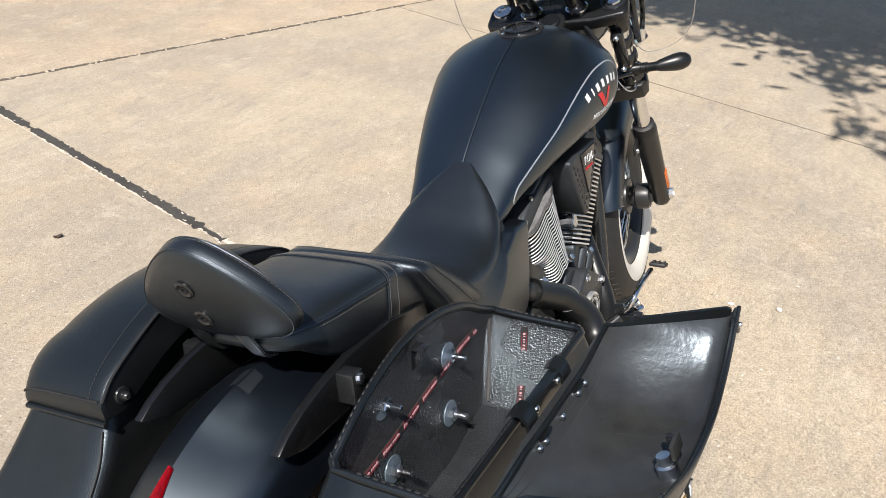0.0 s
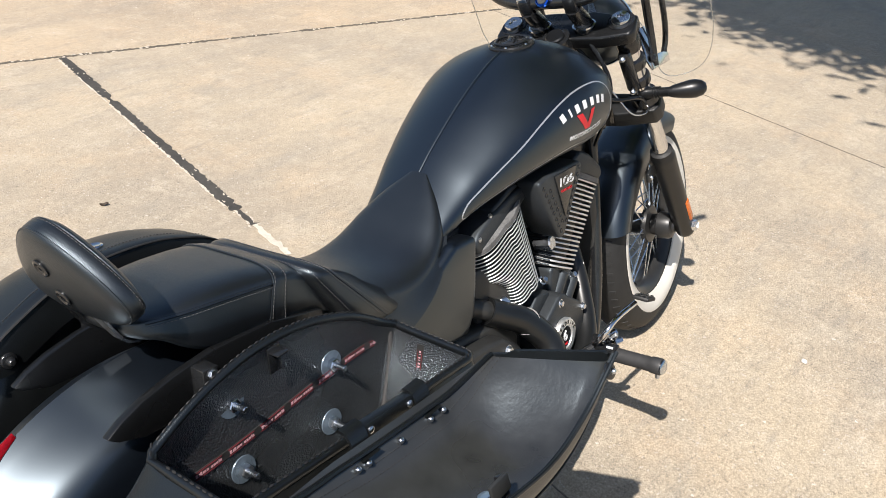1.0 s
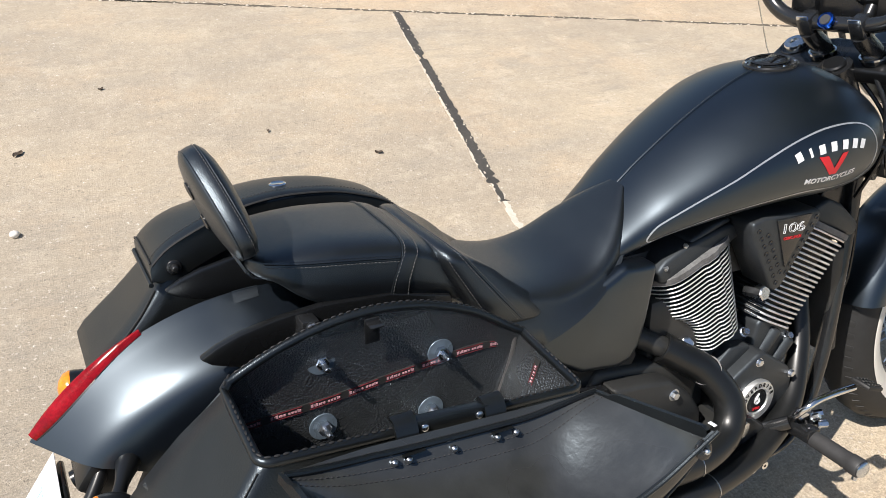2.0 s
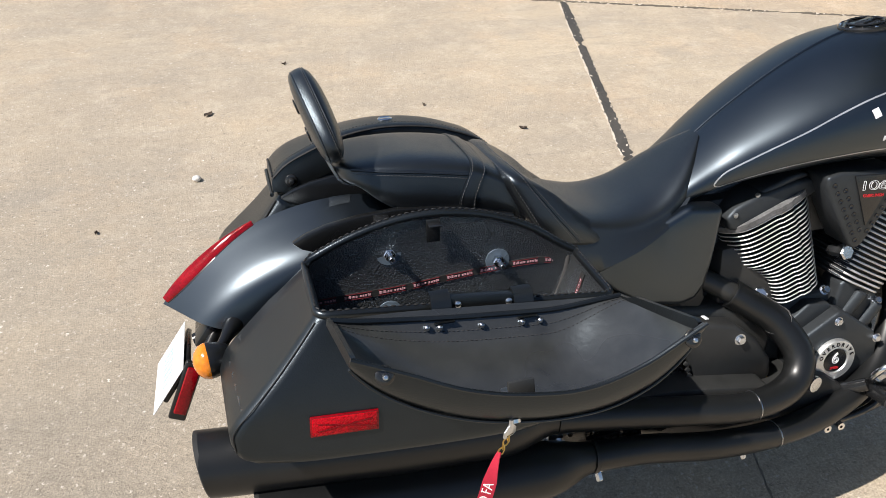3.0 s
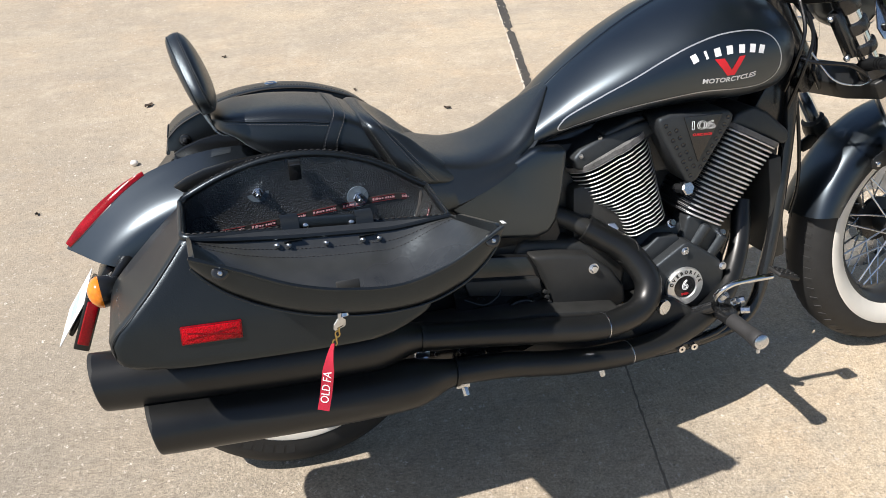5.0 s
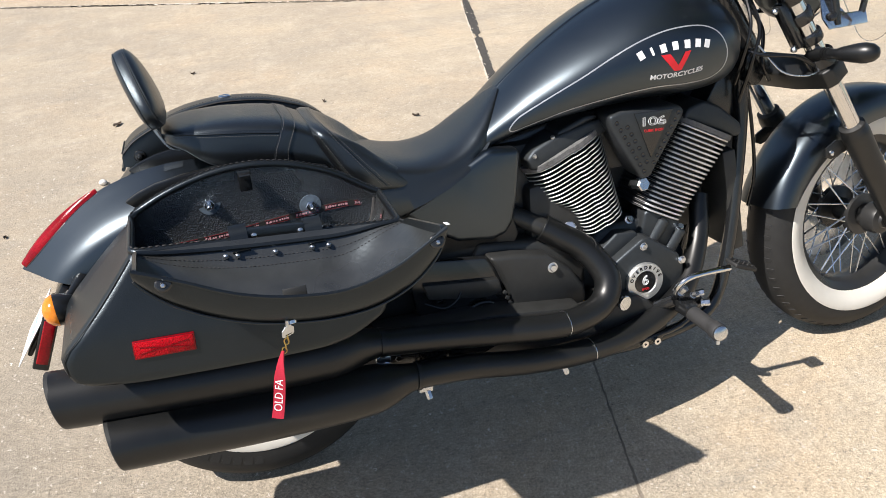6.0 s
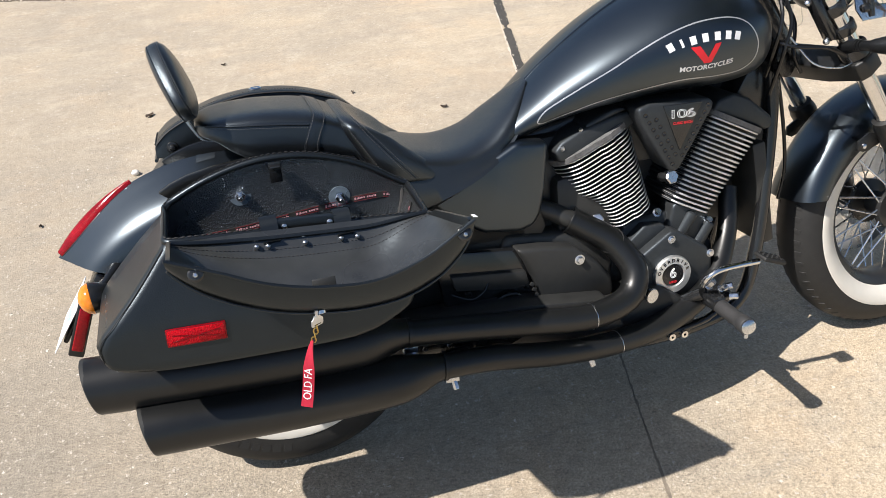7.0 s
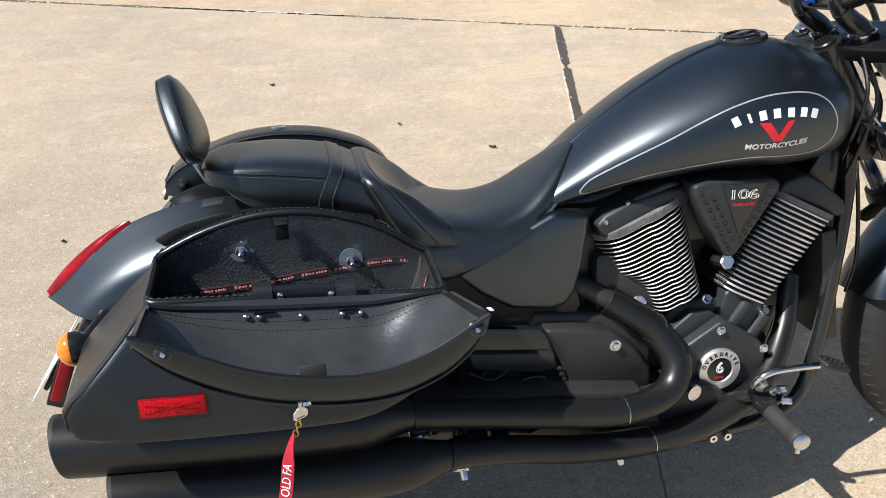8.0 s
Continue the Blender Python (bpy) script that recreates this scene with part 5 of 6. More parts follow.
for a in (9, -9):
    part("reflector_rib", box((-0.049, -0.3948, 0.560), (0.080, 0.0012, 0.0016), 0.0004, (0, 3 + a, 0)), RED_LENS, refl)

# -- fittings of the closed bag --
knob_at = (-0.053, 0.166, 0.748)
part("snap_stud", merge(bolt(knob_at, (0, -1, 0), 0.013, 0.004, False), bolt((knob_at[0], knob_at[1] - 0.004, knob_at[2]), (0, -1, 0), 0.007, 0.010, False)), SATIN_BLACK, lid_l, "dark round snap stud")
part("lock", merge(lathe([(0, -0.002), (0.0150, -0.002), (0.0150, 0.002), (0.012, 0.0036), (0.010, 0.0024), (0, 0.0026)], (0.147, 0.225, 0.8345), (0, 0.02, 1), 28)), CHROME, lid_l, "round chrome lock")
sheet = closed_sheet()
part("lid_piping", tube([r[2] + Vector((0, -0.0012, 0.0012)) for r in sheet[3:-3]][::2], 0.0022, 6, 2), BLACK_THREAD, lid_l)
stitches([r[4] + Vector((0, 0.001, 0.0008)) for r in sheet[3:-3]], lid_l, GREY_THREAD, 0.0065, 0.0042, 0.0007)
rear_edge = [p + Vector((-0.0010, 0, 0.0004)) for p in sheet[3]][3:18]
part("lid_piping", tube(rear_edge, 0.0018, 6, 1), BLACK_THREAD, lid_l)
part("lid_lip", tube([Vector((-0.0925, y, 0.7245)) for y in (0.164, 0.20, 0.25, 0.29, 0.326)], 0.0042, 8, 2), BAG_LEATHER, lid_l, "rolled lip round the lid")
part("rim_binding", tube([MIRROR @ (p + Vector((0, 0, 0.001))) for p in bag_ring(0.02, -0.002)], 0.004, 8, 0, closed=True), BAG_LEATHER, bag_l)
seam_l = [MIRROR @ (bag_ring(k, slant=0.0)[0] + Vector((-0.001, 0.002, 0))) for k in (0.08, 0.25, 0.45, 0.65, 0.85, 0.97)]
part("corner_seam", tube(seam_l, 0.0018, 6, 4), BLACK_THREAD, bag_l)

# -- key with a red tag in the lock of the open lid --


def placed_flat(m):
    """The dark slot at the foot of the key's bow."""
    bm = box((0, 0, -0.0085), (0.014, 0.0034, 0.0022), 0.0005)
    bm.transform(m)
    return bm


KEY = BIKE @ Vector((0.143, -0.563, 0.640))
key = thing("key", Matrix.Translation(KEY), "steel key with a red webbing tag hanging from the saddlebag lock", "key")
kn = Vector((-0.05, -0.05, -1)).normalized()
part("key_blade", tube([kn * 0.001, kn * 0.014], 0.0026, 8, 0), STEEL, key)
kr = Matrix.Translation(kn * 0.019) @ pose(0, 0, 0, 0, 4, 28) @ Matrix.Scale(0.86, 4)
bow = prism([(-0.006, 0.010), (0.006, 0.010), (0.008, 0.006), (0.0125, 0.002), (0.0128, -0.009), (0.010, -0.012), (-0.010, -0.012), (-0.0128, -0.009), (-0.0125, 0.002), (-0.008, 0.006)], -0.0014, 0.0014, 0.0006)
bow.transform(kr)
part("key_bow", bow, STEEL, key, "squarish steel key bow")
part("bow_recess", placed_flat(kr), SATIN_BLACK, key)
k0 = kr @ Vector((-0.002, 0, -0.010))
links = []
for i in range(4):
    c = k0 + Vector((-0.0026 * i, 0.001 * (i % 2), -0.008 * i - 0.004))
    ringp = [c + (Vector((0.0035, 0, 0)) if i % 2 else Vector((0, 0.0035, 0))) * math.cos(a) + Vector((0, 0, 0.006)) * math.sin(a) for a in [2 * math.pi * j / 10 for j in range(10)]]
    links.append(tube(ringp, 0.0011, 6, 0, closed=True))
part("clasp", merge(*links), BRASS, key, "small brass clasp")
t0 = k0 + Vector((-0.010, 0, -0.028))
tag_dir = Vector((-0.22, -0.06, -1)).normalized()
tag_side = Vector((0.88, -0.42, -0.05)).normalized()


def tag_pt(u, v, h=0.0):
    """u down the tag, v across it."""
    tw = 0.9 * math.exp(-u / 0.03)
    sd = (Matrix.Rotation(tw, 3, tag_dir) @ tag_side)
    n = tag_dir.cross(sd).normalized()
    w = lerp(0.35, 1.0, min(1, max(0, u / 0.05)))
    bend = 0.004 * math.sin(u * 40)
    return t0 + tag_dir * u + sd * (v * w) + n * (bend + h)


part("webbing_tag", loft([[tag_pt(u, -0.0096, -0.0008), tag_pt(u, 0.0096, -0.0008), tag_pt(u, 0.0096, 0.0008), tag_pt(u, -0.0096, 0.0008)] for u in [0.132 * i / 24 for i in range(25)]]), RED_WEBBING, key, "red woven webbing strip")
word = lettering("OLD FA", 0.0195, lambda u, v, h: tag_pt(0.084 - u, -v, 0.0011 + h), 0.0003)
part("writing", word, WHITE_INK, key, "white woven letters")
word = lettering("OLD FA", 0.0195, lambda u, v, h: tag_pt(0.084 - u, v, -0.0011 - h), 0.0003)
part("writing", word, WHITE_INK, key, "white woven letters")

# ---- engine and frame ----


def cylinder_fins(top, axis2, fin2, length, count, wide, deep, name, label, wave=0.0, thick=0.17):
    """A finned barrel: plates square to its axis, black with bright machined rims."""
    ax = Vector((axis2[0], 0, axis2[1])).normalized()
    al = Vector((fin2[0], 0, fin2[1])).normalized()
    up = Vector((-al.z, 0, al.x))
    top = Vector(top)

    def outline(k, grow=0.0):
        wl, wr = wide(k)
        pts = []
        n = 44
        for i in range(n + 1):
            s = -1 + 2 * i / n
            a = (wl if s < 0 else wr) * s
            edge = (1 - abs(s) ** 5)
            y = -(deep * (0.62 + 0.38 * edge)) + wave * (1 - 2 * min(1.0, max(0.0, (0.20 - abs(s - 0.22)) / 0.07))) - grow * 0.6
            pts.append((a * (1 + grow * 8), y))
        return pts + [(wr, deep * 0.8), (-wl, deep * 0.8)]
    core = part(name, loft([[top - ax * (length * k) + al * a + Vector((0, y * 0.80 if y < 0 else y, 0)) for a, y in [(p[0] * 0.86, p[1]) for p in outline(k)]] for k in (0, 0.25, 0.5, 0.75, 1.0)]), DEEP_BLACK, bike, label)
    for i in range(count):
        k = (i + 0.5) / count
        pts = outline(k)
        c = top - ax * (length * k)
        h = length / count * thick
        rings = []
        for d, ins in ((-h, 0.0018), (-h * 0.7, 0.0006), (0, 0.0), (h * 0.7, 0.0006), (h, 0.0018)):
            rings.append([c + up * d + al * (a * (1 - ins * 4)) + Vector((0, y + (ins if y < 0 else 0), 0)) for a, y in pts])
        bm = loft(rings)
        bm.faces.ensure_lookup_table()
        bm.normal_update()
        for f in bm.faces:
            if len(f.verts) == 4 and abs(f.normal.dot(al)) < 0.82:
                f.material_index = 1
        ob = part("fin", bm, ENGINE_BLACK, core, sharp=70)
        ob.data.materials.append(FIN_METAL)
    rings = [[top + up * d + al * (a * 1.02) + Vector((0, y * 1.01, 0)) for a, y in outline(0)] for d in (-0.002, 0.003, 0.010)]
    part("head_plate", loft(rings), CAST_GREY, core, "rough grey cast head plate")
    return core


rear_left = table([(-0.1, 0.096), (0.0, 0.098), (0.38, 0.098), (0.50, 0.080), (0.65, 0.060), (0.80, 0.056), (1.0, 0.055), (1.1, 0.055)])
cylinder_fins((0.824, 0, 0.666), (-0.41, 0.91), (0.92, 0.392), 0.208, 21, lambda k: (rear_left(k)[0], lerp(0.098, 0.060, k)), 0.118, "rear_cylinder", "finned black cylinder with bright fin edges", 0.0017, 0.145)
cylinder_fins((1.175, 0, 0.650), (0.57, 0.82), (0.885, -0.466), 0.218, 20, lambda k: (lerp(0.082, 0.062, k), lerp(0.080, 0.068, k)), 0.116, "front_cylinder", "finned black cylinder with bright fin edges", 0.0, 0.22)
rear_head = part("rocker_cover", prism([(0.728, 0.664), (0.733, 0.640), (0.760, 0.634), (0.883, 0.676), (0.926, 0.700), (0.924, 0.716), (0.900, 0.724), (0.872, 0.722), (0.790, 0.702), (0.745, 0.682)], -0.106, 0.09, 0.008, 3), ENGINE_BLACK, bike, "black cast rocker cover")
part("rocker_ridge", prism([(0.800, 0.695), (0.880, 0.722), (0.905, 0.728), (0.890, 0.736), (0.866, 0.734), (0.806, 0.712)], -0.100, 0.08, 0.006, 3), ENGINE_BLACK, rear_head)
for p in ((0.746, -0.104, 0.668), (0.792, -0.100, 0.700)):
    part("bolt", bolt(p, (-0.3, -0.4, 0.9), 0.005, 0.006), STEEL, rear_head)
part("rocker_cover", prism([(1.110, 0.688), (1.125, 0.712), (1.165, 0.722), (1.205, 0.704), (1.262, 0.655), (1.268, 0.632), (1.252, 0.622)], -0.100, 0.09, 0.008, 3), ENGINE_BLACK, bike, "black cast rocker cover")
# inside mass that closes the view between the barrels
part("crankcase", prism([(0.86, 0.40), (0.90, 0.46), (1.00, 0.47), (1.08, 0.43), (1.13, 0.36), (1.12, 0.24), (1.04, 0.19), (0.90, 0.19), (0.82, 0.26), (0.80, 0.34)], -0.085, 0.12, 0.012, 3), ENGINE_BLACK, bike, "black cast crankcase")
part("intake_box", box((0.985, 0.0, 0.665), (0.20, 0.14, 0.15), 0.02), DEEP_BLACK, bike)
part("transmission", prism([(0.55, 0.40), (0.60, 0.50), (0.80, 0.47), (0.86, 0.40), (0.84, 0.26), (0.62, 0.25), (0.55, 0.30)], -0.11, 0.12, 0.015, 3), DEEP_BLACK, bike)
part("frame_backbone", tube([(0.42, 0, 0.60), (0.60, 0, 0.655), (0.90, 0, 0.715), (1.20, 0, 0.77), (1.26, 0, 0.85)], 0.035, 16, 5), SATIN_BLACK, bike)
for s in (-1, 1):
    part("downtube", tube([(1.285, 0.055 * s, 0.80), (1.29, 0.06 * s, 0.66), (1.272, 0.075 * s, 0.50), (1.245, 0.09 * s, 0.34), (1.20, 0.10 * s, 0.21), (1.10, 0.11 * s, 0.17), (0.90, 0.12 * s, 0.165), (0.62, 0.12 * s, 0.20)], 0.016, 14, 5), SATIN_BLACK, bike, "gloss black frame downtube")
    part("swingarm", tube([(0.62, 0.11 * s, 0.33), (0.35, 0.115 * s, 0.33), (0.08, 0.115 * s, 0.32)], 0.026, 14, 4), DEEP_BLACK, bike)
part("frame_gusset", prism([(1.20, 0.70), (1.26, 0.80), (1.30, 0.80), (1.305, 0.66), (1.285, 0.60)], -0.05, 0.05, 0.006), SATIN_BLACK, bike)
part("battery_box", box((0.54, 0.0, 0.57), (0.26, 0.20, 0.20), 0.02), DEEP_BLACK, bike)
part("rear_subframe", prism([(0.16, 0.60), (0.40, 0.60), (0.66, 0.66), (0.70, 0.50), (0.62, 0.36), (0.44, 0.34), (0.24, 0.37)], -0.100, -0.086, 0.004), DEEP_BLACK, bike)
part("seat_post", box((0.72, 0.02, 0.56), (0.16, 0.16, 0.26), 0.02), DEEP_BLACK, bike)
part("radiator", box((1.262, 0.0, 0.46), (0.035, 0.17, 0.26), 0.006, (0, -8, 0)), DEEP_BLACK, bike)

# side cover under the seat
part("side_cover", prism([(0.705, 0.700), (0.700, 0.660), (0.692, 0.600), (0.680, 0.545), (0.662, 0.518), (0.63, 0.510), (0.55, 0.522), (0.49, 0.560), (0.44, 0.610), (0.47, 0.640), (0.56, 0.670), (0.635, 0.708)], -0.132, -0.085, 0.012, 3), BLACK_PAINT, bike, "satin black side panel")

# primary cover with its badge
case = part("engine_cover", prism([(0.985, 0.440), (1.000, 0.440), (1.080, 0.382), (1.092, 0.352), (1.090, 0.300), (1.058, 0.240), (1.000, 0.218), (0.925, 0.230), (0.898, 0.275), (0.892, 0.382)], -0.140, -0.07, 0.010, 3), ENGINE_BLACK, bike, "black cast engine side cover")
for p in ((0.986, -0.139, 0.421), (1.086, -0.139, 0.366), (0.902, -0.139, 0.372), (0.912, -0.139, 0.280)):
    part("bolt", bolt(p, (0, -1, 0), 0.0075, 0.007, True, 0.0095), STEEL, case)
BADGE = Vector((0.984, -0.1405, 0.336))
badge = part("badge", lathe([(0, 0.0), (0.046, 0.0), (0.047, 0.006), (0.045, 0.011), (0.029, 0.012), (0.0275, 0.0085), (0, 0.0085)], BADGE, (0, -1, 0), 48), BRUSHED, case, "brushed steel round badge")
part("badge_centre", lathe([(0, 0.009), (0.027, 0.009), (0.0265, 0.0095), (0, 0.0098)], BADGE, (0, -1, 0), 40), SATIN_BLACK, badge)


def on_badge(u, v, h):
    return BADGE + Vector((u, -0.0105 - h, v))


def curved_word(word, radius, a0, a1, size, h, flip=False):
    """Letters spread round the badge from a0 to a1 degrees."""
    bms = []
    for i, ch in enumerate(word):
        a = radians(lerp(a0, a1, i / (len(word) - 1)))
        turn = a - math.pi / 2
        c, s = math.cos(turn), math.sin(turn)
        ox, oz = radius * math.cos(a), radius * math.sin(a)
        bms.append(lettering(ch, size, lambda u, v, d, c=c, s=s, ox=ox, oz=oz: BADGE + Vector((ox + u * c - v * s, -h - d, oz + u * s + v * c)), 0.0003, 1.0, 0.0004))
    return merge(*bms)


part("writing", curved_word("OVERDRIVE", 0.037, 162, 18, 0.0115, 0.0122), SATIN_BLACK, badge, "dark engraved letters")
part("writing", outlined("6", 0.034, lambda u, v, h: on_badge(u, v + 0.004, h), 0.0010), WHITE_INK, badge, "white outlined figure")
part("writing", lettering("SPEED", 0.0072, lambda u, v, h: on_badge(u, v - 0.0175, h), 0.0004), RED_INK, badge, "small red letters")

# three-cornered cover between the barrels
tri_pts = [(0.902, 0.738), (0.930, 0.746), (1.068, 0.738), (1.082, 0.726), (1.078, 0.712), (1.000, 0.590), (0.985, 0.584), (0.972, 0.592), (0.904, 0.716)]
tri = part("breather_cover", prism(tri_pts, -0.150, -0.075, 0.007, 3), ENGINE_BLACK, bike, "black three-cornered cover with dimples")
part("face_panel", prism([(0.958, 0.737), (1.052, 0.733), (0.998, 0.632)], -0.1535, -0.149, 0.002), SATIN_BLACK, tri)
for i in range(8):
    t = i / 7
    for off in (0.0, 1.0):
        if off and i in (0, 7):
            continue
        x, z = lerp(0.922, 0.986, t) + 0.016 * off - 0.004, lerp(0.722, 0.604, t) + 0.004 * off + 0.0
        part("dimple", lathe([(0.0052, -0.001), (0.0052, 0.0007), (0.0044, 0.0012), (0.0034, 0.0005), (0, -0.0005)], (x, -0.150, z), (0, -1, 0), 14), GLOSS_BLACK, tri)
    x, z = lerp(1.066, 1.006, t), lerp(0.722, 0.620, t)
    part("dimple", lathe([(0.0052, -0.001), (0.0052, 0.0007), (0.0044, 0.0012), (0.0034, 0.0005), (0, -0.0005)], (x, -0.150, z), (0, -1, 0), 14), GLOSS_BLACK, tri)
place106 = lambda u, v, h: (1.008 + u, -0.1540 - h, 0.713 + v - 0.06 * u)
part("writing", outlined("106", 0.029, lambda u, v, h: place106(u * 1.70 - 0.006, v * 0.9, h), 0.00048, 0.86), WHITE_INK, tri, "silver outlined figures")
part("writing", lettering("CUBIC INCH", 0.0078, lambda u, v, h: place106(u * 1.05 - 0.004, v - 0.0195, h), 0.0003, 1.0, 0.0002), RED_INK, tri, "small red letters")
part("breather_bolt", merge(lathe([(0, -0.03), (0.012, -0.03), (0.012, 0.0), (0.017, 0.0), (0.017, 0.014), (0.014, 0.017), (0, 0.017)], (1.002, -0.098, 0.556), (0.1, -0.9, 0.25), 6)), STEEL, bike, "large zinc hexagon bolt")
part("header_bolt", merge(lathe([(0, -0.03), (0.010, -0.03), (0.010, 0.0), (0.015, 0.0), (0.015, 0.014), (0.012, 0.017), (0, 0.017)], (0.826, -0.090, 0.483), (-0.2, -0.8, 0.5), 6)), STEEL, bike, "large zinc hexagon bolt")
for p in ((0.866, -0.105, 0.448), (0.968, -0.105, 0.478), (1.100, -0.105, 0.432)):
    part("case_bolt", bolt(p, (0, -0.8, 0.6), 0.008, 0.012, True, 0.010), STEEL, bike)
part("cylinder_foot", prism([(0.99, 0.405), (1.01, 0.485), (1.035, 0.50), (1.105, 0.445), (1.075, 0.385), (1.03, 0.39)], -0.105, -0.04, 0.008, 3), ENGINE_BLACK, bike)
for q in ((1.048, 0.452), (1.092, 0.418)):
    part("cast_boss", lathe([(0, 0), (0.015, 0), (0.014, 0.05), (0.010, 0.054), (0, 0.054)], (q[0] - 0.015, -0.100, q[1] - 0.035), (0.5, -0.1, 0.85), 18), ENGINE_BLACK, bike)
part("case_shelf", prism([(0.872, 0.405), (0.935, 0.455), (0.985, 0.448), (1.0, 0.405), (0.905, 0.37)], -0.112, -0.06, 0.006, 2), ENGINE_BLACK, bike)
# knurled oil cap
cap = part("oil_cap", lathe([(0, 0), (0.015, 0), (0.016, 0.012), (0.013, 0.014), (0.014, 0.050), (0, 0.050)], (0.893, -0.14, 0.322), (0.25, -0.96, -0.05), 14), DEEP_BLACK, bike, "black knurled cap with a steel button")
part("cap_button", lathe([(0, 0.050), (0.0165, 0.050), (0.0175, 0.053), (0.0165, 0.058), (0, 0.0585)], (0.893, -0.14, 0.322), (0.25, -0.96, -0.05), 28), STEEL, cap)
# drive cover ahead of the rear wheel
drive = part("drive_cover", prism([(0.610, 0.478), (0.670, 0.472), (0.745, 0.457), (0.800, 0.412), (0.832, 0.366), (0.836, 0.329), (0.806, 0.298), (0.735, 0.304), (0.662, 0.326), (0.650, 0.385), (0.628, 0.445)], -0.150, -0.105, 0.010, 3), COVER_BLACK, bike, "matte powder-coated drive cover")
part("bolt", bolt((0.755, -0.149, 0.425), (0, -1, 0), 0.0085, 0.009, True, 0.012), STEEL, drive)
part("bolt", bolt((0.826, -0.140, 0.322), (0, -1, 0), 0.006, 0.007, True), BRASS, drive)
for p, r in (((0.590, -0.135, 0.347), 0.008), ((0.495, -0.135, 0.395), 0.010), ((0.625, -0.125, 0.40), 0.008), ((0.640, -0.13, 0.455), 0.007)):
    part("frame_bolt", bolt(p, (0, -1, 0), r, 0.010, True, r * 1.35), STEEL if p[0] > 0.55 else SATIN_BLACK, bike)
part("frame_plate", prism([(0.43, 0.50), (0.63, 0.47), (0.66, 0.36), (0.60, 0.28), (0.45, 0.33)], -0.132, -0.11, 0.005), SATIN_BLACK, bike)
# added filler: keeps slivers of sun from passing under the engine
part("under_engine_block", prism([(0.62, 0.33), (0.66, 0.21), (0.80, 0.185), (1.02, 0.185), (1.04, 0.25), (0.95, 0.32)], -0.172, -0.08, 0.01), DEEP_BLACK, bike, "black filler block added under the engine to stop sun slivers")
# added filler behind the pipes: shuts out sunlight and lit ground between them
part("pipe_gap_block", prism([(0.34, 0.375), (0.60, 0.37), (0.80, 0.34), (0.84, 0.26), (0.60, 0.255), (0.42, 0.275)], -0.200, -0.10, 0.01), DEEP_BLACK, bike, "black filler block added behind the exhaust pipes to close light gaps")
part("engine_casting", prism([(0.78, 0.42), (1.32, 0.36), (1.335, 0.60), (1.310, 0.76), (0.90, 0.70), (0.80, 0.62)], 0.02, 0.10, 0.01), DEEP_BLACK, bike, "black castings behind the cylinders")
part("engine_mount", box((0.80, -0.02, 0.50), (0.14, 0.15, 0.20), 0.02), DEEP_BLACK, bike)
for i in range(5):
    part("cover_rib", box((0.640 + 0.0045 * i, -0.151, 0.392 - 0.0135 * i), (0.010, 0.004, 0.0085), 0.001, (0, 35, 0)), STEEL if i > 2 else DEEP_BLACK, drive)
part("brake_line", tube([(0.54, -0.138, 0.350), (0.572, -0.140, 0.372), (0.606, -0.140, 0.372), (0.622, -0.138, 0.350), (0.612, -0.138, 0.326)], 0.0045, 8, 5), PLASTIC, bike, "black brake line")
part("spring_guide", lathe([(0.010, 0), (0.0165, 0.0), (0.0165, 0.006), (0.010, 0.006)], (0.590, -0.138, 0.347), (0, -1, 0), 20, close=True), DEEP_BLACK, bike)
part("frame_ledge", prism([(0.46, 0.446), (0.63, 0.424), (0.636, 0.392), (0.60, 0.386), (0.47, 0.410)], -0.146, -0.128, 0.004), COVER_BLACK, bike, "matte black frame casting")
part("cable", tube([(0.46, -0.140, 0.402), (0.50, -0.148, 0.386), (0.53, -0.148, 0.398), (0.545, -0.142, 0.420)], 0.0028, 8, 5), PLASTIC, bike, "black cable")

# exhaust clamps, joints and hanger
for p in ((0.339, -0.226, 0.352), (0.417, -0.236, 0.268)):
    cl = part("pipe_clamp", merge(box((p[0], p[1], p[2] - 0.006), (0.030, 0.016, 0.016), 0.002, (0, 4, 0))), STEEL, bike, "zinc pipe clamp")
    part("bolt", bolt((p[0] + 0.004, p[1] - 0.004, p[2] - 0.016), (0.1, -0.5, -0.85), 0.007, 0.016), STEEL, cl)
for i, (a, b, r) in enumerate((((0.333, -0.239, 0.3905), (0.341, -0.239, 0.3895), 0.031), ((0.393, -0.267, 0.3125), (0.401, -0.267, 0.3115), 0.030), ((0.742, -0.228, 0.3245), (0.746, -0.2275, 0.3243), 0.0288), ((0.835, -0.143, 0.452), (0.839, -0.141, 0.4475), 0.0305), ((0.805, -0.2165, 0.2378), (0.809, -0.2158, 0.2378), 0.0278))):
    if i in (2, 4):
        b = tuple(lerp(p, q, 0.4) for p, q in zip(a, b))
    part("pipe_band", tube([a, b], r + (0.0006 if i in (2, 4) else 0), 24, 0), STEEL if i in (2, 4) else PIPE_BLACK, bike)
part("hanger_plate", prism([(0.33, 0.36), (0.56, 0.345), (0.60, 0.31), (0.55, 0.29), (0.40, 0.285), (0.35, 0.33)], -0.215, -0.205, 0.002), SATIN_BLACK, bike)
for x, z in ((0.372, 0.334), (0.424, 0.33)):
    part("hanger_bolt", bolt((x, -0.216, z), (0, -1, 0), 0.007, 0.006), STEEL, bike)
part("hanger_bolt", bolt((0.499, -0.216, 0.303), (0, -1, 0), 0.013, 0.014, True, 0.018), SATIN_BLACK, bike)
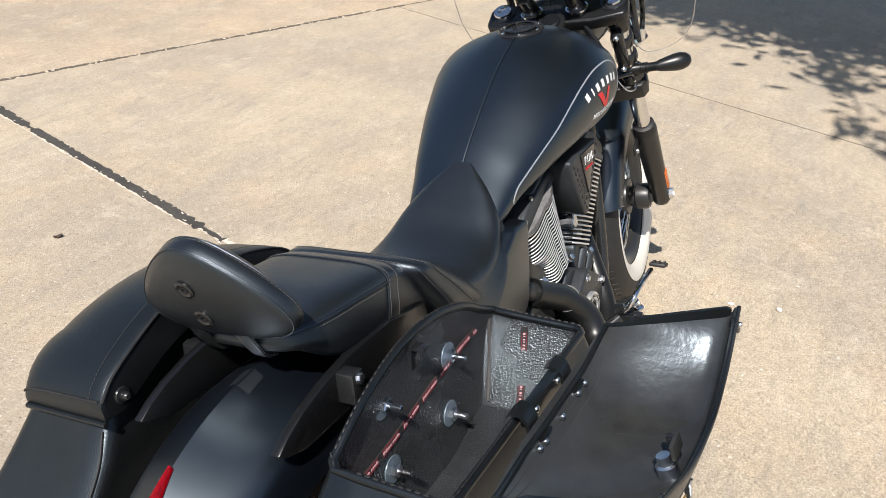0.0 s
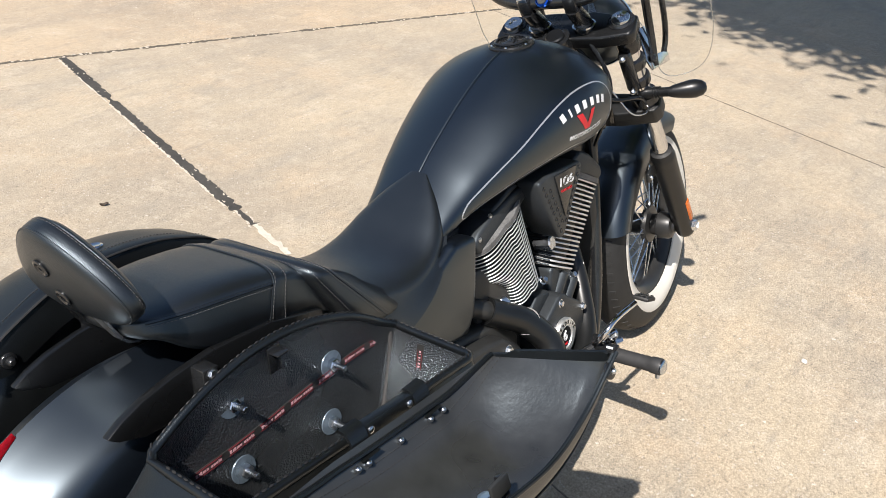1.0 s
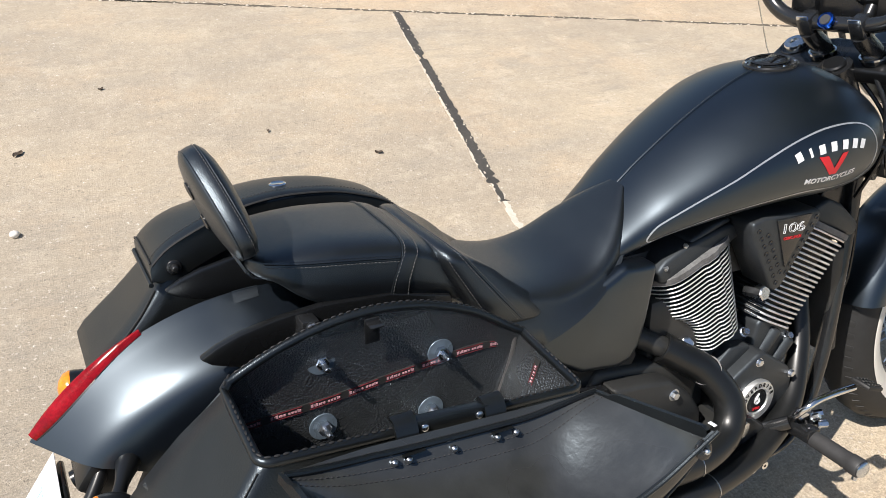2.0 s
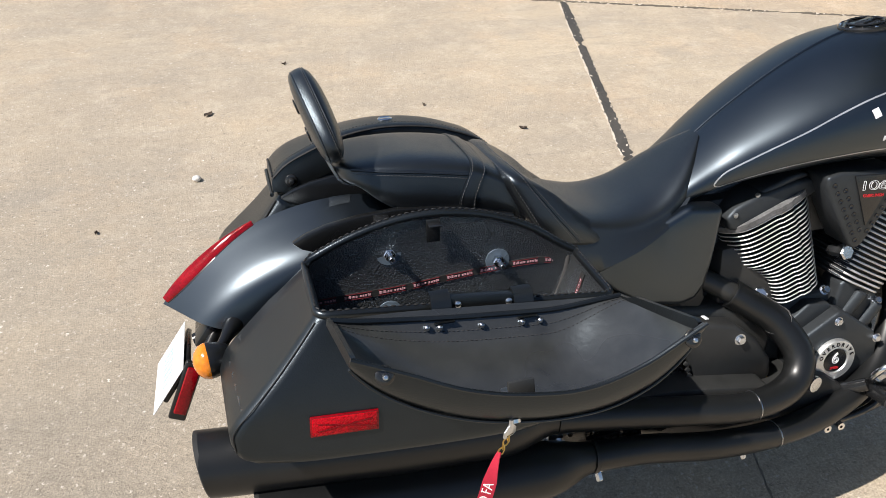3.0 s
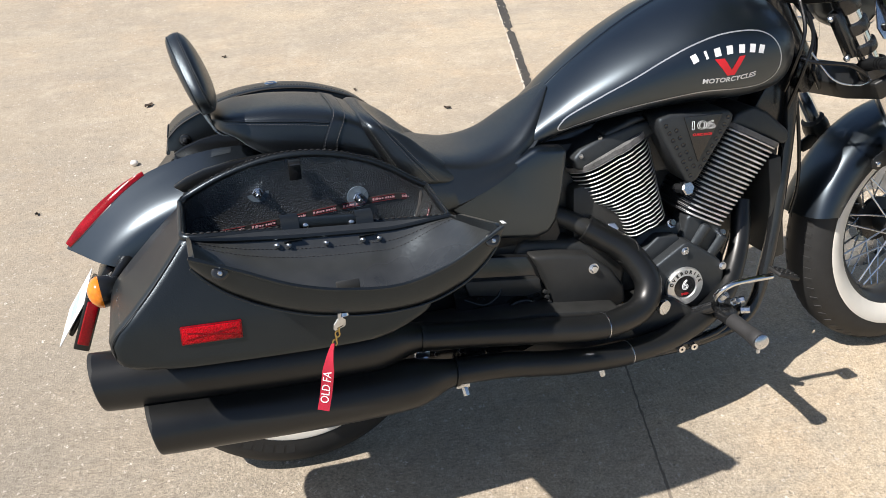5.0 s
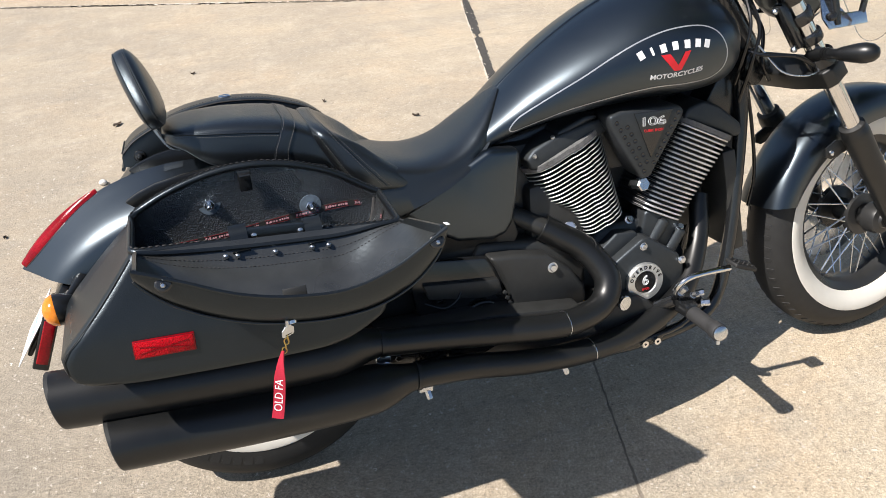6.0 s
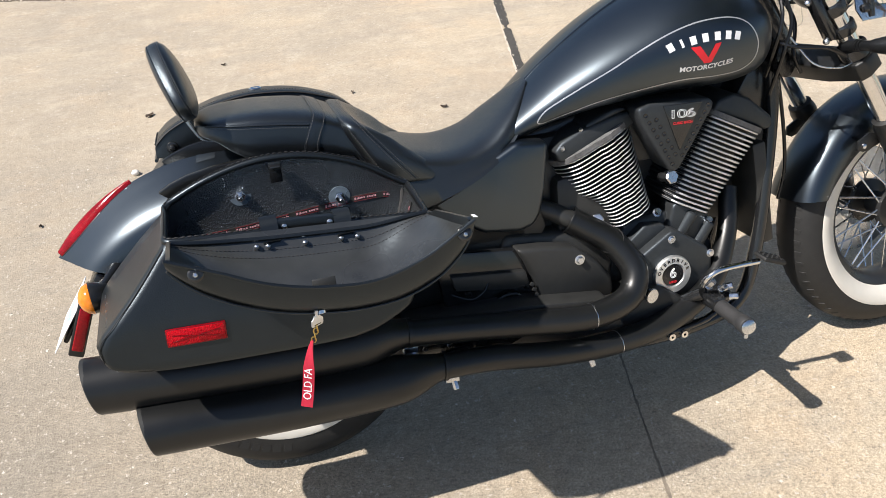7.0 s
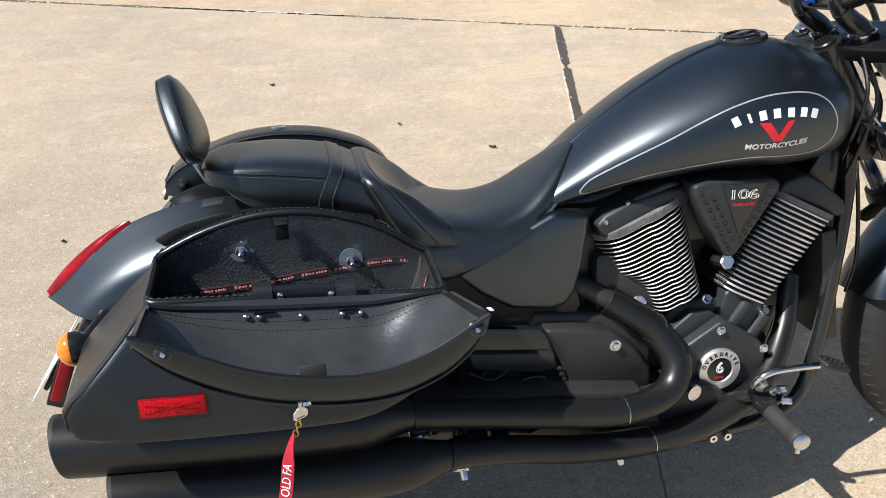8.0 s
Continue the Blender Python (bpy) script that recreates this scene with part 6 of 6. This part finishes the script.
ped = part("passenger_peg", tube([(0.41, -0.214, 0.300), (0.475, -0.218, 0.305)], 0.011, 12, 0), RUBBER, bike, "folded ribbed rubber passenger peg")
for i in range(7):
    part("peg_rib", tube([(0.410 + 0.0095 * i, -0.228, 0.300 + 0.0007 * i), (0.413 + 0.0095 * i, -0.2285, 0.316 + 0.0007 * i)], 0.0035, 6, 0), RUBBER, ped)
part("stand_bolt", bolt((0.746, -0.205, 0.205), (0.2, -0.3, -0.9), 0.007, 0.018, True, 0.010), STEEL, bike)
# lower rail with two chrome sleeves
part("lower_rail", tube([(0.83, -0.165, 0.200), (0.95, -0.168, 0.198), (1.06, -0.172, 0.215), (1.12, -0.16, 0.25)], 0.008, 10, 4), SATIN_BLACK, bike)
for x in (0.962, 0.994):
    part("rail_sleeve", lathe([(0.003, 0.012), (0.0085, 0.012), (0.0085, -0.02), (0.003, -0.02)], (x, -0.176, 0.196), (0, -1, 0), 18, close=True), CHROME, bike, "chrome sleeve")
# foot peg and brake pedal
peg = part("foot_peg", lathe([(0, -0.005), (0.012, -0.005), (0.0165, 0.0), (0.0172, 0.008), (0.0165, 0.012), (0.0172, 0.018), (0.0165, 0.022), (0.0172, 0.028), (0.0165, 0.032), (0.0172, 0.040), (0.0165, 0.044), (0.0172, 0.052), (0.0165, 0.058), (0.0172, 0.066), (0.0165, 0.072), (0.0175, 0.08), (0.0165, 0.086), (0.019, 0.092), (0.0195, 0.114), (0.018, 0.117), (0, 0.117)], (1.047, -0.246, 0.284), (-0.07, -1, 0.06), 24), GREY_RUBBER, bike, "ribbed grey-black rubber foot peg")
part("peg_end", lathe([(0, 0.116), (0.0165, 0.116), (0.0165, 0.120), (0.014, 0.122), (0, 0.1225)], (1.047, -0.246, 0.284), (-0.07, -1, 0.06), 24), STEEL, peg)
part("peg_feeler", lathe([(0, 0), (0.005, 0), (0.005, 0.014), (0, 0.016)], (1.042, -0.350, 0.272), (0, 0, -1), 12), STEEL, peg)
part("peg_bracket", merge(box((1.045, -0.225, 0.290), (0.034, 0.05, 0.030), 0.006), box((1.06, -0.19, 0.285), (0.06, 0.07, 0.022), 0.006, (0, -20, 12)), tube([(1.03, -0.20, 0.30), (1.0, -0.16, 0.27), (1.0, -0.12, 0.25)], 0.014, 10, 3)), SATIN_BLACK, bike, "black foot peg bracket")
part("pedal_arm", tube([(1.040, -0.195, 0.300), (1.018, -0.222, 0.335), (1.022, -0.236, 0.357), (1.045, -0.241, 0.371), (1.085, -0.243, 0.374), (1.140, -0.248, 0.376)], 0.0068, 12, 6), CHROME, bike, "chrome brake pedal arm")
PAD = pose(1.158, -0.262, 0.384, 6, 24, 8)
pad = box((0, 0, 0), (0.066, 0.040, 0.010), 0.004)
pad.transform(PAD)
brake = part("brake_pedal", pad, RUBBER, bike, "black rubber brake pedal pad")
for i in range(4):
    for j in range(3):
        nub = box((-0.022 + 0.0148 * i, -0.012 + 0.012 * j, 0.006), (0.011, 0.006, 0.004), 0.001)
        nub.transform(PAD)
        part("pedal_nub", nub, RUBBER, brake)
for p, a, r, l in (((1.035, -0.215, 0.325), (0.2, -0.6, 0.7), 0.009, 0.022), ((1.075, -0.215, 0.312), (0.7, -0.5, 0.3), 0.008, 0.02), ((1.085, -0.225, 0.292), (0.8, -0.5, 0.1), 0.008, 0.018), ((1.058, -0.228, 0.318), (0.3, -0.7, 0.6), 0.007, 0.016)):
    part("linkage_bolt", bolt(p, a, r, l, True, r * 1.2), STEEL, bike)
part("side_stand", tube([(0.93, 0.12, 0.20), (0.90, 0.19, 0.13), (0.86, 0.285, 0.072)], [0.014, 0.013, 0.012], 12, 4), SATIN_BLACK, bike, "black side stand resting on the ground")

# ---- front end, turned a little to the left with the bars ----
FORK0 = Vector((1.307, 0.005, 0.981))


def fork(y, s, ahead=0.0):
    """A place s metres down a fork leg that stands y to the side; ahead: square to the leg."""
    return FORK0 + Vector((0, y, 0)) - RAKE * s + Vector((RAKE.z, 0, -RAKE.x)) * ahead


STEER_BACK = STEER.inverted()


def at_side(p, sgn):
    """A place of the right side of the turned front end, or its twin on the left."""
    u = STEER_BACK @ Vector(p)
    return STEER @ Vector((u.x, u.y if sgn < 0 else 0.01 - u.y, u.z))


def turned(bm):
    bm.transform(STEER)
    return bm


for sgn in (-1, 1):
    y = 0.137 * sgn
    leg = part("fork_tube", turned(tube([fork(y, -0.005), fork(y, 0.52)], 0.0215, 24, 0)), CHROME, bike, "polished chrome fork tube")
    for s0, s1, r in ((0.0, 0.035, 0.031), (0.050, 0.085, 0.0275), (0.115, 0.140, 0.0275), (0.172, 0.194, 0.0275), (0.232, 0.285, 0.033)):
        part("clamp_ring", turned(lathe([(0.02, 0), (r, 0.0), (r + 0.001, 0.003), (r + 0.001, s1 - s0 - 0.003), (r, s1 - s0), (0.02, s1 - s0)], fork(y, s1), RAKE, 24, close=True)), SATIN_BLACK, leg)
    part("fork_cap", turned(lathe([(0, 0.0), (0.0225, 0), (0.0225, 0.006), (0.021, 0.009), (0.010, 0.010), (0.009, 0.006), (0, 0.006)], fork(y, 0.0), RAKE, 24)), CHROME, leg, "chrome fork cap")
    slider = part("fork_slider", turned(tube([fork(y, 0.455), fork(y, 0.47), fork(y, 0.50), fork(y, 0.62), fork(y, 0.76), fork(y, 0.80), fork(y, 0.808)], [0.030, 0.0335, 0.033, 0.031, 0.029, 0.027, 0.020], 24, 3)), PIPE_BLACK, bike, "matte black fork slider")
    part("dust_seal", turned(lathe([(0.0215, 0), (0.030, 0.0), (0.030, 0.008), (0.0215, 0.012)], fork(y, 0.456), RAKE, 24)), RUBBER, slider)
    part("axle_nut", turned(lathe([(0, 0), (0.016, 0), (0.016, 0.012), (0.010, 0.014), (0.008, 0.006), (0, 0.006)], fork(y, 0.775) + Vector((0, 0.026 * sgn, 0)), (0, sgn, 0), 6)), STEEL, slider)
    o = fork(y, 0.70) + Vector((0, 0.027 * sgn, 0))
    rf = box((0, 0, 0), (0.022, 0.012, 0.085), 0.006, (0, 0, 0), 3)
    rf.transform(Matrix.Translation(o) @ Matrix.Rotation(-math.asin(0.52), 4, 'Y'))
    part("side_reflector", turned(rf), ORANGE_LENS, slider, "amber reflector")
    br = prism([(0, 0), (-0.055, 0.01), (-0.085, -0.005), (-0.088, -0.026), (-0.070, -0.034), (-0.02, -0.02)], -0.003, 0.003, 0.001)
    br.transform(Matrix.Translation(fork(y * 0.86, 0.50, 0.0)))
    fb = part("fender_bracket", turned(br), PIPE_BLACK, bike)
    part("bolt", turned(bolt(tuple(fork(y * 0.88, 0.50) + Vector((-0.072, 0.003 * sgn, -0.018))), (0, sgn, 0), 0.007, 0.005, False)), STEEL, fb)
    # turn signal
    root, neck, tip = (at_side(p, sgn) for p in ((1.425, -0.125, 0.793), (1.432, -0.200, 0.801), (1.474, -0.272, 0.808)))
    stem = part("signal_stem", tube([root, root.lerp(neck, 0.35), root.lerp(neck, 0.7), neck], [0.019, 0.014, 0.0115, 0.012], 14, 4), PLASTIC, bike, "black turn signal stalk")
    d1 = (neck - root).normalized()
    for k in range(3):
        part("stem_ring", lathe([(0.010, -0.0015), (0.0146, -0.0015), (0.0146, 0.0015), (0.010, 0.0015)], root.lerp(neck, 0.45 + 0.09 * k), d1, 16, close=True), PLASTIC, stem)
    d = (tip - neck).normalized()
    l = (tip - neck).length
    part("turn_signal", lathe([(0, -0.010), (0.010, -0.008), (0.015, 0.004), (0.0190, l * 0.30), (0.0220, l * 0.52), (0.0222, l * 0.68), (0.0185, l * 0.86), (0.0105, l * 0.97), (0, l)], neck, d, 28), PLASTIC, stem, "black bullet turn signal")
    ahead = (STEER.to_3x3() @ Vector((0.93, 0.36 * sgn, -0.05))).normalized()
    part("signal_lens", lathe([(0.0150, 0.004), (0.0155, 0.0175), (0.012, 0.0225), (0.006, 0.024), (0, 0.0245)], neck + d * (l * 0.66), ahead, 28), AMBER_LENS, stem, "amber lens")
    # windshield arm
    a0 = fork(y, 0.12, 0.03)
    blk = part("windshield_clamp", turned(merge(box(tuple(fork(y, 0.125, -0.036)), (0.024, 0.030, 0.118), 0.008, (0, -31, 0)))), SATIN_BLACK, bike, "black windshield clamp")
    for s in (0.075, 0.18):
        part("bolt", turned(bolt(tuple(fork(y - 0.012 * 0, s, -0.05)), (-0.8, 0.3 * sgn, 0.4), 0.007, 0.007, False)), STEEL, blk)
    pts = [at_side(p, sgn) for p in ((1.475, -0.140, 0.852), (1.468, -0.134, 0.905), (1.452, -0.130, 0.965), (1.425, -0.128, 1.05), (1.40, -0.128, 1.13))]
    arm = part("windshield_arm", tube(pts, [0.008, 0.009, 0.010, 0.010, 0.009], 10, 4), SATIN_BLACK, bike, "black windshield arm")
    pts = [at_side(p, sgn) for p in ((1.548, -0.128, 0.862), (1.553, -0.130, 0.905), (1.540, -0.130, 0.965), (1.505, -0.130, 1.03), (1.43, -0.130, 1.09))]
    part("windshield_stay", tube(pts, 0.0075, 10, 4), SATIN_BLACK, bike, "black curved windshield stay")
    plate = prism([(1.452, 0.843), (1.556, 0.845), (1.556, 0.873), (1.500, 0.875), (1.488, 0.890), (1.478, 0.950), (1.442, 0.950), (1.438, 0.870)], -0.0025, 0.0025, 0.0012)
    plate.transform(Matrix.Translation((0, -0.136, 0)) @ Matrix.Translation((0, 0, 0.86)) @ Matrix.Rotation(radians(-20), 4, 'X') @ Matrix.Translation((0, 0, -0.86)))
    for v in plate.verts:
        v.co = at_side(v.co, sgn)
    part("arm_plate", plate, CHROME, arm, "chrome bracket plate")
    part("bolt", bolt(tuple(at_side((1.458, -0.141, 0.872), sgn)), tuple(at_side((1.458, -1.141, 1.236), sgn) - at_side((1.458, -0.141, 0.872), sgn)), 0.010, 0.008, False), SATIN_BLACK, arm)

# triple clamps
up = prism([(-0.175, -0.020), (-0.168, -0.035), (-0.10, -0.045), (0.10, -0.045), (0.168, -0.035), (0.175, -0.020), (0.172, 0.030), (0.12, 0.036), (0.06, 0.050), (-0.06, 0.050), (-0.12, 0.036), (-0.172, 0.030)], 0.0, 0.034, 0.007, 3)
TO_CLAMP = Matrix(((0, RAKE.x, RAKE.z, 0), (1, 0, 0, 0), (0, RAKE.z, -RAKE.x, 0), (0, 0, 0, 1)))
up.transform(Matrix.Translation(fork(0, 0.036, -0.01)) @ TO_CLAMP)
part("upper_triple_clamp", turned(up), PLASTIC, bike, "gloss black upper fork clamp")
low = prism([(-0.178, -0.010), (-0.168, -0.030), (-0.08, -0.045), (0.08, -0.045), (0.168, -0.030), (0.178, -0.010), (0.172, 0.032), (0.12, 0.030), (-0.12, 0.030), (-0.172, 0.032)], 0.0, 0.046, 0.005, 3)
low.transform(Matrix.Translation(fork(0, 0.305, -0.005)) @ TO_CLAMP)
part("lower_triple_clamp", turned(low), PIPE_BLACK, bike, "black lower fork clamp")
part("steering_neck", tube([STEM + RAKE * 0.01, STEM - RAKE * 0.24], 0.034, 20, 0), SATIN_BLACK, bike)
part("stem_nut", turned(lathe([(0, 0), (0.023, 0), (0.023, 0.005), (0.020, 0.008), (0, 0.008)], STEM + RAKE * 0.010, RAKE, 28)), PLASTIC, bike, "dull round steering stem cap")
# risers, clamp and bars
for sgn in (-1, 1):
    y = 0.056 * sgn
    r0 = fork(y, 0.0, -0.022)
    rs = part("riser", turned(tube([r0, r0 + Vector((-0.012, 0, 0.020)), r0 + Vector((-0.040, 0, 0.040)), r0 + Vector((-0.058, 0, 0.056))], [0.024, 0.021, 0.0195, 0.019], 20, 4)), SATIN_BLACK, bike, "black curved handlebar riser")
    part("riser_ring", turned(lathe([(0.024, -0.002), (0.0275, -0.001), (0.0275, 0.003), (0.024, 0.004)], r0 + Vector((-0.003, 0, 0.007)), (-0.3, 0, 0.95), 24)), CHROME, rs)
    part("bar_clamp", turned(merge(box(tuple(r0 + Vector((-0.060, 0, 0.070))), (0.040, 0.032, 0.042), 0.007, (0, -30, 0)))), SATIN_BLACK, rs)
    part("clamp_lid", turned(box(tuple(r0 + Vector((-0.081, 0, 0.074))), (0.004, 0.026, 0.026), 0.002, (0, -28, 0))), CHROME, rs, "chrome clamp face")
bar_c = fork(0, 0.0, -0.022) + Vector((-0.060, 0, 0.072))
bar = part("handlebar", turned(tube([bar_c + Vector((0.02, -0.42, 0.42)), bar_c + Vector((0.02, -0.36, 0.34)), bar_c + Vector((0.0, -0.20, 0.11)), bar_c + Vector((0, -0.12, 0.015)), bar_c, bar_c + Vector((0, 0.12, 0.015)), bar_c + Vector((0.0, 0.20, 0.11)), bar_c + Vector((0.02, 0.36, 0.34)), bar_c + Vector((0.02, 0.42, 0.42))], 0.0155, 18, 6)), SATIN_BLACK, bike, "black high-rise handlebar")
part("bar_knob", turned(merge(lathe([(0, 0), (0.014, 0), (0.0165, 0.003), (0.0165, 0.011), (0.014, 0.013), (0.0125, 0.011), (0, 0.011)], bar_c + Vector((-0.014, 0.006, 0.004)), (-0.85, 0, 0.5), 12))), BLUE_ANODISED, bar, "blue anodised knob")
part("knob_centre", turned(lathe([(0, 0.011), (0.0115, 0.011), (0.0105, 0.0135), (0.004, 0.014), (0, 0.013)], bar_c + Vector((-0.014, 0.006, 0.004)), (-0.85, 0, 0.5), 12)), GREY_RUBBER, bar)
gauge = part("speedometer", turned(merge(lathe([(0, -0.06), (0.03, -0.06), (0.048, -0.03), (0.050, 0.0), (0.047, 0.006), (0.043, 0.002), (0, 0.002)], bar_c + Vector((0.06, -0.045, 0.075)), (-0.75, 0, 0.66), 32), tube([bar_c + Vector((0.02, -0.05, 0.0)), bar_c + Vector((0.05, -0.05, 0.05))], 0.014, 10, 0))), PLASTIC, bike, "black round instrument pod")
part("dashboard_bracket", turned(merge(box(tuple(bar_c + Vector((0.045, 0.09, 0.05))), (0.05, 0.06, 0.11), 0.012), box(tuple(bar_c + Vector((0.045, -0.10, 0.045))), (0.045, 0.07, 0.10), 0.012), box(tuple(bar_c + Vector((0.05, 0.0, 0.03))), (0.03, 0.16, 0.06), 0.01))), PLASTIC, bike, "black switch and gauge housings")
# headlight
HL = fork(0, 0.13, 0.12)
lamp = part("headlight", turned(lathe([(0, -0.085), (0.03, -0.082), (0.06, -0.065), (0.080, -0.03), (0.087, 0.01), (0.089, 0.03)], HL, (0.97, 0, -0.2), 40)), BLACK_PAINT, bike, "black round headlight bowl")
part("trim_ring", turned(lathe([(0.084, 0.026), (0.092, 0.028), (0.0935, 0.036), (0.090, 0.044), (0.082, 0.046)], HL, (0.97, 0, -0.2), 40)), CHROME, lamp, "chrome trim ring")
part("lens", turned(lathe([(0.083, 0.040), (0.06, 0.050), (0.03, 0.055), (0, 0.056)], HL, (0.97, 0, -0.2), 40)), CLEAR, lamp)
part("headlight_bracket", turned(tube([fork(-0.06, 0.03, 0.02), HL + Vector((-0.02, 0, 0.07))], 0.012, 10, 0)), SATIN_BLACK, bike)
# cables and hoses
hoses = [
    [(1.285, -0.05, 0.96), (1.27, -0.11, 0.88), (1.255, -0.105, 0.80), (1.262, -0.07, 0.74)],
    [(1.30, -0.03, 0.96), (1.30, -0.10, 0.87), (1.275, -0.115, 0.80), (1.268, -0.08, 0.70)],
    [(1.31, 0.02, 0.95), (1.335, -0.06, 0.86), (1.31, -0.10, 0.79), (1.34, -0.09, 0.74)],
    [(1.25, -0.08, 0.83), (1.29, -0.125, 0.81), (1.36, -0.15, 0.80), (1.42, -0.14, 0.77)],
    [(1.30, -0.05, 0.78), (1.33, -0.05, 0.62), (1.345, -0.045, 0.50), (1.335, -0.04, 0.42)]]
for h in hoses:
    part("cable", tube(h, 0.0045, 8, 6), PLASTIC, bike, "black control cable")
part("cable", tube([(1.285, -0.12, 0.83), (1.33, -0.145, 0.77), (1.39, -0.15, 0.752), (1.43, -0.145, 0.756)], 0.0020, 8, 6), STEEL, bike, "bright braided cable")
part("horn", lathe([(0, -0.02), (0.03, -0.02), (0.042, 0.0), (0.042, 0.012), (0.02, 0.018), (0, 0.018)], (1.30, -0.075, 0.775), (0.4, -0.9, 0.1), 24), PLASTIC, bike, "black horn under the steering neck")
# brake caliper side of the wheel
part("brake_disc", turned(lathe([(0.075, 0.070), (0.145, 0.070), (0.145, 0.075), (0.075, 0.075)], AXLE, (0, 1, 0), 48, close=True)), STEEL, bike)
part("hub_cap", turned(lathe([(0, 0.118), (0.018, 0.118), (0.022, 0.112), (0.036, 0.108), (0.040, 0.098), (0.040, 0.070), (0.032, 0.065), (0.030, 0.045)], AXLE, (0, -1, 0), 28)), RIM_BLACK, bike, "black front hub cap")

# clear windshield with a notch over the headlight
shield_low = table([(0.0, 0.955), (0.05, 0.955), (0.095, 0.953), (0.113, 0.935), (0.125, 0.870), (0.137, 0.815), (0.155, 0.798), (0.18, 0.798), (0.22, 0.811), (0.255, 0.832), (0.28, 0.862), (0.296, 0.900), (0.305, 0.945)])


def shield_rows():
    rows = []
    for i in range(81):
        y = lerp(-0.305, 0.305, i / 80)
        a = abs(y)
        low = shield_low(a)[0]
        rows.append([Vector((1.552 - 0.72 * y * y - 0.42 * (z - 0.82), y, z)) for z in [lerp(low, 1.38 - 1.2 * a * a, j / 10) for j in range(11)]])
    return rows


def shield_edge():
    rows = shield_rows()
    return tube([r[0] for r in rows] + [rows[-1][4], rows[-1][7], rows[-1][10]] + [r[-1] for r in rows][-2::-1] + [rows[0][7], rows[0][4]], 0.0012, 8, 0, closed=True)


def shield():
    rows = shield_rows()
    back = [[p + Vector((-0.0035, 0, 0.001)) for p in r] for r in rows]
    bm = loft(rows, closed=False)
    loft(back, closed=False, bm=bm)
    edge = lambda R: [r[0] for r in R] + R[-1][1:] + [r[-1] for r in R][-2::-1] + R[0][-2:0:-1]
    e0, e1 = edge(rows), edge(back)
    loft([e0, e1], cap0=False, cap1=False, bm=bm)
    bmesh.ops.remove_doubles(bm, verts=bm.verts, dist=0.0001)
    return bm


glass = part("windshield", turned(shield()), CLEAR, bike, "clear acrylic windshield")
glass.visible_shadow = False
part("windshield_edge", turned(shield_edge()), ACRYLIC_EDGE, glass, "rounded acrylic edge")

# ---- a shade tree beside the driveway, out of view, whose leaves speckle the concrete ----


def shade_tree(base, height, crown_c, crown_r, seed, leaves):
    rng = random.Random(seed)
    t = thing("tree", Matrix.Translation(base), "leafy shade tree beside the driveway", "tree")
    crown_c = Vector(crown_c) - Vector(base)
    fork_p = Vector((0, 0, height * 0.42))
    part("trunk", tube([(0, 0, -0.05), (0.03, 0.02, height * 0.2), tuple(fork_p), tuple(crown_c)], [0.17, 0.13, 0.10, 0.03], 12, 4), BARK, t, "rough brown trunk")
    tips = []
    for i in range(11):
        a = 2 * math.pi * i / 11 + rng.uniform(-0.3, 0.3)
        r = crown_r * rng.uniform(0.55, 0.95)
        tip = crown_c + Vector((math.cos(a) * r, math.sin(a) * r, rng.uniform(-0.5, 0.8)))
        mid = fork_p.lerp(tip, 0.5) + Vector((0, 0, 0.25))
        part("limb", tube([tuple(fork_p), tuple(mid), tuple(tip)], [0.06, 0.035, 0.012], 8, 4), BARK, t)
        tips += [tip, mid.lerp(tip, 0.6)]
    tips += [crown_c.lerp(tip, 0.45) for tip in tips[::2]]
    # two long thin sprays reach out over the driveway
    sprays = [Vector((1.20, -0.90, 4.2)) - Vector(base), Vector((0.42, -1.08, 4.15)) - Vector(base)]
    part("limb", tube([tuple(crown_c), tuple(crown_c.lerp(sprays[0], 0.6) + Vector((0, 0, 0.2))), tuple(sprays[0]), tuple(sprays[1])], [0.04, 0.025, 0.014, 0.006], 8, 4), BARK, t)
    verts, faces = [], []
    for i in range(leaves):
        if i % 320 == 0:
            k = rng.random()
            c = sprays[0].lerp(sprays[1], 0.0 if k < 0.75 else 1.0) + Vector((rng.gauss(0, 0.15), rng.gauss(0, 0.10), rng.gauss(0, 0.05)))
        else:
            c = tips[rng.randrange(len(tips))] + Vector((rng.gauss(0, 0.30), rng.gauss(0, 0.30), rng.gauss(0, 0.25)))
        m = Euler((rng.uniform(-0.9, 0.9), rng.uniform(-0.9, 0.9), rng.uniform(0, 6.3))).to_matrix()
        l, w = rng.uniform(0.05, 0.085), rng.uniform(0.022, 0.036)
        k = len(verts)
        for p in ((-l, 0, 0), (-l * 0.2, -w, 0.008), (l, 0, -0.006), (-l * 0.2, w, 0.008)):
            verts.append(tuple(c + m @ Vector(p)))
        faces += [(k, k + 1, k + 2), (k, k + 2, k + 3)]
    me = bpy.data.meshes.new("crown")
    me.from_pydata(verts, [], faces)
    me.materials.append(LEAF)
    crown = tagged(new("crown", me), "uneven green crown of small leaves", kind="stuff")
    crown.parent = t
    return t


shade_tree((5.0, -3.3, -0.02), 5.2, (3.75, 0.30, 4.4), 2.15, 5, 46000)
